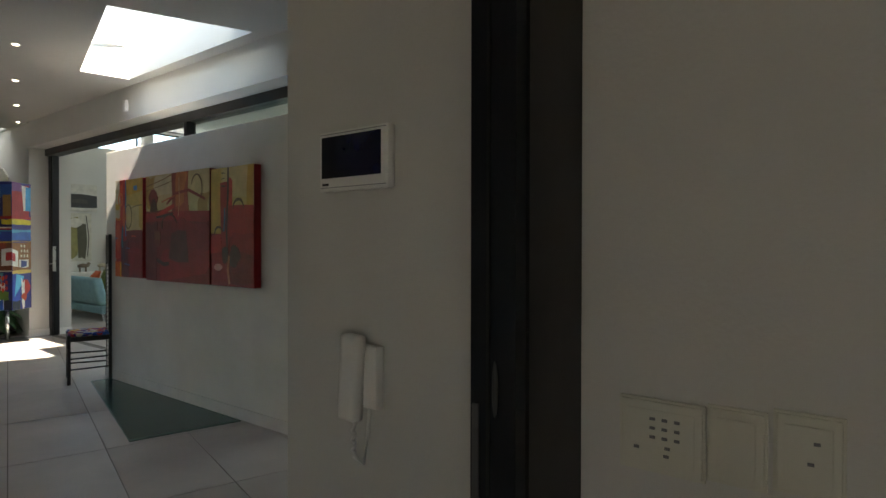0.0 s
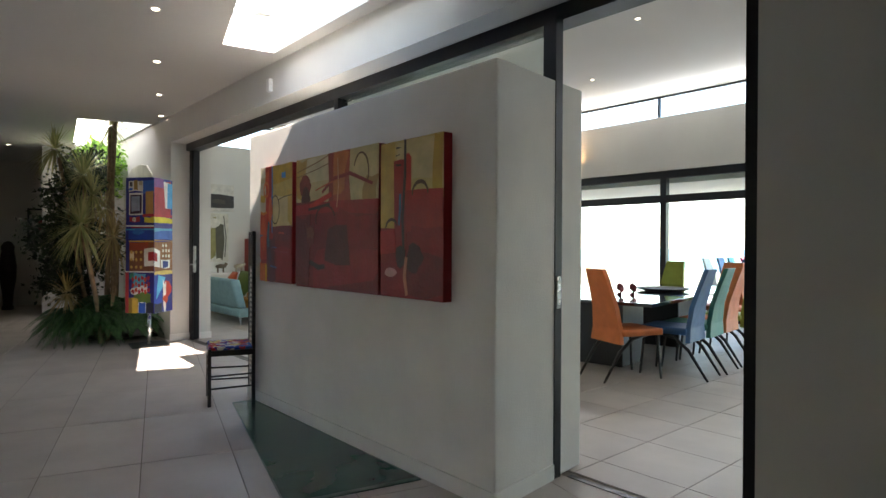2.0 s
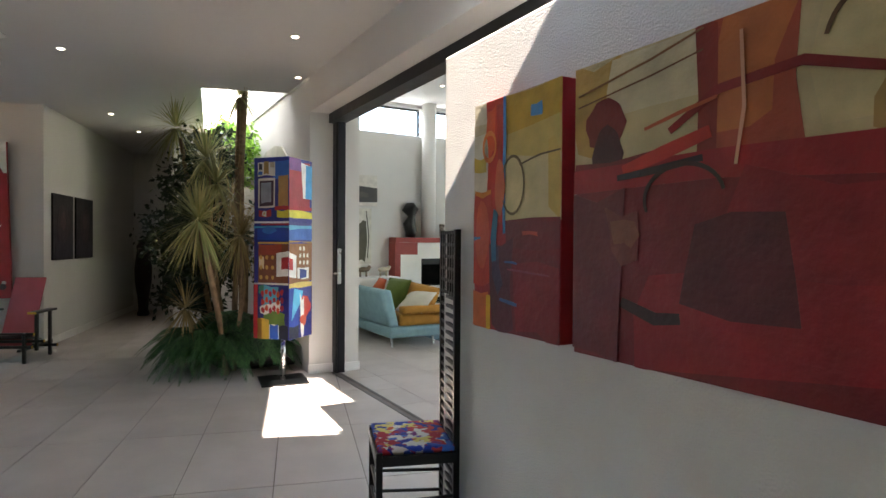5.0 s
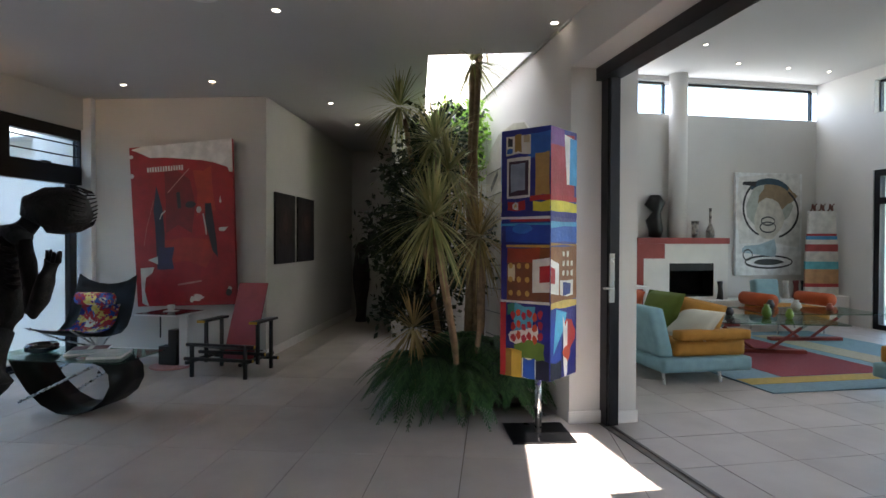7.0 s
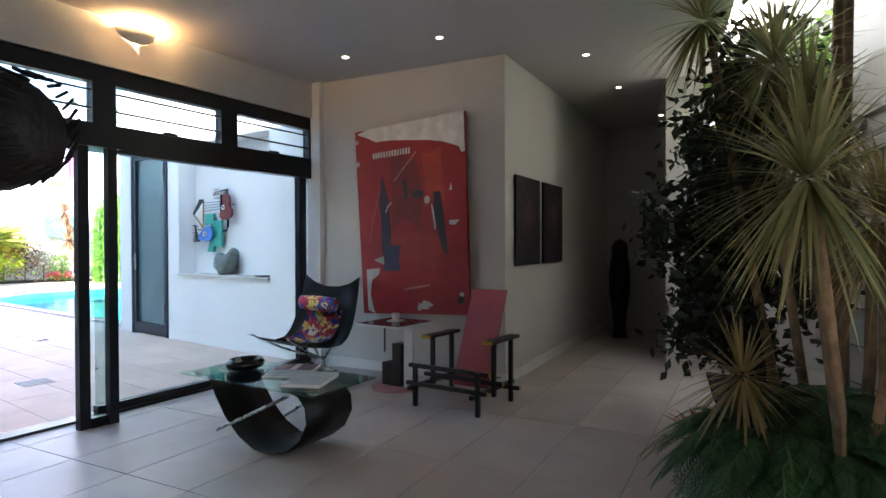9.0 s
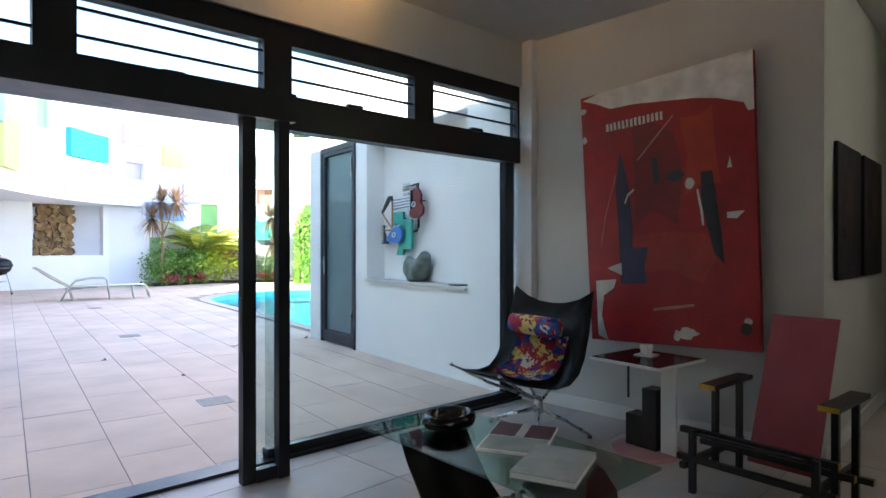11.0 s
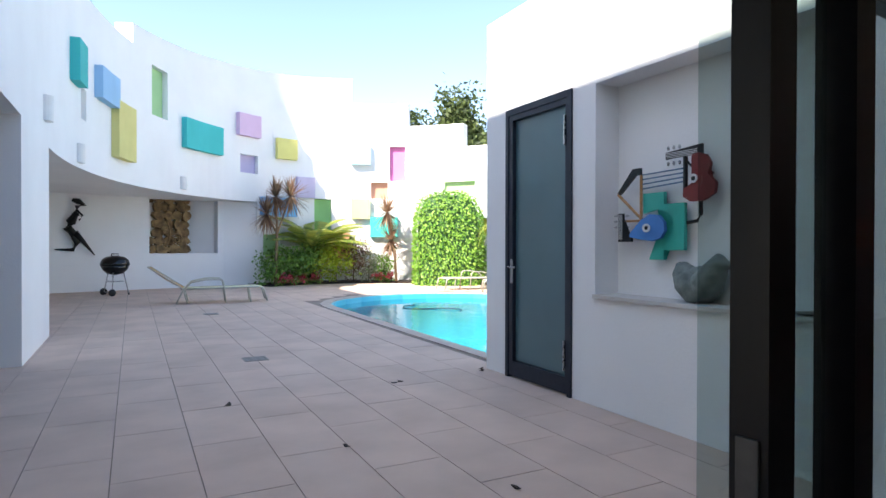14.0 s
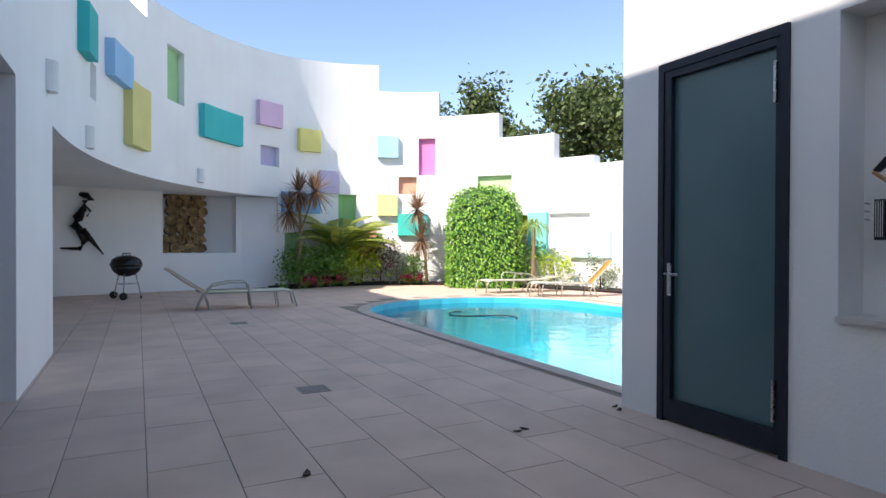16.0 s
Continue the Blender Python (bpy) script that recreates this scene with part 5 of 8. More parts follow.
part("handle", tube(bmesh.new(), [(0.03, 0.02, 0.06), (0.06, 0.035, 0.05), (0.05, 0.03, 0.025), (0.028, 0.02, 0.02)], 0.005, 6), TRIM, cup)

# coffee table: glass on a rolled black sheet
ct = thing("coffee_table", MH @ pose(2.15, -0.75, 0, 0, 0, 86), "coffee table with clear glass top on a looped black steel sheet", "coffee table")
curve = [(x + 0.07, z) for x, z in ((-0.50, 0.43), (-0.43, 0.31), (-0.33, 0.18), (-0.20, 0.075), (-0.06, 0.015), (0.08, 0.012), (0.23, 0.05), (0.34, 0.13), (0.40, 0.24), (0.39, 0.34), (0.33, 0.405), (0.25, 0.43))]
part("base", sweep(bmesh.new(), curve, -0.20, 0.20, I4, 0.012), mat("black_sheet_steel", "0D0C0C", 0.5, metal=0.3, var=0.2, scale=10), ct, "black rolled sheet base", True)
part("strut", tube(bmesh.new(), [(-0.3, -0.23, 0.10), (0.34, -0.23, 0.40)], 0.01, 8), STEEL, ct, smooth=True)
part("strut", tube(bmesh.new(), [(-0.3, 0.23, 0.02), (0.34, 0.23, 0.40)], 0.01, 8), STEEL, ct, smooth=True)
TGL = glass_mat("table_glass", "CFE5DC", 1.0)
gt = part("glass_top", boxm((-0.6, -0.285, 0.436), (0.6, 0.285, 0.448), I4, 0.003), TGL, ct, "clear greenish glass top")
bw = part("bowl", lathe(bmesh.new(), [(0.07, 0), (0.125, 0.02), (0.135, 0.05), (0.115, 0.075), (0.09, 0.07), (0.1, 0.045), (0.05, 0.02)], 24, Matrix.Diagonal((1.05, 0.85, 1, 1))), mat("black_glaze", "090909", 0.12), smooth=True)
bw.matrix_world = MH @ pose(2.12, -1.06, 0.448)
tagged(bw, "glossy black ceramic bowl on the glass coffee table", "bowl")
mg = thing("magazine", MH @ pose(2.03, -0.72, 0.448, 0, 0, 25), "open glossy magazine with dark red page on coffee table", "magazine")
part("pages", boxm((-0.2, -0.14, 0), (0.2, 0.14, 0.012), I4, 0.003), TRIM, mg)
part("cover", boxm((-0.19, -0.135, 0.012), (0.0, 0.135, 0.0135)), oil("5A1A22"), mg)
part("picture", boxm((0.01, -0.13, 0.012), (0.19, 0.13, 0.0135)), oil("9AA39A"), mg)
part("stripe", boxm((-0.19, -0.02, 0.0136), (0.0, 0.02, 0.0145)), oil("CFC8BC"), mg)
bk = thing("book", MH @ pose(2.2, -0.42, 0.448, 0, 0, 18), "large pale book on the glass coffee table", "book")
part("pages", boxm((-0.17, -0.12, 0.003), (0.17, 0.12, 0.022)), TRIM, bk)
part("cover", boxm((-0.172, -0.122, 0.022), (0.172, 0.122, 0.025), I4, 0.001), oil("AEB4B0"), bk)
part("cover", boxm((-0.172, -0.122, 0.0), (0.172, 0.122, 0.003)), oil("AEB4B0"), bk)

# wall sconce over the courtyard doors
sc = thing("wall_sconce", MG @ pose(2.13, -0.02, 2.885), "white half-bowl uplighter sconce, lit warm, on the lintel", "wall lamp")
bm = bmesh.new()
rr = [(0.03, 0.0), (0.09, 0.02), (0.14, 0.05), (0.165, 0.09), (0.155, 0.09), (0.13, 0.055), (0.08, 0.03)]
rings = [[bm.verts.new((r * math.cos(math.pi * k / 14), r * 0.75 * math.sin(math.pi * k / 14) + 0.001, z)) for k in range(15)] for r, z in rr]
for a, b in zip(rings, rings[1:]):
    for k in range(14):
        bm.faces.new((a[k], a[k + 1], b[k + 1], b[k]))
part("bowl", bm, TRIM, sc, "white plaster half bowl", True)
part("bulb", lathe(bmesh.new(), [(0.012, 0.03), (0.02, 0.05), (0.02, 0.075), (0.008, 0.085)], 10, Matrix.Translation((0, 0.06, 0))), glow_mat("warm_bulb", "FFC070", 60.0), sc, "warm glowing bulb")
lamp = bpy.data.lights.new("sconce_lamp", "POINT")
lamp.energy, lamp.color, lamp.shadow_soft_size = 3.5, (1.0, 0.62, 0.28), 0.03
new("sconce_lamp", lamp).matrix_world = MG @ pose(2.13, 0.06, 2.985)

# sensor on the beam, intercom, switches
sn = part("alarm_sensor", boxm((-6.63, 2.86, 2.76), (-6.57, 2.9, 2.88), I4, 0.01), TRIM)
tagged(sn, "small white alarm sensor box on the beam", "sensor")
SEAM = mat("grey_seam", "77777A", 0.6)
ic = thing("video_intercom", pose(-0.985, 1.0, 1.535), "white wall intercom with a dark screen", "intercom")
part("body", boxm((-0.125, -0.028, -0.078), (0.125, -0.0, 0.08), I4, 0.012), TRIM, ic)
part("screen", boxm((-0.112, -0.031, -0.043), (0.102, -0.0275, 0.064)), mat("dark_screen", "0B0C16", 0.1, col2="1E2350", scale=9), ic, "dark bluish glass screen")
part("mark", boxm((-0.11, -0.0305, -0.062), (-0.088, -0.0275, -0.056)), FRAME, ic)
part("lower_seam", boxm((-0.118, -0.0292, -0.068), (0.118, -0.0275, -0.0665)), SEAM, ic)
part("upper_seam", boxm((-0.118, -0.0292, 0.0705), (0.118, -0.0275, 0.072)), SEAM, ic)
ph = thing("wall_phone", pose(-0.94, 1.0, 0.955), "white door phone handset with a curled cord on the entry wall", "phone")
part("cradle", boxm((-0.03, -0.03, -0.04), (0.042, 0.0, 0.115), I4, 0.008), TRIM, ph)
part("handset", boxm((-0.062, -0.062, -0.075), (0.002, -0.026, 0.142), pose(0, 0, 0, 0, 3, 0), 0.017), TRIM, ph, "", True)
part("cord", tube(bmesh.new(), [(-0.03 + 0.004 * math.sin(i * 2.1), -0.035 + 0.004 * math.cos(i * 2.1), -0.06 - 0.008 * i) for i in range(14)] + [(0.0, -0.03, -0.18), (0.01, -0.025, -0.1), (0.012, -0.02, -0.02)], 0.005, 6), TRIM, ph, smooth=True)
SW = mat("switch_plastic", "CFCDBF", 0.4, var=0.03)


def switch(x, z, w, h, keys, label):
    s = thing("wall_switch", pose(x, 1.0, z), label, "switch", "entry switches")
    part("plate", boxm((-w / 2, -0.011, -h / 2), (w / 2, 0, h / 2), I4, 0.004), SW, s)
    part("plate_rim", plate(bmesh.new(), [[(-w / 2 - 0.004, -h / 2 - 0.004), (w / 2 + 0.004, -h / 2 - 0.004), (w / 2 + 0.004, h / 2 + 0.004), (-w / 2 - 0.004, h / 2 + 0.004)], [(-w / 2 + 0.002, -h / 2 + 0.002), (w / 2 - 0.002, -h / 2 + 0.002), (w / 2 - 0.002, h / 2 - 0.002), (-w / 2 + 0.002, h / 2 - 0.002)]], 0.0, 0.006, pose(0, 0, 0, 90, 0, 0)), SW, s)
    part("rocker", boxm((-w / 2 + 0.012, -0.014, -h / 2 + 0.014), (w / 2 - 0.012, -0.0112, h / 2 - 0.014), I4, 0.001), SW, s)
    for kx, kz in keys:
        part("button", boxm((kx - 0.0045, -0.016, kz - 0.0025), (kx + 0.0045, -0.014, kz + 0.0025)), SEAM, s)
    return s


BUTTONS = [(-0.012 + 0.021 * (i % 3), 0.032 - 0.016 * (i // 3)) for i in range(9)] + [(-0.04, -0.022), (0.012, -0.03), (0.014, -0.016)]
switch(-0.221, 0.983, 0.14, 0.122, BUTTONS, "white multi-key switch plate with small dark keys")
switch(-0.099, 0.99, 0.082, 0.12, [], "white rocker switch plate on the entry wall")
switch(0.002, 0.999, 0.088, 0.12, [(0.012, 0.022), (0.004, -0.01)], "white dimmer switch plate on the entry wall")


# ---- things: courtyard ----
# pool
POOLB = mat("pool_mosaic", "3FC3D6", 0.4, var=0.12, scale=1.5)
bm = bmesh.new()
lo = [bm.verts.new((p[0], p[1], -1.3)) for p in POOL_W]
hi = [bm.verts.new((p[0], p[1], -0.01)) for p in POOL_W]
bm.faces.new(lo)
for i in range(len(lo)):
    j = (i + 1) % len(lo)
    bm.faces.new((lo[i], lo[j], hi[j], hi[i]))
bmesh.ops.recalc_face_normals(bm, faces=bm.faces[:])
bmesh.ops.solidify(bm, geom=bm.faces[:], thickness=0.08)
struct("pool_basin", bm, POOLB, "turquoise tiled swimming pool basin", "pool")
wm = glass_mat("pool_water", "8FE3EE", 1.0, 0.02)
wt = wm.node_tree
wv, bp = wt.nodes.new("ShaderNodeTexNoise"), wt.nodes.new("ShaderNodeBump")
wv.inputs["Scale"].default_value, wv.inputs["Detail"].default_value = 3.0, 3
bp.inputs["Strength"].default_value, bp.inputs["Distance"].default_value = 0.25, 0.05
gp = wt.nodes.new("ShaderNodeNewGeometry")
wt.links.new(gp.outputs["Position"], wv.inputs["Vector"]), wt.links.new(wv.outputs["Fac"], bp.inputs["Height"])
wt.links.new(bp.outputs["Normal"], next(k for k in wt.nodes if k.type == "BSDF_GLOSSY").inputs["Normal"])
bm = bmesh.new()
bm.faces.new([bm.verts.new((p[0], p[1], -0.13)) for p in POOL_W])
bmesh.ops.recalc_face_normals(bm, faces=bm.faces[:])
water = struct("water", bm, wm, "clear turquoise pool water", "water")
water.visible_shadow = False


def grown(loop, d):
    c = []
    k = len(loop)
    for i in range(k):
        a, b, e = Vector(loop[i - 1]), Vector(loop[i]), Vector(loop[(i + 1) % k])
        n1 = (b - a).normalized()
        n2 = (e - b).normalized()
        n = (Vector((n1.y, -n1.x)) + Vector((n2.y, -n2.x)))
        n = n.normalized() if n.length > 1e-6 else Vector((n1.y, -n1.x))
        c.append((b.x + n.x * d, b.y + n.y * d))
    return c


sgn = 1 if area(POOL_W) > 0 else -1
COPING = mat("coping_stone", "C2B2A6", 0.8, var=0.1, scale=4, bump=0.2, bump_scale=90)
struct("trim_coping", plate(bmesh.new(), [grown(POOL_W, 0.2 * sgn), grown(POOL_W, -0.03 * sgn)], -0.03, 0.012), COPING, "stone coping round the pool", "coping")
hs = part("pool_hose", tube(bmesh.new(), [MC @ Vector((-2.6 + 0.5 * math.sin(i * 0.5), -11.6 + 0.14 * i, -0.12 + 0.015 * math.sin(i))) for i in range(12)], 0.014, 8), mat("hose_blue", "16404A", 0.5), smooth=True)
tagged(hs, "dark blue pool cleaner hose floating on the water", "hose")

# drains and leaf bits
DR = mat("drain_metal", "948C84", 0.5, metal=0.4, var=0.2, scale=30)
for x, y in ((2.12, -1.34), (2.085, -5.86), (2.02, -10.75)):
    d = thing("floor_drain", MC @ pose(x, y, 0.0), "square slotted metal floor drain in the paving", "drain", "courtyard drains")
    part("plate", plate(bmesh.new(), [[(-0.13, -0.13), (0.13, -0.13), (0.13, 0.13), (-0.13, 0.13)], [(-0.11, -0.11), (0.11, -0.11), (0.11, 0.11), (-0.11, 0.11)]], -0.004, 0.004), DR, d)
    part("bed", boxm((-0.11, -0.11, -0.004), (0.11, 0.11, 0.001)), FRAME, d)
    for i in range(9):
        part("slat", boxm((-0.1 + i * 0.023, -0.108, 0.001), (-0.083 + i * 0.023, 0.108, 0.004)), DR, d)

LEAFB = mat("dry_leaf", "3A2A1C", 0.8, var=0.3, scale=30)
for x, y in ((1.06, -4.06), (1.14, -4.04), (2.64, -3.93), (0.08, -4.21), (0.12, -4.12), (1.5, -1.5), (2.1, -2.55)):
    bm = bmesh.new()
    pts = blob(0, 0, 0.035, 0.02, 8, 0.4, int(x * 100))
    prism(bm, pts, 0, 0.004)
    for v in bm.verts:
        v.co.z += 8 * v.co.x ** 2 + 0.001
    lf = part("fallen_leaf", bm, LEAFB)
    lf.matrix_world = MC @ pose(x, y, 0.0, 0, 0, x * 300)
    tagged(lf, "dry curled brown leaf on the paving", "leaf", "fallen leaves")

# guitar relief in the niche: local x along the wall to the right, z up, y out of the wall is -y
GR = MC @ pose(-0.235, -2.515, 1.18, 0, 0, 90) @ Matrix.Diagonal((1.075, 1, 0.955, 1))
gr = thing("wall_relief", GR, "painted metal relief of deconstructed guitars hung in the niche", "wall sculpture")


def cut(name, pts, y0, y1, material, parent=gr, label=""):
    if area(pts) < 0:
        pts = pts[::-1]
    bm = bmesh.new()
    prism(bm, pts, 0, y1 - y0, Matrix(((1, 0, 0, 0), (0, 0, -1, -y0), (0, 1, 0, 0), (0, 0, 0, 1))))
    bmesh.ops.triangulate(bm, faces=[f for f in bm.faces if len(f.verts) > 4])
    bmesh.ops.recalc_face_normals(bm, faces=bm.faces[:])
    return part(name, bm, material, parent, label)


TEAL, GBLUE, GRED = mat("teal_enamel", "1FA694", 0.45, var=0.08), mat("blue_enamel", "3E7FC4", 0.45, var=0.08), mat("red_enamel", "7A211C", 0.5, var=0.15)
WOODP = mat("light_wood", "B88452", 0.6, var=0.15, scale=20)
S = 0.945
P = lambda pts: [(x * S, z * S) for x, z in pts]
cut("teal_plate", P([(0.30, 0.41), (0.30, 0.58), (0.50, 0.58), (0.50, 0.48), (0.68, 0.48), (0.68, 0.10), (0.50, 0.10), (0.50, 0.02), (0.36, 0.02), (0.40, 0.10), (0.47, 0.13), (0.56, 0.18), (0.60, 0.26), (0.58, 0.36), (0.52, 0.42), (0.44, 0.44)]), 0.04, 0.07, TEAL)
cut("blue_body", P([(0.20, 0.24), (0.32, 0.36), (0.40, 0.40), (0.48, 0.39), (0.53, 0.33), (0.54, 0.26), (0.50, 0.20), (0.42, 0.175), (0.30, 0.19), (0.20, 0.21)]), 0.08, 0.11, GBLUE)
cut("red_body", P([(0.77, 0.84), (0.77, 0.62), (0.70, 0.58), (0.70, 0.52), (0.76, 0.48), (0.86, 0.48), (0.95, 0.53), (0.96, 0.61), (0.90, 0.68), (0.92, 0.76), (0.88, 0.83), (0.82, 0.85)]), 0.08, 0.11, GRED)
cut("neck", P([(0.53, 0.835), (0.53, 0.89), (0.84, 0.92), (0.84, 0.84), (0.77, 0.84), (0.77, 0.87)]), 0.07, 0.09, BLACK)
cut("neck", P([(0.06, 0.17), (0.06, 0.42), (0.11, 0.42), (0.11, 0.22), (0.20, 0.22), (0.20, 0.17)]), 0.07, 0.09, BLACK)
cut("head", P([(0.05, 0.60), (0.21, 0.80), (0.29, 0.80), (0.29, 0.74), (0.24, 0.74), (0.08, 0.585)]), 0.07, 0.09, BLACK)
for a, b in (((0.05, 0.59), (0.30, 0.36)), ((0.29, 0.74), (0.29, 0.36)), ((0.12, 0.35), (0.30, 0.35))):
    part("strut", tube(bmesh.new(), [(a[0] * S, -0.08, a[1] * S), (b[0] * S, -0.08, b[1] * S)], 0.011, 6), WOODP, gr)
for i in range(4):
    part("string_bar", tube(bmesh.new(), [(0.30 * S, -0.075, (0.62 + 0.04 * i) * S), (0.68 * S, -0.075, (0.645 + 0.035 * i) * S)], 0.006, 6), mat("grey_blue_metal", "5E7F96", 0.5, metal=0.5), gr)
    part("string_line", boxm((0.54 * S, -0.0935, (0.845 + 0.012 * i) * S), (0.8 * S, -0.0905, (0.849 + 0.012 * i) * S)), TRIM, gr)
    part("string_line", boxm(((0.068 + 0.011 * i) * S, -0.0935, 0.19 * S), ((0.071 + 0.011 * i) * S, -0.0905, 0.41 * S)), TRIM, gr)
for i in range(3):
    for dz in (-0.045, 0.05):
        part("peg", lathe(bmesh.new(), [(0.006, 0), (0.011, 0.01), (0.006, 0.03)], 8, Matrix.Translation(((0.545 + 0.05 * i) * S, -0.08, (0.86 + dz) * S)) @ pose(0, 0, 0, 0 if dz > 0 else 180, 0, 0)), STEEL, gr)
        part("peg", lathe(bmesh.new(), [(0.006, 0), (0.011, 0.01), (0.006, 0.03)], 8, Matrix.Translation(((0.085 + dz) * S, -0.08, (0.30 + 0.05 * i) * S)) @ pose(0, 0, 0, 0, 90 if dz > 0 else -90, 0)), STEEL, gr)
part("upright", boxm((0.685 * S, -0.09, 0.55 * S), (0.70 * S, -0.06, 0.84 * S)), BLACK, gr)
part("hook_pipe", tube(bmesh.new(), [(0.81 * S, -0.06, 0.48 * S), (0.81 * S, -0.06, 0.38 * S), (0.78 * S, -0.06, 0.33 * S), (0.70 * S, -0.06, 0.32 * S)], 0.014, 8), BLACK, gr, smooth=True)
part("hook_pipe", tube(bmesh.new(), [(0.70 * S, -0.07, 0.80 * S), (0.76 * S, -0.07, 0.74 * S), (0.78 * S, -0.07, 0.66 * S)], 0.009, 8), BLACK, gr, smooth=True)
for x, z in ((0.375, 0.285), (0.79, 0.655)):
    part("sound_hole", lathe(bmesh.new(), [(0.032, 0), (0.034, 0.012), (0.02, 0.012), (0.018, 0.002)], 18, Matrix.Translation((x * S, -0.11, z * S)) @ pose(0, 0, 0, 90, 0, 0)), TRIM, gr, "white ring")
    part("hole_dot", lathe(bmesh.new(), [(0.016, 0), (0.016, 0.006)], 14, Matrix.Translation((x * S, -0.111, z * S)) @ pose(0, 0, 0, 90, 0, 0)), BLACK, gr)
for x, z in ((0.45, 0.5), (0.6, 0.3), (0.85, 0.7)):
    part("wall_peg", tube(bmesh.new(), [(x * S, 0.06, z * S), (x * S, -0.06, z * S)], 0.008, 6), BLACK, gr)

# carved stone on the shelf
bm = bmesh.new()
tube(bm, [(0, -0.15, 0.26), (0, -0.13, 0.20), (0, -0.08, 0.12), (0, 0.0, 0.03), (0, 0.02, 0.0)], [0.035, 0.075, 0.105, 0.10, 0.075], 20)
tube(bm, [(0, 0.0, 0.03), (0, 0.05, 0.12), (0, 0.1, 0.2), (0, 0.15, 0.26), (0, 0.21, 0.245)], [0.075, 0.10, 0.08, 0.058, 0.014], 20)
tube(bm, [(0, -0.12, 0.17), (0, 0.0, 0.17), (0, 0.1, 0.18)], [0.05, 0.06, 0.05], 16)
for v in bm.verts:
    w = v.co.copy()
    v.co = Vector((w.x * 1.15, w.y, max(w.z, 0.0))) + noise.noise_vector(w * 8) * 0.02
    v.co.z = max(v.co.z, 0.0)
sc_ = part("stone_sculpture", bm, mat("green_grey_stone", "77807A", 0.6, var=0.25, scale=14, bump=0.4, bump_scale=40, col2="525C56"), smooth=True)
sc_.matrix_world = MC @ pose(-0.14, -1.66, NB + 0.03, 0, 0, 0) @ Matrix.Scale(1.07, 4)
tagged(sc_, "grey-green carved stone shaped like a folded bird, on the shelf", "sculpture")
ds = part("dish", lathe(bmesh.new(), [(0.05, 0), (0.1, 0.006), (0.11, 0.014), (0.09, 0.01), (0.03, 0.006)], 24), BLACK, smooth=True)
ds.matrix_world = MC @ pose(-0.1, -0.86, NB + 0.03)
tagged(ds, "small flat black dish on the niche shelf", "dish")

# wall lights of the courtyard
WL = mat("white_metal", "DEDDDA", 0.45, var=0.03)


def wall_light(m):
    w = thing("outdoor_wall_lamp", m, "white half-round outdoor wall lamp with side slots", "wall lamp", "courtyard wall lamps")
    bm = bmesh.new()
    out = [(0.11 * math.cos(math.pi * k / 10), -0.11 * math.sin(math.pi * k / 10)) for k in range(11)]
    prism(bm, out[::-1], -0.17, 0.17)
    bmesh.ops.recalc_face_normals(bm, faces=bm.faces[:])
    part("shade", bm, WL, w)
    for z in (-0.05, 0.06):
        part("slot", boxm((0.06, -0.1, z - 0.012), (0.1, -0.06, z + 0.012)), mat("slot_glow", "F2EFE6", 0.4), w)
    return w


wall_light(MC @ pose(4.37, -8.43, 3.13, 0, 0, -90))
for d, z in ((-13.5, 2.93), (-47.8, 2.98)):
    e0, e1 = Vector(ell(d + 1)), Vector(ell(d - 1))
    tng = (e1 - e0).normalized()
    wall_light(MC @ pose(*ell(d), z, 0, 0, math.degrees(math.atan2(tng.y, tng.x))))

# rock relief in the square niche under the overhang
ROCKM = mat("brown_rock", "A08258", 0.85, var=0.35, scale=6, bump=0.9, bump_scale=18, col2="5A442C", piece=0.18)
rr_ = random.Random(5)
rk = thing("rock_relief", LOW @ pose(-3.95, -0.8, RNB), "brown split-stone relief with carved spirals filling the niche", "relief")
for iz in range(7):
    x0 = 0.0
    z0 = iz * 0.258
    while x0 < 1.05:
        w_ = rr_.uniform(0.18, 0.42)
        bm = bmesh.new()
        pts = blob(x0 + w_ / 2, 0.13, w_ * 0.52, 0.15, 9, 0.16, int(x0 * 100) + iz)
        dep = rr_.uniform(0.1, 0.26)
        prism(bm, [(p[0], p[1]) for p in pts], 0, dep, Matrix(((1, 0, 0, 0), (0, 0, 1, 0), (0, 1, 0, z0), (0, 0, 0, 1))))
        bmesh.ops.recalc_face_normals(bm, faces=bm.faces[:])
        for v in bm.verts:
            v.co += noise.noise_vector(v.co * 5) * 0.02
        part("stone", bm, ROCKM, rk)
        x0 += w_ * 0.94
for cx, cz, r0 in ((0.44, 0.42, 0.2), (0.78, 0.72, 0.11)):
    part("spiral", tube(bmesh.new(), [(cx + r0 * (1 - i / 40) * math.cos(i * 0.45), 0.28, cz + r0 * (1 - i / 40) * math.sin(i * 0.45)) for i in range(36)], 0.026, 6), ROCKM, rk, smooth=True)
part("spiral", tube(bmesh.new(), [(0.8 + 0.16 * math.cos(a), 0.28, 0.62 + 0.42 * math.sin(a)) for a in [math.pi * 0.6 + i * 0.2 for i in range(14)]], 0.028, 6), ROCKM, rk, smooth=True)

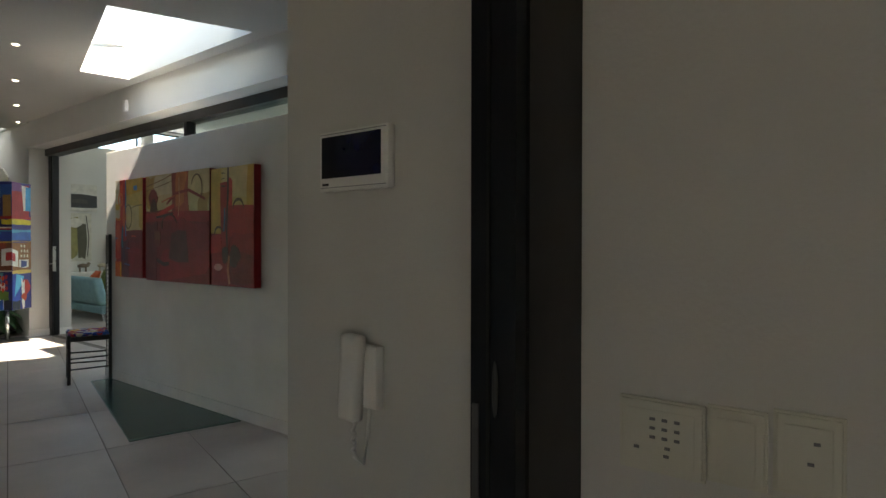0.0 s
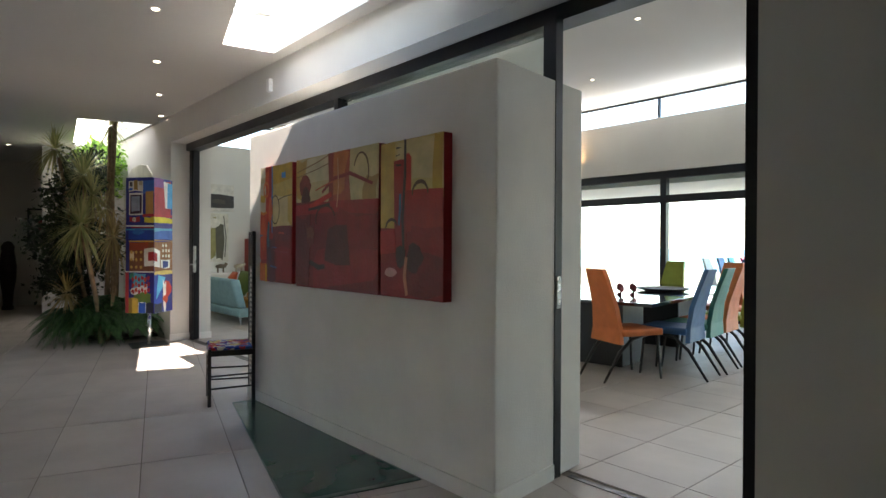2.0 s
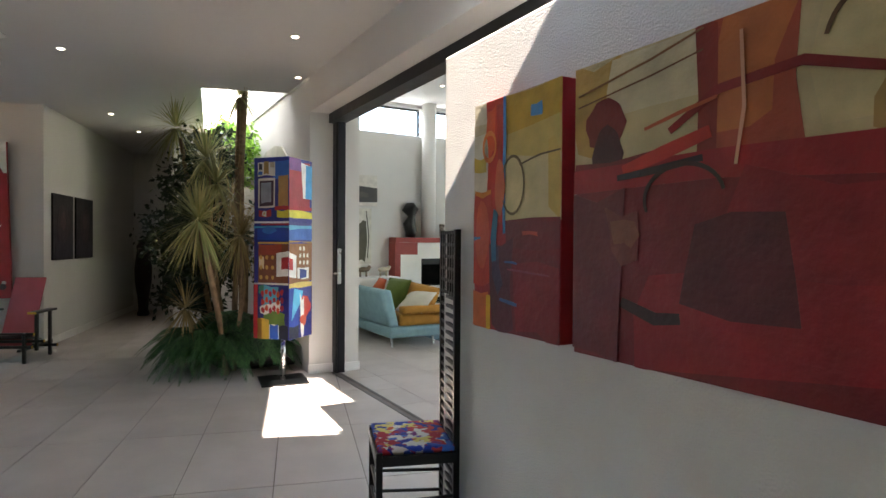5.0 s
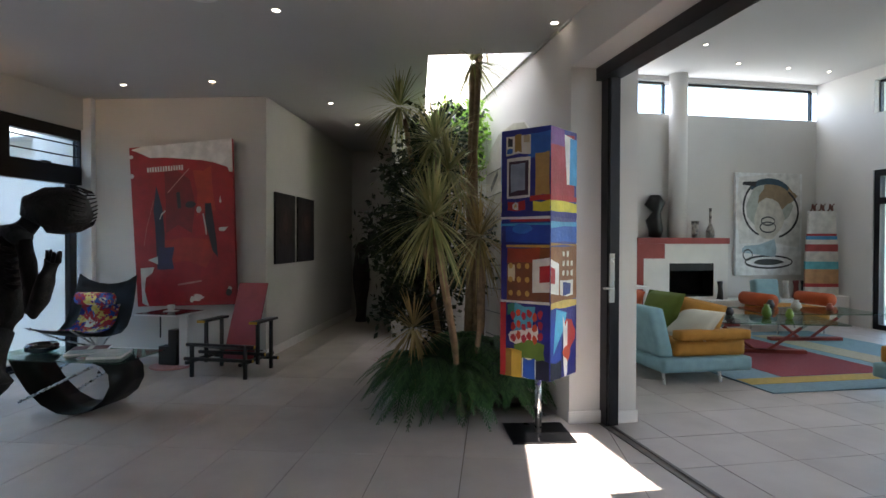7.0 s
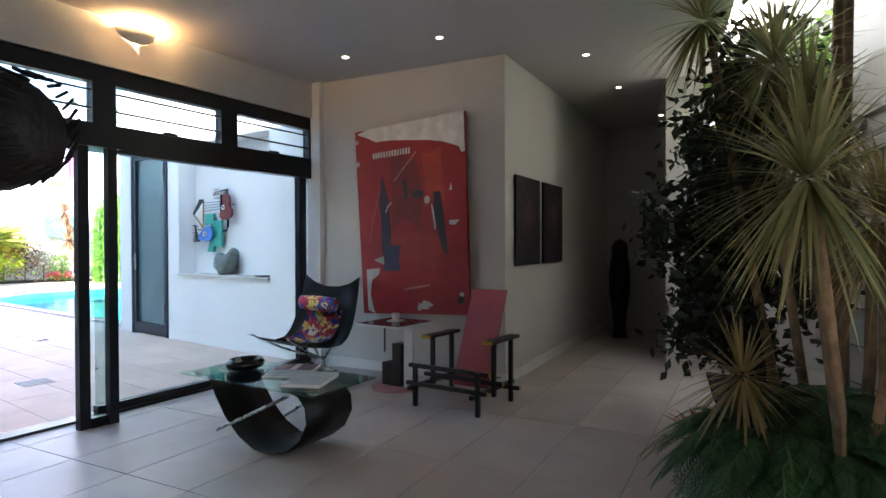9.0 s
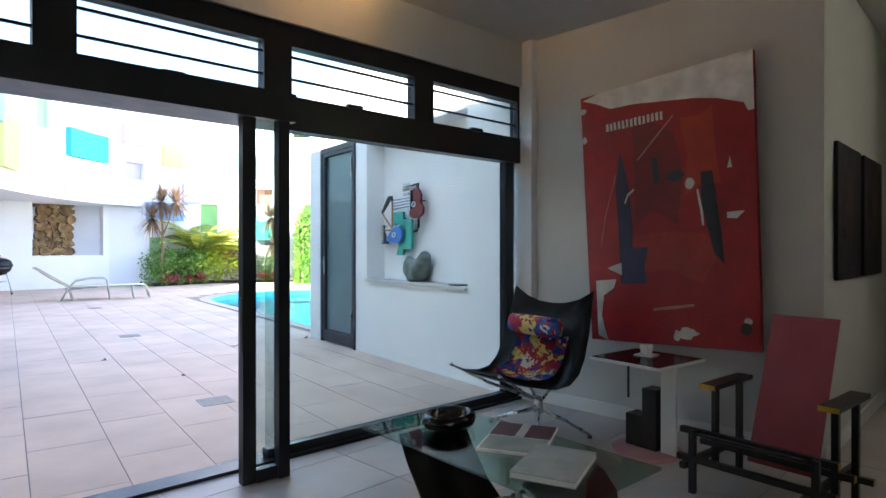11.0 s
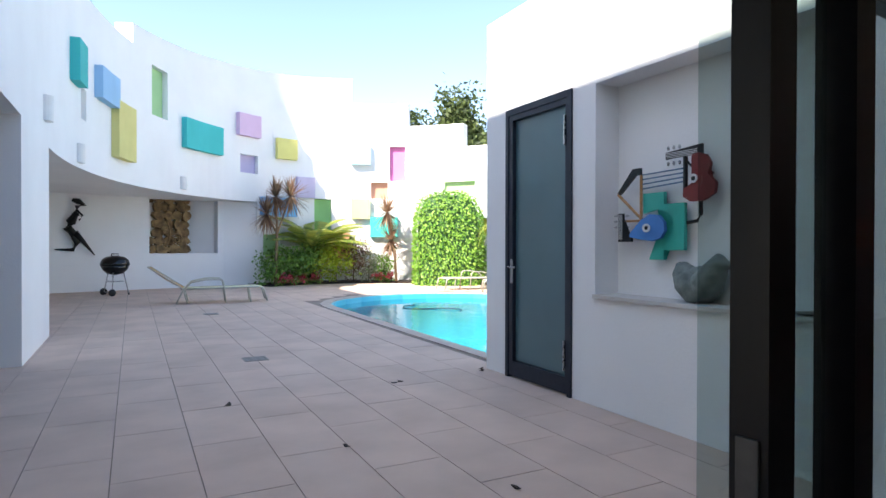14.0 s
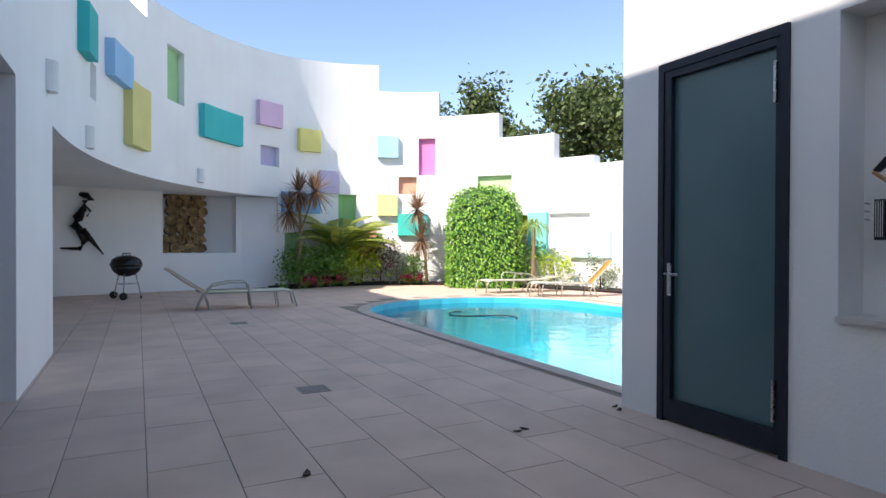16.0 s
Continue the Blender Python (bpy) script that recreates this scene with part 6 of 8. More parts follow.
# dark abstract metal figure on the set-back wall
bm = bmesh.new()
tube(bm, [(0.02, -0.1, 1.0), (0.12, -0.13, 0.98), (0.2, -0.12, 0.9), (0.1, -0.12, 0.86), (0.06, -0.12, 0.7)], [0.03, 0.07, 0.05, 0.05, 0.07], 8)
tube(bm, [(0.06, -0.12, 0.72), (-0.02, -0.12, 0.55), (-0.06, -0.12, 0.42), (0.05, -0.12, 0.3)], [0.05, 0.09, 0.09, 0.05], 8)
tube(bm, [(0.05, -0.12, 0.34), (0.2, -0.12, 0.18), (0.4, -0.12, -0.1)], [0.07, 0.05, 0.01], 8)
tube(bm, [(-0.05, -0.12, 0.4), (0.1, -0.11, 0.14), (0.02, -0.1, 0.0), (-0.28, -0.08, 0.02)], [0.05, 0.05, 0.04, 0.01], 8)
tube(bm, [(0.1, -0.12, 0.8), (0.2, -0.12, 0.68), (0.14, -0.12, 0.6)], [0.02, 0.03, 0.015], 8)
tube(bm, [(-0.05, -0.12, 0.42), (-0.05, 0.03, 0.42)], 0.02, 6)
for v in bm.verts:
    v.co += noise.noise_vector(v.co * 9) * 0.03
ws = part("wall_sculpture", bm, mat("dark_bronze", "1E1A17", 0.45, metal=0.5, var=0.3, scale=15), smooth=True)
ws.matrix_world = LOW @ pose(-0.62, 0.0, 1.15) @ Matrix.Diagonal((-1.35, -1, 1.35, 1)) @ pose(0, 0, 0, 0, 0, 0)
tagged(ws, "dark bronze twisted abstract figure mounted on the wall", "sculpture")

# kettle grill
kg = thing("kettle_grill", MC @ pose(3.72, -16.2, 0, 0, 0, 20), "black kettle barbecue with lid on three steel legs", "barbecue")
ENAM = mat("black_enamel", "0B0B0C", 0.2, var=0.1)
part("bowl", lathe(bmesh.new(), [(0.03, 0.52), (0.18, 0.56), (0.29, 0.66), (0.335, 0.78), (0.33, 0.78)], 28), ENAM, kg, smooth=True)
ld_ = part("lid", lathe(bmesh.new(), [(0.345, 0.78), (0.34, 0.82), (0.30, 0.92), (0.2, 0.99), (0.05, 1.02)], 28), ENAM, kg, smooth=True)
part("lid_handle", tube(bmesh.new(), [(-0.08, 0, 1.0), (-0.08, 0, 1.06), (0.08, 0, 1.06), (0.08, 0, 1.0)], 0.014, 8), BLACK, ld_, smooth=True)
part("badge", boxm((-0.1, -0.338, 0.80), (0.04, -0.332, 0.82)), STEEL, ld_)
for a in (60, 180, 300):
    ca_, sa_ = math.cos(radians(a)), math.sin(radians(a))
    lg = part("leg", tube(bmesh.new(), [(0.2 * ca_, 0.2 * sa_, 0.6), (0.33 * ca_, 0.33 * sa_, 0.03 if a == 180 else 0.08)], 0.015, 8), STEEL, kg, smooth=True)
    if a != 180:
        part("wheel", lathe(bmesh.new(), [(0.03, -0.02), (0.085, -0.02), (0.09, 0), (0.085, 0.02), (0.03, 0.02)], 20, Matrix.Translation((0.34 * ca_, 0.36 * sa_, 0.09)) @ pose(0, 0, 0, 90, 0, 0)), BLACK, lg, "black rubber wheel", True)
    else:
        part("foot", lathe(bmesh.new(), [(0.02, 0), (0.02, 0.05)], 8, Matrix.Translation((0.33 * ca_, 0.33 * sa_, 0))), BLACK, lg)
part("ash_tray", lathe(bmesh.new(), [(0.05, 0.34), (0.2, 0.35), (0.21, 0.37), (0.19, 0.365)], 24), STEEL, kg, smooth=True)
part("axle", tube(bmesh.new(), [(0.17, -0.33, 0.09), (0.17, 0.33, 0.09)], 0.01, 6), STEEL, kg)

# sun loungers
SLING = mat("sand_mesh_fabric", "BE8C42", 0.8, var=0.08, scale=40, bump=0.2, bump_scale=300)
SLINGW = mat("pale_mesh_fabric", "D8D5B4", 0.8, var=0.05, scale=40)
ALU = mat("painted_aluminium", "B7B3A4", 0.4, metal=0.4, var=0.05)


def lounger(m, back, fabric, label):
    """A sling sun lounger, head at -x; back: tilt of the backrest in degrees."""
    s = thing("sun_lounger", m, label, "sun lounger", "sun loungers")
    for y in (-0.31, 0.31):
        part("side_rail", tube(bmesh.new(), [(-0.5, y, 0.33), (0.4, y, 0.34), (0.85, y, 0.35), (0.98, y, 0.32), (1.05, y, 0.02)], 0.016, 8), ALU, s, smooth=True)
        part("armrest", tube(bmesh.new(), [(-0.62, y * 1.08, 0.01), (-0.5, y * 1.08, 0.3), (-0.36, y * 1.08, 0.47), (-0.1, y * 1.08, 0.53), (0.16, y * 1.08, 0.53), (0.22, y * 1.08, 0.48), (0.27, y * 1.08, 0.01)], 0.016, 8), ALU, s, smooth=True)
        part("leg", tube(bmesh.new(), [(-0.5, y, 0.33), (-0.42, y, 0.01)], 0.014, 8), ALU, s, smooth=True)
    part("leg", tube(bmesh.new(), [(0.7, -0.29, 0.33), (0.74, -0.29, 0.01)], 0.014, 8), ALU, s)
    part("leg", tube(bmesh.new(), [(0.7, 0.29, 0.33), (0.74, 0.29, 0.01)], 0.014, 8), ALU, s)
    part("cross_bar", tube(bmesh.new(), [(-0.47, -0.31, 0.2), (-0.47, 0.31, 0.2)], 0.012, 6), ALU, s)
    part("seat_sling", sweep(bmesh.new(), [(-0.5, 0.345), (-0.2, 0.325), (0.2, 0.33), (0.6, 0.34), (0.85, 0.355), (0.97, 0.33)], -0.29, 0.29, I4, 0.01), SLINGW, s, "pale mesh seat", True)
    b = radians(back)
    part("back_sling", sweep(bmesh.new(), [(-0.5 - 0.75 * math.cos(b) * k / 4, 0.345 + 0.75 * math.sin(b) * k / 4 - 0.03 * math.sin(math.pi * k / 4)) for k in range(5)], -0.27, 0.27, I4, 0.01), fabric, s, "sand mesh backrest", True)
    for y in (-0.29, 0.29):
        part("back_rail", tube(bmesh.new(), [(-0.5, y, 0.34), (-0.5 - 0.77 * math.cos(b), y, 0.34 + 0.77 * math.sin(b))], 0.014, 8), ALU, s)
    part("head_bar", tube(bmesh.new(), [(-0.5 - 0.77 * math.cos(b), -0.29, 0.34 + 0.77 * math.sin(b)), (-0.5 - 0.77 * math.cos(b), 0.29, 0.34 + 0.77 * math.sin(b))], 0.014, 8), ALU, s)
    return s


lounger(MC @ pose(1.75, -13.2, 0, 0, 0, 174) @ Matrix.Diagonal((1.14, 1, 1, 1)), 38, SLING, "sand mesh sun lounger with raised back, on the paving")
lounger(MC @ pose(-5.6, -14.0, 0, 0, 0, -4), 6, SLINGW, "pale mesh sun lounger lying almost flat by the pool")
lounger(MC @ pose(-6.15, -12.4, 0, 0, 0, -28), 48, SLING, "pale mesh sun lounger with upright sand-coloured back")



# ---- plants ----
def leaf_mat(name, col, col2, rough=0.55, through=0.25):
    m = bpy.data.materials.new(name)
    m.use_nodes = True
    n, l = m.node_tree.nodes, m.node_tree.links
    b = n["Principled BSDF"]
    geo, rp = n.new("ShaderNodeNewGeometry"), n.new("ShaderNodeMix")
    rp.data_type = "RGBA"
    rp.inputs["A"].default_value, rp.inputs["B"].default_value = hexc(col), hexc(col2)
    l.new(geo.outputs["Random Per Island"], rp.inputs["Factor"])
    l.new(rp.outputs["Result"], b.inputs["Base Color"])
    b.inputs["Roughness"].default_value = rough
    tl, mx = n.new("ShaderNodeBsdfTranslucent"), n.new("ShaderNodeMixShader")
    l.new(rp.outputs["Result"], tl.inputs["Color"])
    mx.inputs[0].default_value = through
    l.new(b.outputs[0], mx.inputs[1]), l.new(tl.outputs[0], mx.inputs[2])
    l.new(mx.outputs[0], n["Material Output"].inputs["Surface"])
    return m


SWORD = leaf_mat("sword_leaf", "6F7A48", "A39C6A")
SWORD_DRY = leaf_mat("dry_sword_leaf", "8A7A50", "B09A68")
CORDY = leaf_mat("bronze_sword_leaf", "6E4E40", "B89878", 0.5, 0.3)
FICUS = leaf_mat("dark_ficus_leaf", "1C2A18", "304026", 0.4)
# fern green; on the hedge core it paints inner shade
FERN_AND_CORE = leaf_mat("fern_leaf_hedge_core", "24482A", "4C7442")
CREEP = leaf_mat("bright_creeper_leaf", "5E8A34", "9CC05A", 0.5, 0.4)
HEDGE = leaf_mat("hedge_leaf", "4F8A2C", "9CC452", 0.5, 0.35)
PALM = leaf_mat("palm_leaf", "5E8234", "BFC060", 0.5, 0.4)
BUSH = leaf_mat("bush_leaf", "44702C", "84AC4C", 0.6, 0.35)
BUSH_Y = leaf_mat("yellow_green_leaf", "86A832", "C6D04E", 0.6, 0.4)
BUSH_B = leaf_mat("bronze_bush_leaf", "4A3028", "7A5644", 0.6)
TREE = leaf_mat("olive_tree_leaf", "2E3F22", "66753F", 0.6, 0.25)
FLOWER = leaf_mat("red_flower", "A82A3A", "C85A6A", 0.6)
GREY = leaf_mat("grey_green_leaf", "6E7A60", "97A084", 0.7)
BARK = mat("pale_bark", "8A745A", 0.9, var=0.2, scale=20, bump=0.5, bump_scale=60)
BARK_D = mat("dark_bark", "4A3C30", 0.9, var=0.2, scale=12, bump=0.6, bump_scale=40)
SOIL = mat("dark_soil", "2B2119", 0.95, var=0.3, scale=12, bump=0.8, bump_scale=30)


def raw(name, verts, faces, material, parent=None, label="", smooth=False):
    me = bpy.data.meshes.new(name)
    me.from_pydata(verts, [], faces)
    me.materials.append(material)
    ob = new(name, me)
    if parent:
        ob.parent = parent
    if label:
        ob["label"] = label
    return ob


def swords(c, n, length, width, rnd, lo=-0.6, hi=1.35, droop=0.6):
    """A head of long pointed leaves round a point."""
    V, F = [], []
    for _ in range(n):
        a, e = rnd.uniform(0, 2 * math.pi), rnd.uniform(lo, hi)
        d = Vector((math.cos(a) * math.cos(e), math.sin(a) * math.cos(e), math.sin(e)))
        side = d.cross(Vector((0, 0, 1)))
        side = (side if side.length > 0.05 else Vector((1, 0, 0))).normalized()
        ln = length * rnd.uniform(0.75, 1.1)
        k0 = len(V)
        for i in range(5):
            f = i / 4
            p = Vector(c) + d * (0.03 + ln * f) + Vector((0, 0, -droop * ln * f * f * (0.5 + 0.5 * math.cos(e))))
            w = width * (0.5 + 0.9 * f - 1.38 * f * f) if i < 4 else 0.001
            V += [tuple(p + side * w), tuple(p - side * w)]
            if i:
                F.append((k0 + 2 * i - 2, k0 + 2 * i - 1, k0 + 2 * i + 1, k0 + 2 * i))
    return V, F


def leaves(blobs, n, size, rnd, shell=0.5, aspect=1.9, clumps=14, spread=0.42):
    """Small leaves gathered in clumps over ellipsoids (x, y, z, rx, ry, rz)."""
    V, F = [], []
    tot = sum(b[3] * b[4] * b[5] for b in blobs) ** 1.0
    for b in blobs:
        cl = []
        for _ in range(clumps):
            d = Vector((rnd.gauss(0, 1), rnd.gauss(0, 1), rnd.gauss(0, 1))).normalized()
            r = rnd.uniform(shell, 1.0)
            cl.append(Vector((b[0] + d.x * b[3] * r, b[1] + d.y * b[4] * r, b[2] + d.z * b[5] * r)))
        for _ in range(int(n * b[3] * b[4] * b[5] / tot)):
            c = rnd.choice(cl)
            p = c + Vector((rnd.gauss(0, 1) * b[3], rnd.gauss(0, 1) * b[4], rnd.gauss(0, 1) * b[5])) * spread * 0.5
            d = Vector((rnd.gauss(0, 1), rnd.gauss(0, 1), rnd.gauss(-0.3, 0.8))).normalized()
            s = d.cross(Vector((rnd.gauss(0, 1), rnd.gauss(0, 1), rnd.gauss(0, 1)))).normalized()
            z = size * rnd.uniform(0.6, 1.3)
            k = len(V)
            V += [tuple(p), tuple(p + d * z * 0.5 + s * z / aspect / 2), tuple(p + d * z), tuple(p + d * z * 0.5 - s * z / aspect / 2)]
            F.append((k, k + 1, k + 2, k + 3))
    return V, F


def fronds(c, n, length, rnd, leaflets=16, width=0.05, rise=1.1, ls=0.012, az=None, sag=0.75, lo=0.35):
    """Arching fronds with paired leaflets, from one root."""
    V, F = [], []
    for i in range(n):
        a = rnd.uniform(*(az or (0, 2 * math.pi)))
        e = rnd.uniform(lo, rise)
        ln = length * rnd.uniform(0.7, 1.1)
        d = Vector((math.cos(a), math.sin(a), 0))
        side = Vector((-math.sin(a), math.cos(a), 0))
        pts = []
        for k in range(leaflets + 1):
            f = k / leaflets
            pts.append(Vector(c) + d * ln * f * math.cos(e * (1 - 0.3 * f)) + Vector((0, 0, ln * (f * math.sin(e) - sag * f * f))))
        for k in range(1, leaflets + 1):
            f = k / leaflets
            fw = (pts[k] - pts[k - 1]).normalized()
            w = width * math.sin(math.pi * min(0.98, f * 0.85 + 0.12)) + 0.008
            for sg in (-1, 1):
                tip = pts[k] + side * sg * w + fw * w * 0.7 + Vector((0, 0, -w * 0.3))
                q = len(V)
                V += [tuple(pts[k] - fw * ls), tuple((pts[k] + tip) / 2 - fw * ls * 0.8), tuple(tip), tuple((pts[k] + tip) / 2 + fw * ls)]
                F.append((q, q + 1, q + 2, q + 3))
        q0 = len(V)
        for p in pts[::2]:
            V += [tuple(p + side * 0.004), tuple(p - side * 0.004)]
        for k in range(len(pts[::2]) - 1):
            F.append((q0 + 2 * k, q0 + 2 * k + 1, q0 + 2 * k + 3, q0 + 2 * k + 2))
    return V, F


R = random.Random(11)
# indoor garden bed
gb = [(-13.1, 2.9), (-13.4, 2.3), (-12.4, 2.15), (-10.9, 2.05), (-10.35, 2.15), (-10.15, 2.45), (-10.2, 2.9)]
struct("garden_bed", prism(bmesh.new(), gb, 0.0, 0.03), SOIL, "dark soil of the indoor garden bed", "soil")

dr = thing("dracaena", pose(-10.6, 2.3, 0.05), "tall indoor dragon tree with thin stems and spiky leaf heads", "plant")
inv = Matrix.Translation((10.6, -2.3, -0.05))
stems = [([(-10.62, 2.32, 0), (-10.66, 2.36, 1.0), (-10.72, 2.38, 2.0), (-10.70, 2.40, 2.95)], 0.028), ([(-10.7, 2.42, 0), (-10.78, 2.45, 1.2), (-10.86, 2.46, 2.2), (-10.8, 2.5, 3.3)], 0.026),
         ([(-10.0, 2.15, 0), (-9.86, 2.06, 0.6), (-9.68, 1.94, 1.1), (-9.54, 1.84, 1.5)], 0.03), ([(-10.15, 2.25, 0), (-10.02, 2.3, 0.7), (-9.98, 2.28, 1.35)], 0.022), ([(-10.45, 2.3, 0), (-10.5, 2.34, 1.2), (-10.62, 2.4, 2.2), (-10.72, 2.46, 3.4)], 0.024), ([(-10.75, 2.2, 0), (-10.85, 2.0, 1.2), (-10.98, 1.82, 2.5)], 0.024), ([(-10.5, 2.4, 0), (-10.42, 2.42, 0.7), (-10.4, 2.42, 1.3)], 0.028), ([(-10.7, 2.3, 0), (-10.6, 2.1, 1.2), (-10.57, 2.05, 2.2)], 0.024)]
for pts, r in stems:
    part("stem", tube(bmesh.new(), [inv @ Vector(p) for p in pts], [r * 1.2] + [r] * (len(pts) - 1), 8), BARK, dr, smooth=True)
for c, n, ln, m_ in (((-9.52, 1.83, 1.53), 260, 0.47, SWORD), ((-10.9, 1.76, 2.6), 120, 0.4, SWORD), ((-10.70, 2.40, 2.98), 90, 0.34, SWORD), ((-10.72, 2.46, 3.4), 110, 0.42, SWORD_DRY), ((-9.98, 2.28, 1.4), 150, 0.46, SWORD_DRY), ((-10.57, 2.04, 2.24), 190, 0.48, SWORD),
                     ((-10.24, 1.8, 0.66), 130, 0.36, SWORD_DRY), ((-10.62, 2.3, 1.8), 90, 0.42, SWORD_DRY), ((-10.3, 2.1, 1.95), 110, 0.42, SWORD)):
    V, F = swords(inv @ Vector(c), n, ln, 0.011, R, -1.1, 1.35, 0.28)
    raw("leaf_head", V, F, m_, dr)
fc = thing("ficus", pose(-11.1, 2.05, 0.05), "dense dark green indoor fig shrub behind the dragon tree", "plant")
part("trunk", tube(bmesh.new(), [(0, 0.1, 0), (0.02, 0.05, 0.8), (-0.05, 0.0, 1.6), (0, 0.0, 2.2)], [0.04, 0.035, 0.03, 0.015], 8), BARK_D, fc, smooth=True)
V, F = leaves([(0, -0.12, 1.9, 0.45, 0.4, 0.62), (-0.1, -0.2, 1.3, 0.42, 0.36, 0.45), (0.0, -0.05, 0.75, 0.5, 0.42, 0.42), (-0.4, 0.1, 1.6, 0.45, 0.5, 0.8), (-0.3, 0.3, 2.3, 0.35, 0.3, 0.4)], 11000, 0.08, R, 0.3)
raw("crown", V, F, FICUS, fc)
fn = thing("fern", pose(-10.25, 2.1, 0.05), "lush dark green feathery ferns spilling onto the tiles", "fern", kind="")
for x, y, z, n, ln in ((-0.1, -0.3, 0.28, 64, 0.6), (0.12, -0.18, 0.3, 64, 0.62), (0.25, 0.02, 0.26, 60, 0.58), (0.2, 0.3, 0.26, 60, 0.55), (0.12, 0.55, 0.24, 44, 0.45), (-0.05, 0.1, 0.42, 60, 0.6),
                       (-0.3, -0.2, 0.26, 56, 0.55), (-0.38, 0.05, 0.3, 50, 0.55), (0.05, 0.35, 0.4, 50, 0.55)):
    V, F = fronds((x, y, z), n + 16, ln * 0.82, R, 26, 0.058, 1.45, 0.01, sag=0.9, lo=0.15)
    V = [(a, b, max(c, -0.045)) for a, b, c in V]
    raw("frond_clump", V, F, FERN_AND_CORE, fn)
br = thing("bromeliad", pose(-10.75, 1.75, 0.05), "low plant with red-orange leaves among the ferns", "plant")
V, F = swords((0, 0, 0.1), 34, 0.3, 0.022, R, 0.1, 1.3, 0.3)
raw("leaf_head", V, F, leaf_mat("red_orange_leaf", "8A2A1A", "B4481F"), br)
cr = thing("creeper", pose(-12.9, 2.5, 0.05), "bright green leafy climber in the light shaft", "climber")
part("trunk", tube(bmesh.new(), [(0, 0, 0), (0.1, 0.05, 1.5), (0.0, 0.1, 2.8)], [0.03, 0.025, 0.02], 8), BARK_D, cr)
V, F = leaves([(0.45, 0.05, 2.55, 0.5, 0.36, 0.5), (0.9, 0.2, 2.4, 0.35, 0.25, 0.35)], 3000, 0.085, R)
raw("crown", V, F, CREEP, cr)
# leaded glass screen behind the totem
gs = thing("glass_screen", pose(-11.0, 2.86, 0), "tall curved-top translucent screen with metal bird motifs", "screen")
SCR = mat("pale_screen", "B9B4A6", 0.5, var=0.12, scale=4)
bm = bmesh.new()
prism(bm, [(-0.95, 0.05), (0.6, 0.05), (0.6, 2.3), (0.35, 2.45), (0.05, 2.5), (-0.45, 2.48), (-0.8, 2.36), (-0.95, 2.1)], 0, 0.02, Matrix(((1, 0, 0, 0), (0, 0, 1, 0), (0, 1, 0, 0), (0, 0, 0, 1))))
bmesh.ops.recalc_face_normals(bm, faces=bm.faces[:])
part("panel", bm, SCR, gs, "pale translucent panel")
for i in range(8):
    part("lead_line", tube(bmesh.new(), [(-0.93, -0.004, 0.35 + 0.25 * i), (-0.2, -0.004, 0.38 + 0.25 * i), (0.58, -0.004, 0.42 + 0.25 * i)], 0.005, 5), FRAME, gs)
for x, z in ((-0.6, 2.0), (-0.1, 2.2), (-0.7, 1.5), (-0.1, 1.55), (0.3, 1.9), (0.0, 0.95), (0.35, 1.2)):
    bm = bmesh.new()
    patch(bm, stroke([(x - 0.12, z - 0.07), (x, z), (x + 0.14, z + 0.08)], 0.035), -0.008, I4)
    part("bird", bm, BLACK, gs)

# courtyard planting bed
bm = bmesh.new()
arc_wall(bm, -68, -158, -0.05, 0.06, -1.0, 0.0, 4)
struct("planting_bed", bm, SOIL, "dark soil bed along the curved wall", "soil")


def bed(deg, inset, z=0.06):
    p = MC @ Vector((*ell(deg, -inset), z))
    return pose(p.x, p.y, p.z, 0, 0, deg * 3)


def cordyline(m, heads, label):
    c = thing("cordyline", m, label, "plant", "bronze cabbage palms")
    for root, top in heads:
        tp_ = Vector(top)
        part("stem", tube(bmesh.new(), [(0, 0, 0), tuple(Vector(root)), tuple(tp_)], [0.05, 0.04, 0.025], 8), BARK, c, smooth=True)
        V, F = swords(tp_, 190, 0.68, 0.028, R, -1.3, 1.45, 0.12)
        raw("leaf_head", V, F, CORDY, c)
    return c


def in_court(m, dx, dz):
    """A leaning offset across the view of the court, in a plant's own frame."""
    v = m.inverted().to_3x3() @ (Vector((-0.62, 0.78, 0)) * dx)
    return (v.x, v.y, dz)


m1 = bed(-70.0, 1.0)
cordyline(m1, [(in_court(m1, 0.05, 1.6), in_court(m1, -0.28, 2.2)), (in_court(m1, 0.05, 1.6), in_court(m1, 0.48, 2.75)), (in_court(m1, 0.05, 1.6), in_court(m1, 0.02, 2.75))], "bronze cabbage palm with three spiky heads by the wall")
m2 = bed(-113.0, 1.0)
cordyline(m2, [(in_court(m2, -0.05, 1.0), in_court(m2, -0.32, 2.35)), (in_court(m2, -0.05, 0.8), in_court(m2, -0.2, 1.4))], "tall bronze cabbage palm with stacked spiky heads")

pm = bed(-85.0, 0.8)
pl = thing("fan_palm", pm, "wide arching green palm in the planting bed", "palm")
part("trunk", lathe(bmesh.new(), [(0.16, 0), (0.14, 0.3), (0.1, 0.95)], 10), BARK_D, pl)
V, F = fronds((0, 0, 1.05), 22, 2.35, R, 46, 0.46, 1.5, 0.03, sag=0.5)
raw("fronds", V, F, PALM, pl)


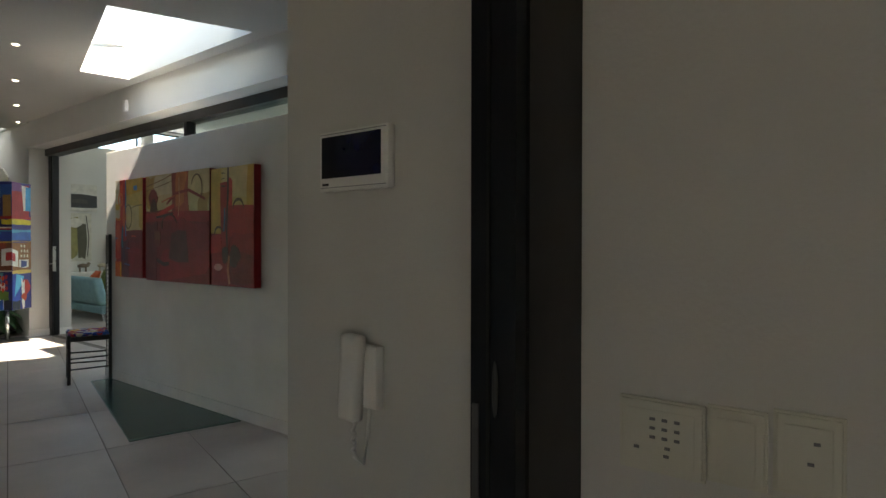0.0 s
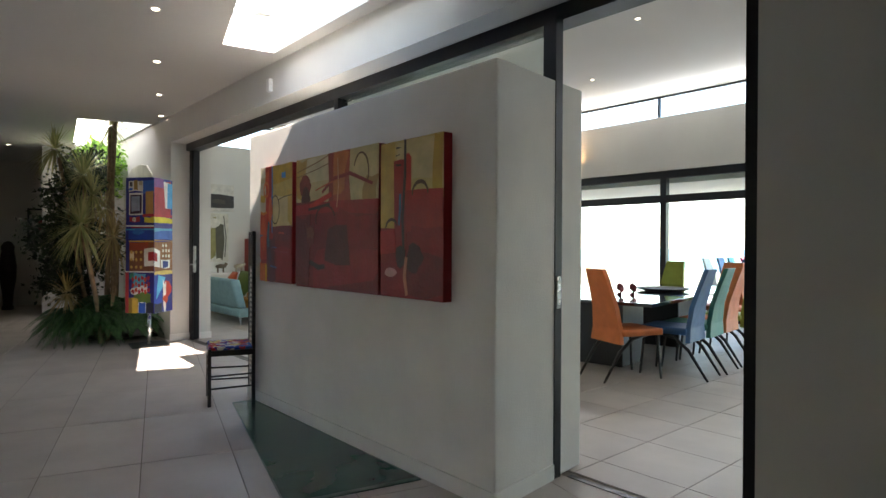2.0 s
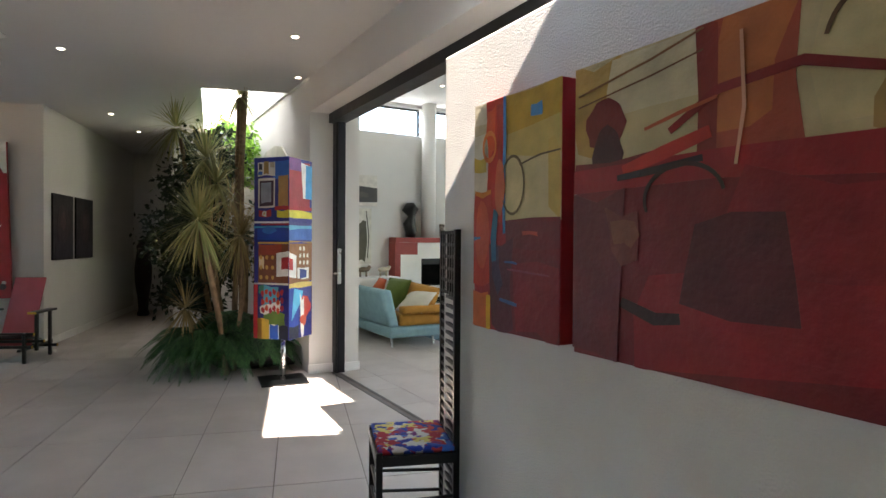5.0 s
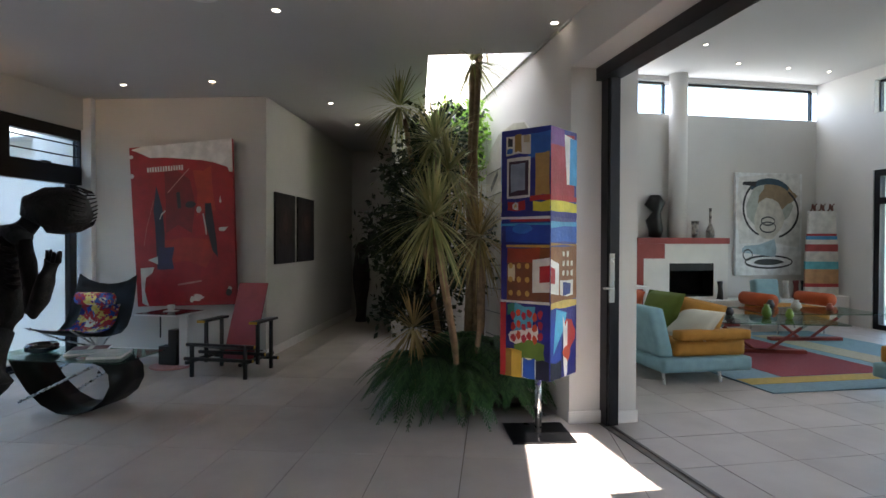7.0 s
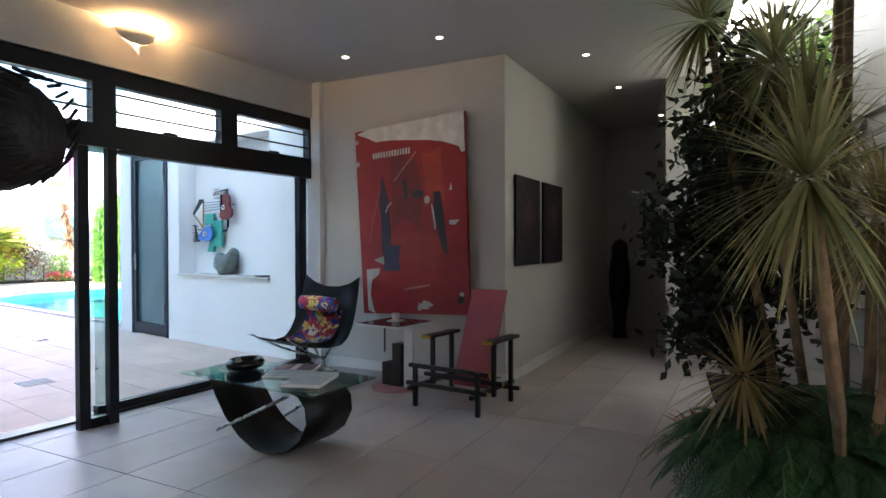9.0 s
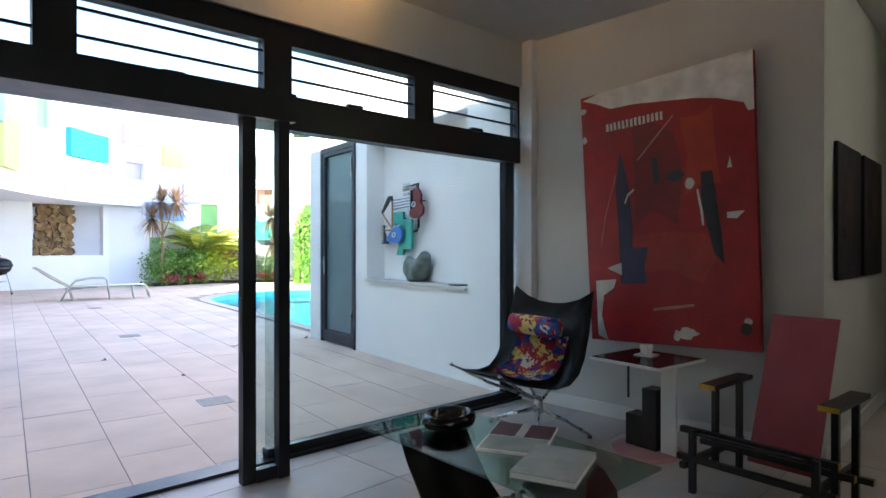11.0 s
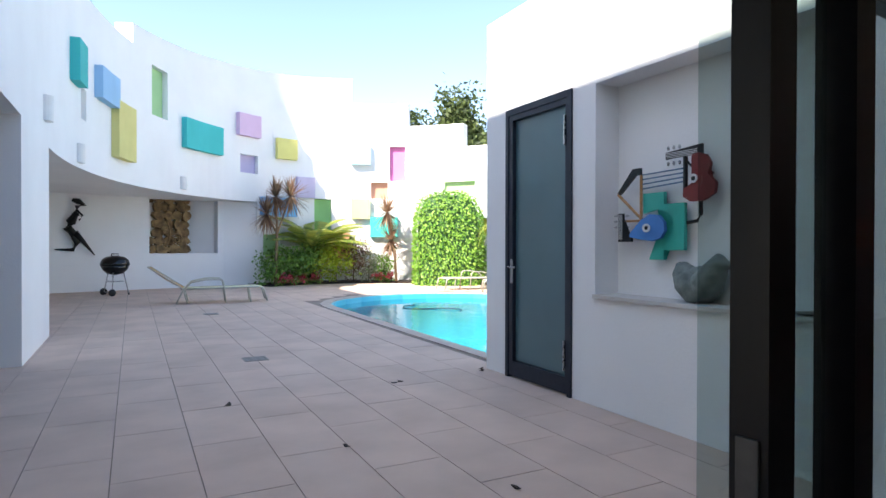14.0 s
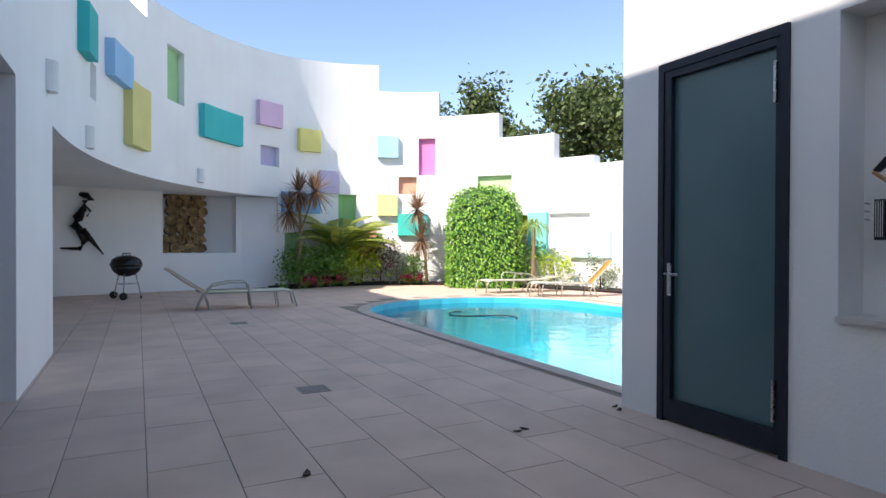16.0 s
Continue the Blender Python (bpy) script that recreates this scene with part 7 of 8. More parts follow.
def bush(deg, inset, r, h, n, material, size, label):
    h *= 1.3
    r *= 1.15
    b = thing("bush", bed(deg, inset), label, "bush")
    V, F = leaves([(0, 0, h * 0.5, r, r, h * 0.5), (r * 0.4, 0.1, h * 0.62, r * 0.6, r * 0.6, h * 0.4)], n, size, R, 0.45)
    raw("foliage", V, F, material, b)
    part("stem", tube(bmesh.new(), [(0, 0, -0.02), (0.02, 0.0, h * 0.5)], 0.02, 6), BARK_D, b)
    return b


for d, ins, r, h, n, m_, sz, lb in ((-72, 0.8, 0.55, 0.95, 900, BUSH, 0.12, "low dark green leafy bush in the bed"), (-77, 0.9, 0.6, 0.9, 900, BUSH, 0.12, "low green leafy bush in the bed"), (-82, 0.85, 0.5, 1.0, 800, BUSH, 0.12, "green leafy bush under the palm"),
                                 (-88, 0.8, 0.55, 1.1, 900, BUSH_Y, 0.12, "yellow-green leafy bush in the bed"), (-93, 0.8, 0.6, 1.25, 1000, BUSH_Y, 0.12, "bright yellow-green bush in the bed"), (-99, 0.7, 0.55, 1.1, 800, BUSH_B, 0.09, "bronze-purple bush in the bed"),
                                 (-104, 0.7, 0.5, 0.85, 700, GREY, 0.09, "grey-green flowering bush in the bed"), (-109, 0.8, 0.45, 0.8, 600, BUSH, 0.09, "small green bush with red flowers"), (-135, 0.7, 0.5, 1.35, 800, BUSH, 0.1, "light green feathery bush beside the hedge"),
                                 (-139, 0.7, 0.55, 1.1, 800, BUSH, 0.09, "green shrub behind the loungers"), (-144, 0.7, 0.5, 0.9, 700, BUSH_Y, 0.09, "low green shrub behind the loungers"), (-153, 0.6, 0.45, 0.8, 500, GREY, 0.1, "spiky grey-green shrub at the bed's end")):
    bush(d, ins, r, h, n, m_, sz, lb)
for d, ins in ((-71, 1.15), (-80, 1.1), (-84, 1.15), (-107, 1.0), (-110, 0.9), (-75, 1.15)):
    f_ = thing("flower_clump", bed(d, ins), "small clump of pink-red flowers at the bed's edge", "flowers", "flower clumps")
    V, F = leaves([(0, 0, 0.18, 0.22, 0.22, 0.14)], 130, 0.07, R, 0.3, 1.2)
    raw("blooms", V, F, FLOWER, f_)
    V, F = leaves([(0, 0, 0.1, 0.22, 0.22, 0.12)], 120, 0.07, R, 0.3)
    raw("foliage", V, F, BUSH, f_)

# clipped hedge block
hp_ = MC @ Vector((*ell(-124.5, -1.35), 0.0)) + Vector((-0.36, 0.45, 0))
hd_ = thing("clipped_hedge", pose(hp_.x, hp_.y, 0, 0, 0, 128.5 + 0), "bright green clipped hedge block with rounded shoulders", "hedge")
core = bmesh.new()
bmesh.ops.create_cube(core, size=1.0)
bmesh.ops.subdivide_edges(core, edges=core.edges[:], cuts=5, use_grid_fill=True)
hw, hdp, hh = 1.06, 0.75, 3.0
for v in core.verts:
    q = v.co * 2
    k = (abs(q.x) ** 3.6 + abs(q.y) ** 3.6 + abs(max(q.z, 0)) ** 3.6) ** (1 / 3.6) or 1
    s_ = max(abs(q.x), abs(q.y), abs(max(q.z, 0))) / k if k else 1
    v.co = Vector((q.x * s_ * hw, q.y * s_ * hdp, (q.z * (s_ if q.z > 0 else 1) * 0.5 + 0.5) * hh))
core.normal_update()
smp = [(f.calc_center_median(), f.normal.copy(), f.calc_area(), [v.co.copy() for v in f.verts]) for f in core.faces]
V, F = [], []
tot = sum(s[2] for s in smp)
for c, nrm, ar, vs in smp:
    if nrm.z < -0.5:
        continue
    for _ in range(int(9000 * ar / tot)):
        u_, v_ = R.random(), R.random()
        p = vs[0].lerp(vs[1], u_).lerp(vs[3].lerp(vs[2], u_), v_) + nrm * R.uniform(-0.04, 0.1)
        d = (nrm * 0.6 + Vector((R.gauss(0, 0.5), R.gauss(0, 0.5), -0.7 + R.gauss(0, 0.3)))).normalized()
        s_ = d.cross(nrm + Vector((R.gauss(0, 0.3), R.gauss(0, 0.3), 0))).normalized()
        z = R.uniform(0.07, 0.14)
        k = len(V)
        V += [tuple(p), tuple(p + d * z * 0.5 + s_ * z * 0.25), tuple(p + d * z), tuple(p + d * z * 0.5 - s_ * z * 0.25)]
        F.append((k, k + 1, k + 2, k + 3))
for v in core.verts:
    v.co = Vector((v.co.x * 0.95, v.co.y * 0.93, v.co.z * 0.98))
# shrunken solid core, dark green in place of the shade deep inside
part("core", core, FERN_AND_CORE, hd_, "dark solid core that paints the shade between the hedge leaves")
raw("foliage", V, F, HEDGE, hd_)

# ponytail palm
pt = thing("ponytail_palm", bed(-140.5, 1.0), "slim ponytail palm with a drooping leaf head", "palm")
part("trunk", tube(bmesh.new(), [(0, 0, 0), (0.02, 0, 0.7), (0, 0.02, 1.75)], [0.12, 0.06, 0.04], 8), BARK, pt)
V, F = swords((0, 0.02, 1.8), 130, 0.8, 0.012, R, 0.2, 1.3, 1.3)
raw("leaf_head", V, F, PALM, pt)

# trees beyond the stepped wall
def tree(x, y, h, r, label):
    t = thing("tree", pose(x, y, 0), label, "tree")
    tr = part("trunk", tube(bmesh.new(), [(0, 0, -0.2), (0.1, 0.05, h * 0.25), (0, 0.1, h * 0.5), (0.1, 0, h * 0.75)], [0.35, 0.28, 0.2, 0.08], 10), BARK_D, t, smooth=True)
    blobs = []
    for i in range(11):
        a = i * 2.4
        q = R.uniform(0.35, 0.85)
        p = Vector((math.cos(a) * r * q, math.sin(a) * r * q, h * R.uniform(0.5, 0.88)))
        part("limb", tube(bmesh.new(), [(0.05, 0.05, h * 0.35), tuple(p * 0.6 + Vector((0, 0, h * 0.18))), tuple(p)], [0.1, 0.06, 0.02], 6), BARK_D, t)
        blobs.append((p.x, p.y, p.z, r * R.uniform(0.28, 0.45), r * R.uniform(0.28, 0.45), h * R.uniform(0.1, 0.17)))
    V, F = leaves(blobs, 15000, 0.26, R, 0.3, 1.8, 14, 0.5)
    raw("crown", V, F, TREE, t)
    return t


for px, py, h, r in ((-33.5, -22.0, 8.5, 3.2), (-36.0, -18.3, 9.2, 4.2), (-36.5, -13.5, 9.2, 4.0)):
    tree(px, py, h, r, "broad olive-green tree beyond the courtyard wall")



# ---- statue in the hall: one plain mesh ----
def yz(px, py, dx=0.0):
    """A point of the figure on its upright plane; dx: metres towards the hall."""
    k = 0.0016 * (1.72 - dx) / 1.72
    return (-7.9 + dx, 1.10 + (px - 770) * k, 1.33 + (441 - py) * k)


bm = bmesh.new()
# long bowed head, thicker towards the crown
tube(bm, [yz(112, 372, 0.02), yz(125, 352, 0.02), yz(152, 352, 0.02), yz(186, 352, 0.02), yz(216, 348, 0.02), yz(236, 343, 0.02)], [0.03, 0.06, 0.082, 0.088, 0.078, 0.05], 18)
# neck, shoulders, ribbed trunk, hips
tube(bm, [yz(84, 410, 0.02), yz(104, 388, 0.02), yz(124, 366, 0.02)], [0.044, 0.030, 0.028], 12)
tube(bm, [yz(30, 418, -0.06), yz(52, 406, -0.02), yz(80, 404, 0.04), yz(98, 420, 0.09)], [0.022, 0.036, 0.036, 0.026], 12)
tube(bm, [yz(62, 408, 0.02), yz(60, 440, 0.02), yz(66, 490, 0.02), yz(76, 540, 0.02), yz(66, 590, 0.02), yz(50, 636, 0.02)], [0.042, 0.062, 0.060, 0.050, 0.046, 0.042], 16)
for k in range(6):
    tube(bm, [yz(34 + 3 * k, 432 + 17 * k, 0.055), yz(62 + 2 * k, 440 + 17 * k, 0.083), yz(92 + 2 * k, 432 + 17 * k, 0.055)], [0.007, 0.01, 0.007], 6)
# folded arms and raised hand
tube(bm, [yz(96, 424, 0.08), yz(102, 470, 0.1), yz(104, 540, 0.11), yz(104, 588, 0.11)], [0.028, 0.027, 0.024, 0.024], 12)
tube(bm, [yz(104, 590, 0.11), yz(122, 555, 0.12), yz(138, 510, 0.13), yz(150, 470, 0.13)], [0.025, 0.032, 0.030, 0.024], 12)
tube(bm, [yz(28, 424, -0.06), yz(34, 490, -0.07), yz(70, 580, -0.06)], [0.024, 0.024, 0.022], 10)
for k in range(4):
    tube(bm, [yz(142 + 6 * k, 470, 0.12 + 0.01 * k), yz(143 + 7 * k, 447 - 3 * (k % 2), 0.125 + 0.01 * k)], [0.010, 0.006], 6)
# bent thigh to the knee, shin, standing leg
tube(bm, [yz(52, 630, 0.03), yz(34, 680, 0.06), yz(32, 725, 0.08), yz(46, 750, 0.1)], [0.044, 0.040, 0.034, 0.031], 14)
tube(bm, [yz(44, 752, 0.1), yz(18, 780, 0.02), yz(4, 830, -0.04), yz(14, 880, -0.06)], [0.026, 0.030, 0.030, 0.026], 12)
tube(bm, [yz(46, 640, 0.0), yz(20, 800, -0.03), yz(10, 1000), yz(6, 1180), yz(8, 1262)], [0.040, 0.038, 0.034, 0.030, 0.040], 14)
for v in bm.verts:
    w = v.co.copy()
    v.co.x += noise.noise(w * 9) * 0.012 + noise.noise(w * 35) * 0.006
    v.co.y += noise.noise(w * 11 + Vector((5, 0, 0))) * 0.012 + noise.noise(w * 33 + Vector((0, 3, 0))) * 0.006
    v.co.z += noise.noise(w * 10 + Vector((0, 7, 0))) * 0.012
# wire mesh edge of the hollow crown
for k in range(26):
    a = 2 * math.pi * k / 26
    p = Vector(yz(236, 345, 0.02)) + Vector((0.055 * math.cos(a), 0.012, 0.062 * math.sin(a)))
    q = Vector(yz(214, 348, 0.02)) + Vector((0.083 * math.cos(a + 0.2), 0.0, 0.083 * math.sin(a + 0.2)))
    tube(bm, [p, q], 0.003, 4)
box(bm, (-8.1, -0.32, 0.0), (-7.7, 0.08, 0.03))
st = part("statue", bm, mat("rusted_dark_iron", "1A1412", 0.7, metal=0.4, var=0.35, scale=25, bump=0.6, bump_scale=60), smooth=True)
tagged(st, "dark rusted metal statue of a leaning figure with bowed head", "statue")

# ---- living room ----
WHITE = mat("white_masonry", "DAD7D0", 0.8, var=0.04, scale=3)
REDP = mat("brick_red_paint", "92372F", 0.6, var=0.08)
fpl = thing("fireplace", pose(-14.6, 6.85, 0), "white fireplace with stepped brick-red mantel and black firebox", "fireplace")
for a, b in (((0, -0.73, 0), (0.3, -0.27, 1.1)), ((0, 0.54, 0), (0.3, 0.80, 1.34)), ((0, -0.27, 0), (0.3, 0.54, 0.47)), ((0, -0.27, 1.02), (0.3, 0.54, 1.34)), ((0, -0.36, 1.1), (0.299, -0.27, 1.34))):
    part("masonry", boxm(a, b), WHITE, fpl)
part("mantel", boxm((0, -0.85, 1.341), (0.33, 0.81, 1.44), I4, 0.005), REDP, fpl, "brick-red mantel slab")
part("mantel_step", boxm((0, -0.85, 1.101), (0.31, -0.36, 1.34)), REDP, fpl, "brick-red step")
part("side_band", boxm((0, -0.85, 0), (0.305, -0.731, 1.1)), REDP, fpl, "brick-red band")
SOOT = mat("soot", "0B0A09", 0.95, var=0.3, scale=8, spec=0.1)
part("firebox", boxm((0.01, -0.266, 0.474), (0.03, 0.536, 1.016)), SOOT, fpl, "sooty black firebox")
for a, b in (((0.03, -0.268, 0.474), (0.294, -0.26, 0.9)), ((0.03, 0.53, 0.474), (0.294, 0.538, 0.9)), ((0.03, -0.26, 0.472), (0.294, 0.53, 0.48))):
    part("firebox_lining", boxm(a, b), SOOT, fpl)
part("hood", boxm((0.05, -0.27, 0.9), (0.29, 0.54, 1.02)), mat("dark_hood", "1C1B1A", 0.6, metal=0.3), fpl)
part("hearth", boxm((0.3, 0.5, 0), (0.55, 0.85, 0.12), I4, 0.004), REDP, fpl)
part("flue", tube(bmesh.new(), [(0.14, -0.03, 1.44), (0.14, -0.03, 2.5), (0.14, -0.03, LIV_CEIL)], 0.145, 24), PLASTER, fpl, "round white flue column", True)
bm = bmesh.new()
tube(bm, [(0, 0, 0), (0, 0.02, 0.12), (0, -0.02, 0.28), (0, 0.03, 0.42), (0, 0.0, 0.56), (0, 0.0, 0.7)], [0.1, 0.12, 0.13, 0.07, 0.17, 0.08], 16)
o = part("bust_sculpture", bm, mat("black_bronze", "141515", 0.35, metal=0.4), smooth=True)
o.matrix_world = pose(-14.45, 6.4, 1.44)
tagged(o, "black rounded abstract bronze on the mantel", "sculpture")
for y, pr, lb in ((7.12, [(0.05, 0), (0.06, 0.1), (0.055, 0.2), (0.07, 0.28), (0.06, 0.28), (0.045, 0.2)], "dark grey banded vase on the mantel"), (7.4, [(0.06, 0), (0.075, 0.1), (0.05, 0.17), (0.022, 0.24), (0.02, 0.48), (0.028, 0.5)], "dark long-necked bottle vase on the mantel")):
    o = part("vase", lathe(bmesh.new(), pr, 20), mat("dark_ceramic", "3A3432", 0.3, var=0.4, scale=14, col2="B5AFA6"), smooth=True)
    o.matrix_world = pose(-14.42, y, 1.44)
    tagged(o, lb, "vase")
canvas("painting", pose(-14.54, 9.27, 0.80, 0, 0, 90) @ pose(-1.3, 0, 0), 1.3, 1.77, 0.05, "E4E7E6", [
    ("D9D9D4", rect(0.03, 0.3, 0.97, 0.98, 0.03)), ("A9AFA6", blob(0.5, 0.68, 0.34, 0.22)), ("8E7A5C", blob(0.62, 0.78, 0.26, 0.13, wob=0.3)), ("C4C0B2", blob(0.5, 0.56, 0.22, 0.2)), ("1E2024", stroke(ring(0.47, 0.66, 0.36, 0.28, 100, 250), 0.014)), ("1E2024", stroke(ring(0.5, 0.62, 0.44, 0.26, -70, 50), 0.014)), ("2A4A5C", stroke(ring(0.5, 0.8, 0.3, 0.12, 20, 160), 0.03)),
    ("23262A", rect(0.1, 0.87, 0.3, 0.92, 0.01)), ("23262A", stroke(ring(0.5, 0.13, 0.36, 0.06), 0.01)), ("3A3E3E", blob(0.5, 0.13, 0.22, 0.03)), ("9FB6C0", rect(0.1, 0.2, 0.6, 0.32, 0.04)), ("2E3234", stroke(ring(0.1 + 0.08, 0.2, 0.07, 0.05), 0.008)), ("34373A", stroke(ring(0.48, 0.47, 0.12, 0.05), 0.008)), ("34373A", stroke(ring(0.48, 0.53, 0.1, 0.04), 0.008))],
    "large pale canvas with grey head-like loops in black line")
canvas("painting", pose(-14.54, 5.72, 2.05, 0, 0, 90) @ pose(-0.65, 0, 0), 0.65, 0.6, 0.03, "CFCBC0", [("1C1A18", rect(0.0, 0.12, 1.0, 0.6, 0.05)), ("3A342C", rect(0.2, 0.3, 0.7, 0.42, 0.04))], "small painting with a black band over cream")
canvas("painting", pose(-14.54, 5.6, 0.92, 0, 0, 90) @ pose(-0.55, 0, 0), 0.55, 1.08, 0.03, "CDC9BA", [("8A8248", rect(0.1, 0.1, 0.5, 0.9, 0.05)), ("4A4632", rect(0.5, 0.05, 0.8, 0.75, 0.04)), ("D6D2C6", blob(0.4, 0.8, 0.25, 0.1)), ("2A2820", stroke([(0.85, 0.1), (0.9, 0.5), (0.8, 0.95)], 0.02))], "tall pale abstract painting in olive and cream")

# stacked board sculpture on a white plinth
bs = thing("board_sculpture", pose(-14.12, 9.28, 0, 0, 0, 75), "upright painted board with stacked colourful bands on a white plinth", "sculpture")
part("plinth", boxm((-0.35, -0.2, 0), (0.35, 0.2, 0.48), I4, 0.01), WHITE, bs)
for i, (h0, h1, c) in enumerate(((0.48, 0.62, "D6D0C4"), (0.62, 0.68, "A8282A"), (0.68, 0.92, "B98A5A"), (0.92, 1.05, "57A8B4"), (1.05, 1.22, "CFC6B8"), (1.22, 1.34, "A63A34"), (1.34, 1.42, "D8D2C6"), (1.42, 1.48, "3E8FC0"), (1.48, 1.52, "A8282A"), (1.52, 1.9, "D9D6CE"))):
    wd = 0.27 - 0.05 * (i / 9) ** 2
    part("band", boxm((-wd, -0.03, h0), (wd, 0.03, h1), I4, 0.004), oil(c), bs)
for i in range(6):
    part("figure", tube(bmesh.new(), [(-0.18 + 0.07 * i, 0, 1.9), (-0.17 + 0.07 * i + 0.03 * (-1) ** i, 0, 1.97), (-0.15 + 0.07 * i, 0, 2.02)], [0.02, 0.025, 0.012], 6), oil("6A3A2C"), bs)

SKYB = mat("pale_blue_upholstery", "7E9FA4", 0.85, var=0.06, scale=12, bump=0.15, bump_scale=200)
OCHU = mat("ochre_upholstery", "B07A2C", 0.85, var=0.08, scale=12, bump=0.15, bump_scale=200)
CREAM = mat("cream_cloth", "C9C2B0", 0.9, var=0.05)


def soft(bm, a, b, m=I4, r=0.05):
    return box(bm, a, b, m, r)


def sofa(m, length, label):
    """A sofa along local x; the back on the -y side, the near end at x = 0."""
    s = thing("sofa", m, label, "sofa")
    part("base", soft(bmesh.new(), (-length, 0, 0.12), (0.06, 0.95, 0.26), I4, 0.04), SKYB, s, "pale blue base", True)
    bm = bmesh.new()
    soft(bm, (-length, 0.0, 0.26), (0.0, 0.16, 0.74), Matrix(((1, 0, 0, 0), (0, 1, -0.25, 0.06), (0, 0, 1, 0), (0, 0, 0, 1))), 0.05)
    part("backrest", bm, SKYB, s, "pale blue leaning back", True)
    part("seat_cushion", soft(bmesh.new(), (-length + 0.05, 0.16, 0.26), (0.0, 0.92, 0.42), I4, 0.05), OCHU, s, "ochre seat cushion", True)
    part("end_cushion", soft(bmesh.new(), (-0.1, 0.18, 0.42), (0.06, 0.94, 0.52), I4, 0.04), OCHU, s, "ochre rolled end", True)
    for x in (-0.05, -length + 0.15):
        for y in (0.06, 0.66):
            part("leg", tube(bmesh.new(), [(x, y, 0.13), (x + 0.03, y, 0.0)], [0.02, 0.014], 8), STEEL, s)
    return s


sofa(pose(-10.62, 4.22, 0), 2.2, "pale blue sofa with ochre seat on short steel legs")
sofa(pose(-9.2, 8.3, 0, 0, 0, 90), 2.2, "pale blue and ochre sofa across the rug")


def pillow(m, w, h, material, label):
    bm = bmesh.new()
    bmesh.ops.create_grid(bm, x_segments=8, y_segments=8, size=0.5)
    for v in bm.verts:
        u, q = v.co.x * 2, v.co.y * 2
        v.co = Vector((v.co.x * w, v.co.y * h, 0.075 * (1 - abs(u) ** 2.5) * (1 - abs(q) ** 2.5)))
    g = bmesh.ops.duplicate(bm, geom=bm.faces[:])
    for v in [k for k in g["geom"] if isinstance(k, bmesh.types.BMVert)]:
        v.co.z = -v.co.z
    bmesh.ops.remove_doubles(bm, verts=bm.verts[:], dist=0.0005)
    bmesh.ops.recalc_face_normals(bm, faces=bm.faces[:])
    o = part("pillow", bm, material, smooth=True)
    o.matrix_world = m
    return tagged(o, label, "pillow", "sofa pillows")


pillow(pose(-11.3, 4.62, 0.62, 68, 0, 5), 0.62, 0.46, mat("green_cloth", "5C6A24", 0.9, var=0.1), "olive green pillow on the blue sofa")
pillow(pose(-11.0, 4.85, 0.58, 60, 10, 40), 0.5, 0.42, OCHU, "ochre pillow on the blue sofa")
pillow(pose(-10.85, 4.72, 0.55, 40, 0, 20), 0.5, 0.4, CREAM, "cream pillow on the blue sofa")
pillow(pose(-11.9, 4.6, 0.6, 66, 0, -10), 0.5, 0.45, mat("orange_cloth", "B5522A", 0.9, var=0.1), "orange pillow on the blue sofa")

# rug with bands, each a woven strip
rg = thing("rug", pose(-13.4, 5.06, 0.0), "pale blue rug with red and yellow bands", "rug")
part("field", boxm((0, 0, 0.001), (3.25, 3.3, 0.012), I4, 0.003), mat("blue_wool", "7C98A2", 0.95, var=0.1, scale=30, bump=0.5, bump_scale=200), rg)
part("band", boxm((0.1, 0.55, 0.012), (2.7, 1.9, 0.0145)), mat("red_wool", "8E2F38", 0.95, var=0.1, scale=30, bump=0.5, bump_scale=200), rg, "dull red band")
part("band", boxm((2.72, 0.02, 0.012), (2.95, 3.28, 0.0145)), mat("yellow_wool", "B99A4A", 0.95, var=0.1, scale=30, bump=0.5, bump_scale=200), rg, "yellow band")
part("band", boxm((0.3, 2.1, 0.012), (2.6, 2.5, 0.0145)), mat("beige_wool", "B3A58C", 0.95, var=0.1, scale=30, bump=0.5, bump_scale=200), rg, "beige band")


def cross_table(m, w, label):
    t = thing("glass_table", m, label, "coffee table", "living room glass tables")
    part("glass_top", boxm((-w, -0.45, 0.415), (w, 0.45, 0.43), I4, 0.004), TGL, t, "clear glass top")
    for sx in (-1, 1):
        part("foot", boxm((sx * 0.15 - 0.35, -0.05, 0.016), (sx * 0.15 + 0.35, 0.05, 0.06), I4, 0.006), REDP, t, "dull red wooden foot")
        part("leg", tube(bmesh.new(), [(sx * 0.08, 0, 0.05), (sx * 0.55, 0, 0.4)], 0.02, 8), REDP, t)
        part("leg_tip", tube(bmesh.new(), [(sx * 0.45, 0, 0.325), (sx * 0.58, 0, 0.415)], 0.022, 8), STEEL, t)
    return t


cross_table(pose(-11.9, 6.35, 0, 0, 0, 70), 0.8, "glass-topped coffee table on dull red crossed legs")
cross_table(pose(-12.6, 7.6, 0, 0, 0, 80), 0.8, "second glass-topped table on dull red crossed legs")
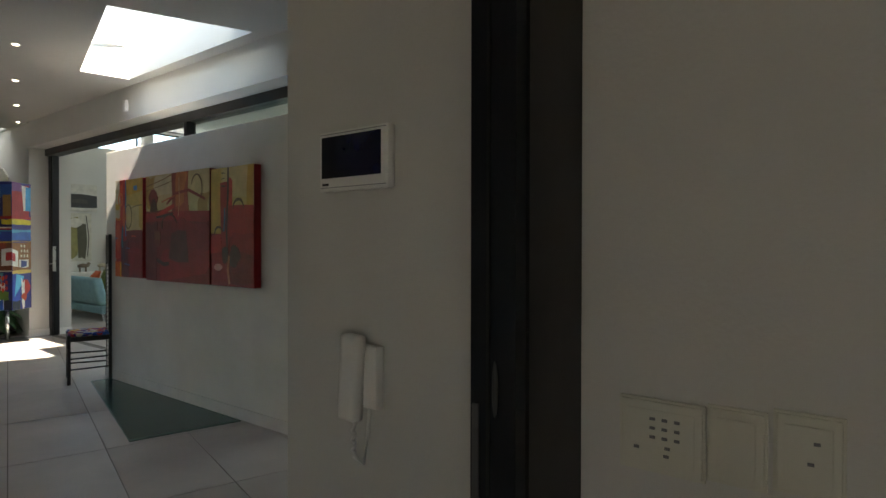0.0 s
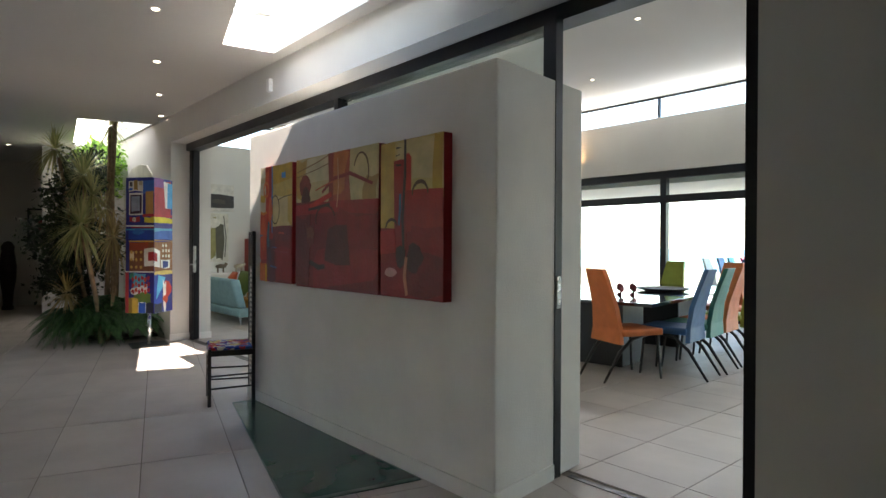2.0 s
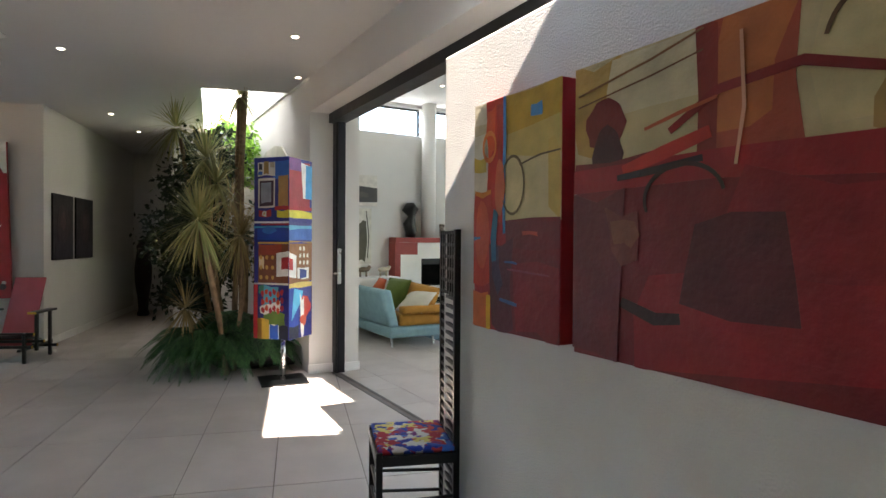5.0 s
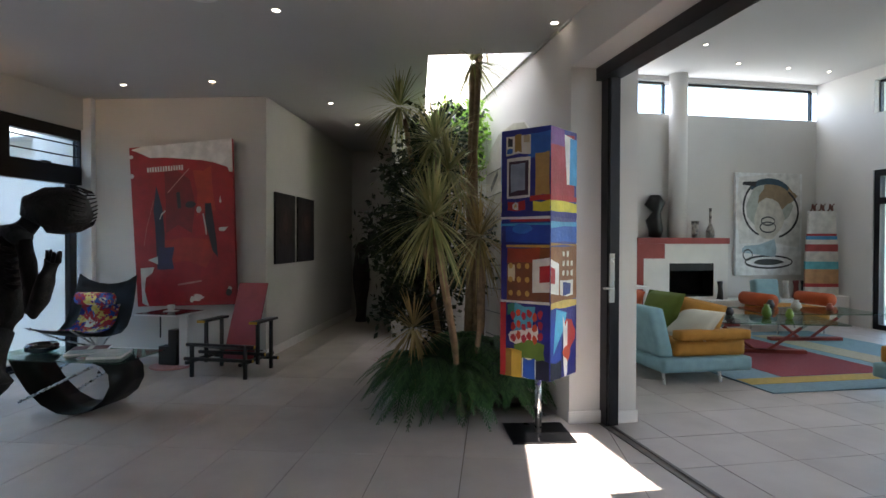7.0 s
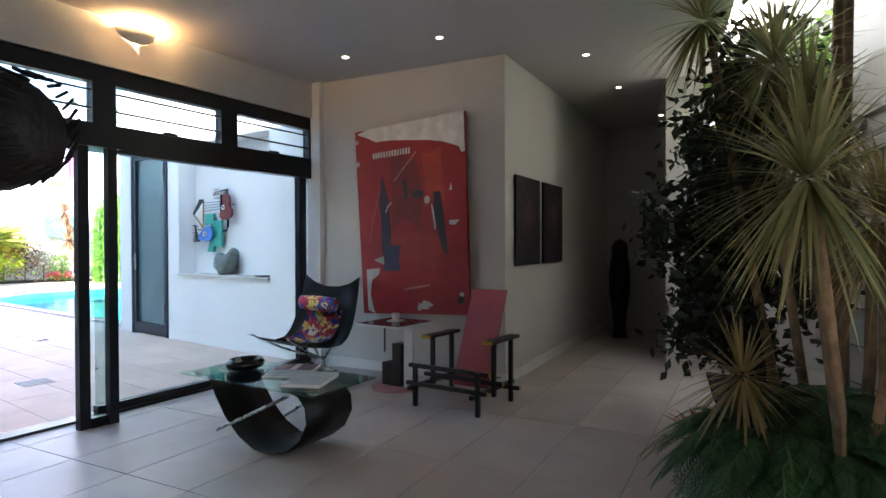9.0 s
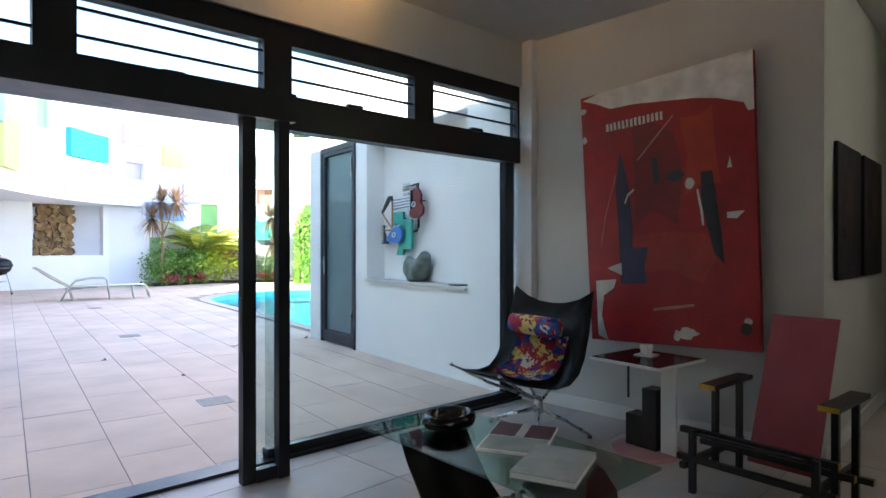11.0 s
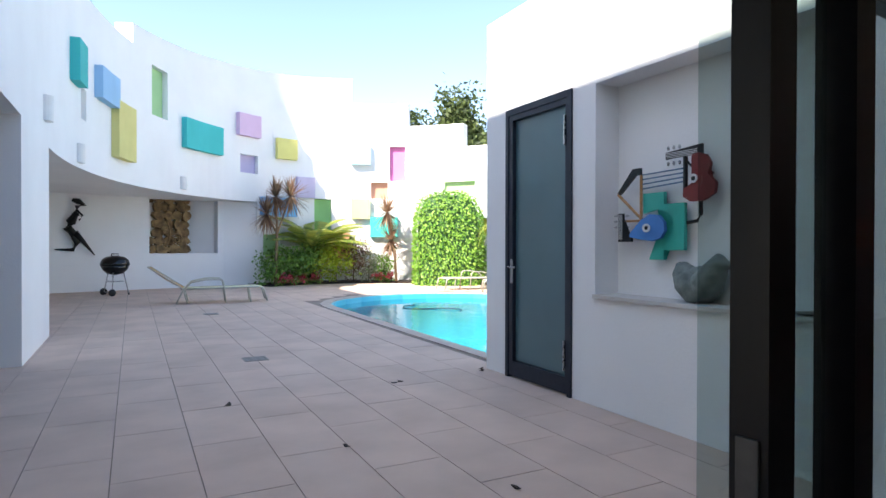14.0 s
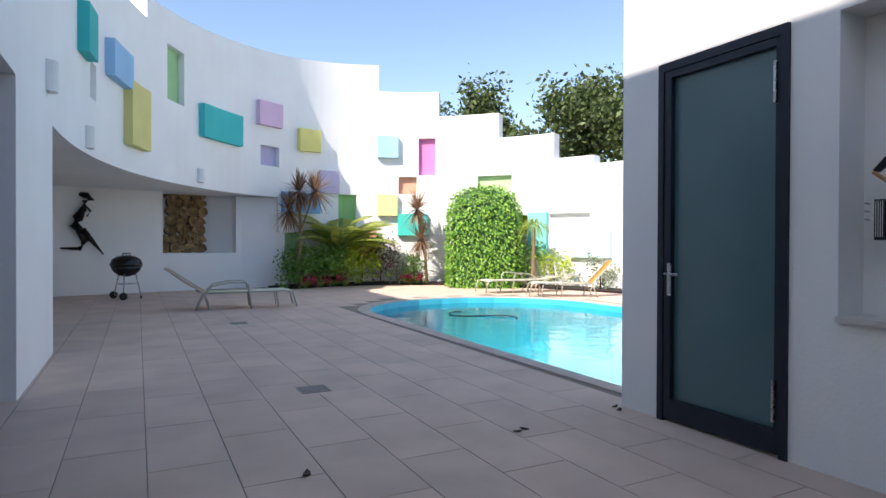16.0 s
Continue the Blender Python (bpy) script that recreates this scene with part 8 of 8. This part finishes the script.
for x, y, c, r, h in ((-12.0, 6.5, "5A7A1E", 0.06, 0.16), (-11.85, 6.7, "7A9A2E", 0.05, 0.12), (-12.3, 6.2, "2A2422", 0.06, 0.1), (-12.65, 7.5, "C8C4BA", 0.07, 0.14), (-12.5, 7.9, "8A3A24", 0.05, 0.1), (-12.9, 7.3, "2E2A28", 0.06, 0.12)):
    o = part("table_ornament", lathe(bmesh.new(), [(r * 0.6, 0), (r, h * 0.3), (r * 0.8, h * 0.7), (r * 0.5, h * 0.85), (r * 0.6, h)], 14), oil(c), smooth=True)
    o.matrix_world = pose(x, y, 0.43)
    tagged(o, "small glazed ornament on the glass table", "ornament", "table ornaments")

# low bench with figures under the large canvas, and the armchair before it
be = thing("bench", pose(-14.35, 8.3, 0), "low white built-in bench under the large canvas", "bench")
part("top", boxm((-0.25, -1.1, 0.36), (0.25, 1.2, 0.42), I4, 0.005), WHITE, be)
part("front", boxm((-0.25, -1.09, 0), (0.22, 1.19, 0.36)), WHITE, be)
for i, (y, c) in enumerate(((7.5, "2A2620"), (8.75, "D8D4CC"), (8.95, "7A2A22"), (9.1, "1E1C1C"), (9.25, "C9C2B4"), (9.38, "3A3A34"))):
    o = part("figurine", tube(bmesh.new(), [(0, 0, 0), (0, 0.01, 0.12), (0.01, 0, 0.2), (0, 0, 0.3)], [0.06, 0.045, 0.035, 0.05], 10), oil(c), smooth=True)
    o.matrix_world = pose(-14.3, y, 0.42)
    tagged(o, "small carved figurine standing on the bench", "figurine", "bench figurines")
ac = thing("armchair", pose(-13.45, 8.05, 0, 0, 0, 90), "ochre armchair with orange rolled arms and pale blue back", "armchair")
part("seat", soft(bmesh.new(), (-0.45, -0.35, 0.2), (0.45, 0.4, 0.4), I4, 0.06), OCHU, ac, "", True)
part("backrest", soft(bmesh.new(), (-0.22, 0.3, 0.35), (0.22, 0.45, 0.85), pose(0, 0, 0, -10, 0, 0), 0.06), SKYB, ac, "pale blue back", True)
for sx in (-1, 1):
    part("arm", lathe(bmesh.new(), [(0.05, -0.35), (0.1, -0.33), (0.1, 0.3), (0.05, 0.33)], 14, pose(sx * 0.5, 0, 0.5, 90, 0, 0)), mat("orange_roll", "B0522A", 0.9), ac, "orange rolled arm", True)
    for y in (-0.28, 0.3):
        part("leg", tube(bmesh.new(), [(sx * 0.38, y, 0.2), (sx * 0.4, y, 0.0)], 0.015, 8), STEEL, ac)
# little stool-legged console seen beside the pier
co = thing("console_table", pose(-13.95, 5.35, 0), "low console with small carved animals beside the painting", "console")
part("top", boxm((-0.3, -0.5, 0.66), (0.3, 0.5, 0.7), I4, 0.004), WHITE, co)
for x in (-0.26, 0.26):
    for y in (-0.46, 0.46):
        part("leg", tube(bmesh.new(), [(x, y, 0), (x, y, 0.66)], 0.018, 8), WHITE, co)
for y, c in ((5.2, "6A5A48"), (5.6, "B0A48E")):
    an = thing("animal_figure", pose(-13.95, y, 0.7), "small carved four-legged animal figure on the console", "figurine", "console animals")
    part("body", tube(bmesh.new(), [(0, -0.1, 0.13), (0, 0.0, 0.14), (0, 0.09, 0.14), (0, 0.13, 0.2)], [0.03, 0.05, 0.04, 0.035], 10), oil(c), an, "", True)
    for a, b in ((-0.025, -0.06), (0.025, -0.06), (-0.025, 0.06), (0.025, 0.06)):
        part("leg", tube(bmesh.new(), [(a, b, 0.11), (a, b, 0)], 0.01, 6), oil(c), an)

# ---- dining room ----
dt = thing("dining_table", pose(-5.3, 7.1, 0, 0, 0, 8), "long dark dining table with a glossy black glass top", "dining table")
part("tabletop", boxm((-0.9, -1.6, 0.715), (0.9, 1.6, 0.75), I4, 0.006), mat("black_glass_top", "0F1216", 0.06, var=0.1, spec=0.8), dt, "glossy black top")
for y in (-0.85, 0.85):
    part("pedestal", boxm((-0.4, y - 0.28, 0), (0.4, y + 0.28, 0.715), I4, 0.01), BLACK, dt)


def dining_chair(m, material, label):
    c = thing("dining_chair", m, label, "chair", "dining chairs")
    part("seat", soft(bmesh.new(), (-0.24, -0.23, 0.43), (0.24, 0.25, 0.50), I4, 0.03), material, c, "", True)
    bm = bmesh.new()
    prof_ = [(-0.22, 0.36), (-0.215, 0.5), (-0.24, 0.7), (-0.30, 0.9), (-0.36, 1.08)]
    rows_ = []
    for i, (y, z) in enumerate(prof_):
        hw_ = 0.235 - 0.10 * i / 4
        rows_.append([bm.verts.new((x * hw_, yy, z)) for x, yy in ((-1, y), (1, y), (1, y - 0.045), (-1, y - 0.045))])
    for a, b in zip(rows_, rows_[1:]):
        for k in range(4):
            bm.faces.new((a[k], a[(k + 1) % 4], b[(k + 1) % 4], b[k]))
    bm.faces.new(rows_[0][::-1]), bm.faces.new(rows_[-1])
    bmesh.ops.recalc_face_normals(bm, faces=bm.faces[:])
    part("backrest", bm, material, c)
    for sx in (-1, 1):
        part("leg", tube(bmesh.new(), [(sx * 0.2, 0.2, 0.44), (sx * 0.22, 0.24, 0)], [0.016, 0.012], 8), BLACK, c)
        part("leg", tube(bmesh.new(), [(sx * 0.2, 0.1, 0.44), (sx * 0.2, -0.1, 0.40), (sx * 0.2, -0.24, 0.28), (sx * 0.2, -0.42, 0)], [0.014, 0.018, 0.018, 0.011], 8), BLACK, c, smooth=True)
    return c


CH_COL = {"blue": "2B5C8A", "green": "2F7A6A", "orange": "D2713A", "lime": "98A63A", "teal": "2E7F86", "wine": "7A2238", "pale grey": "B4B8B4"}
LEA = {k: mat("leather_" + k, v, 0.5, var=0.08, scale=10, bump=0.1, bump_scale=90) for k, v in CH_COL.items()}
for k, x, y, rz in (("orange", -4.5, 5.72, -20), ("blue", -4.28, 6.2, 98), ("green", -4.3, 6.68, 98), ("orange", -4.36, 7.2, 97), ("lime", -4.42, 7.8, 99), ("lime", -6.65, 5.9, -90), ("orange", -6.65, 6.7, -88), ("blue", -6.65, 7.5, -92), ("lime", -5.75, 8.75, 180), ("orange", -4.9, 8.75, 176)):
    dining_chair(pose(x, y, 0, 0, 0, rz), LEA[k], "tall-backed %s leather dining chair at the black table" % k)
for k, x, y, rz in (("pale grey", -6.7, 13.0, -90), ("blue", -6.66, 13.6, -90), ("teal", -6.69, 14.2, -90), ("wine", -6.65, 14.8, -90), ("blue", -5.82, 12.55, -4), ("teal", -6.27, 15.66, 178), ("teal", -5.36, 13.6, 90), ("wine", -5.74, 14.55, 92), ("wine", -5.7, 15.2, 88)):
    dining_chair(pose(x, y, -0.01, 0, 0, rz), LEA[k], "tall-backed %s chair at the terrace table" % k)
tt2 = thing("terrace_table", pose(-6.1, 14.1, -0.01), "long pale outdoor table on the terrace", "table")
part("tabletop", boxm((-0.5, -1.3, 0.71), (0.5, 1.3, 0.75), I4, 0.006), WHITE, tt2)
for x in (-0.15, 0.15):
    for y in (-0.9, 0.9):
        part("leg", boxm((x - 0.03, y - 0.03, 0), (x + 0.03, y + 0.03, 0.71)), STEEL, tt2)
tr_ = thing("tray", pose(-5.0, 7.35, 0.75), "flat dark tray on the dining table", "tray")
part("plate", lathe(bmesh.new(), [(0.2, 0), (0.3, 0.02), (0.32, 0.04), (0.28, 0.025), (0.1, 0.012)], 28), BLACK, tr_, smooth=True)
for i, (x, y) in enumerate(((-4.98, 6.35), (-4.88, 6.45))):
    o = part("red_ornament", tube(bmesh.new(), [(0, 0, 0), (0.02, 0, 0.05), (0, 0.01, 0.09), (-0.02, 0, 0.13)], [0.04, 0.03, 0.045, 0.02], 10), oil("7A1A22"), smooth=True)
    o.matrix_world = pose(x, y, 0.75)
    tagged(o, "small dark red ornament on the dining table", "ornament", "red ornaments")
us = thing("uplighter", pose(-5.15, 10.75, 3.08), "small white wall uplighter above the terrace windows", "wall lamp")
part("shade", boxm((-0.15, -0.12, 0), (0.15, 0, 0.05), I4, 0.01), TRIM, us)
ws2 = thing("uplighter", pose(-8.85, 10.75, 3.0), "small white wall uplighter, lit warm", "wall lamp")
part("shade", boxm((-0.15, -0.12, 0), (0.15, 0, 0.05), I4, 0.01), TRIM, ws2)
part("bulb", boxm((-0.1, -0.09, 0.051), (0.1, -0.03, 0.056)), glow_mat("uplight_glow", "FFCF90", 25), ws2)
# garden sofa end seen across the dining table
es = thing("sofa", pose(-8.6, 8.9, 0), "cream sofa heaped with pillows beyond the dining table", "sofa")
part("base", soft(bmesh.new(), (-0.9, -0.45, 0.1), (0.9, 0.45, 0.42), I4, 0.05), CREAM, es, "", True)
for x in (-0.8, 0.8):
    for y in (-0.38, 0.38):
        part("leg", tube(bmesh.new(), [(x, y, 0.1), (x, y, 0)], 0.02, 8), STEEL, es)
part("backrest", soft(bmesh.new(), (-0.9, 0.25, 0.42), (0.9, 0.5, 0.85), I4, 0.07), mat("tan_cloth", "A9825A", 0.9), es, "", True)
for i, (x, c) in enumerate(((-0.6, "2E6A8A"), (-0.15, "5C6A24"), (0.3, "C9C2B0"), (0.7, "B5803A"))):
    pillow(pose(-8.6 + x, 8.98, 0.68, 65, 10 * (-1) ** i, 8 * i), 0.45, 0.42, oil(c), "coloured pillow heaped on the cream sofa")



# ---- floor tiles, laid last ----
def lay(name, m, region, w, l, x0, y0, near, material, host, stagger=0.0, keep=None, gap=0.006, z=0.0, turn=False):
    """Tiles of width w (local y) and length l (local x), clipped to a convex world outline."""
    inv = m.inverted()
    loc = [inv @ Vector((p[0], p[1], 0)) for p in region]
    ax, bx = min(p.x for p in loc), max(p.x for p in loc)
    ay, by = min(p.y for p in loc), max(p.y for p in loc)
    reg = [(p.x, p.y) for p in loc]
    pieces = []
    for j in range(math.floor((ay - y0) / w), math.ceil((by - y0) / w)):
        for i in range(math.floor((ax - x0) / l) - 1, math.ceil((bx - x0) / l)):
            sx = x0 + i * l + (stagger * l if j % 2 else 0)
            sy = y0 + j * w
            q = [(sx + gap / 2, sy + gap / 2), (sx + l - gap / 2, sy + gap / 2), (sx + l - gap / 2, sy + w - gap / 2), (sx + gap / 2, sy + w - gap / 2)]
            if keep and not keep(q):
                continue
            c = clip(q, reg)
            if c and area(c) > 0.004:
                mid = m @ Vector((sx + l / 2, sy + w / 2, 0))
                pieces.append(((mid - Vector(near)).length, c, len(c) == 4 and abs(area(c) - (w - gap) * (l - gap)) < 1e-5, (sx, sy)))
    pieces.sort(key=lambda p: p[0])
    whole = None
    rest = bmesh.new()
    for n, (_, c, full, (sx, sy)) in enumerate(pieces):
        if n >= 300:
            prism(rest, c, z - 0.012, z, m)
            continue
        if full:
            if whole is None:
                b = prism(bmesh.new(), [(gap / 2, gap / 2), (l - gap / 2, gap / 2), (l - gap / 2, w - gap / 2), (gap / 2, w - gap / 2)], -0.012, 0)
                first = part("tile", b, material, host)
                whole = first.data
                ob = first
            else:
                ob = new("tile", whole)
                ob.parent = host
            ob.matrix_world = m @ Matrix.Translation((sx, sy, z + random.uniform(-0.0006, 0.0006)))
        else:
            part("tile", prism(bmesh.new(), c, z - 0.012, z, m), material, host)
    if len(pieces) > 300:
        tagged(part(name, rest, material), "pale stone tiles further off", "tiles", kind="stuff")
    else:
        rest.free()


floor_ob = bpy.data.objects["floor"]
hall_reg = [(-17.2, 3.12), (-17.2, 1.3), wpt(MG, -0.1, -0.03), wpt(MG, 7.0, -0.03), (1.6, -2.4), (1.6, 3.12)]
lay("hall_tiles", MH, hall_reg, 0.51, 1.02, 7.02, 2.43, (-7.5, 0.8, 0), TILE, floor_ob)
lay("room_tiles", I4, [(-14.6, 3.21), (1.6, 3.21), (1.6, 10.8), (-14.6, 10.8)], 0.54, 0.54, -3.3, 4.02, (-8.0, 4.0, 0), TILE, floor_ob)

pave = bpy.data.objects["pavement"]


def off_pool(q):
    """Outside the pool and inside the curved wall."""
    for x, y in q:
        if PX0 - 0.1 < x < PX1 + 0.02 and -11.0 <= y < PY1:
            return False
        if ((x - (PX0 + PX1) / 2) / ((PX1 - PX0) / 2 + 0.02)) ** 2 + ((y + 11.0) / 2.4) ** 2 < 1 and y < -11.0:
            return False
    cx = sum(p[0] for p in q) / 4
    cy = sum(p[1] for p in q) / 4
    return cx > 2 or ((cx - EX) / EA) ** 2 + ((cy - EY) / EB) ** 2 < 1.04 or (cx > -1 and cy > -17)


TURN_C = MC @ pose(0, 0, 0, 0, 0, -90)     # rows run away from the house
lay("court_tiles", TURN_C, [wpt(MC, -10, -21), wpt(MC, 7.2, -21), wpt(MG, 6.6, -0.175), wpt(MG, -0.5, -0.175), wpt(MC, -10, -0.9)], 0.452, 0.904, 0.3, -0.18, (-12.0, -6.0, 0), DECK, pave, 0.5, lambda q: off_pool([(y, -x) for x, y in q]))
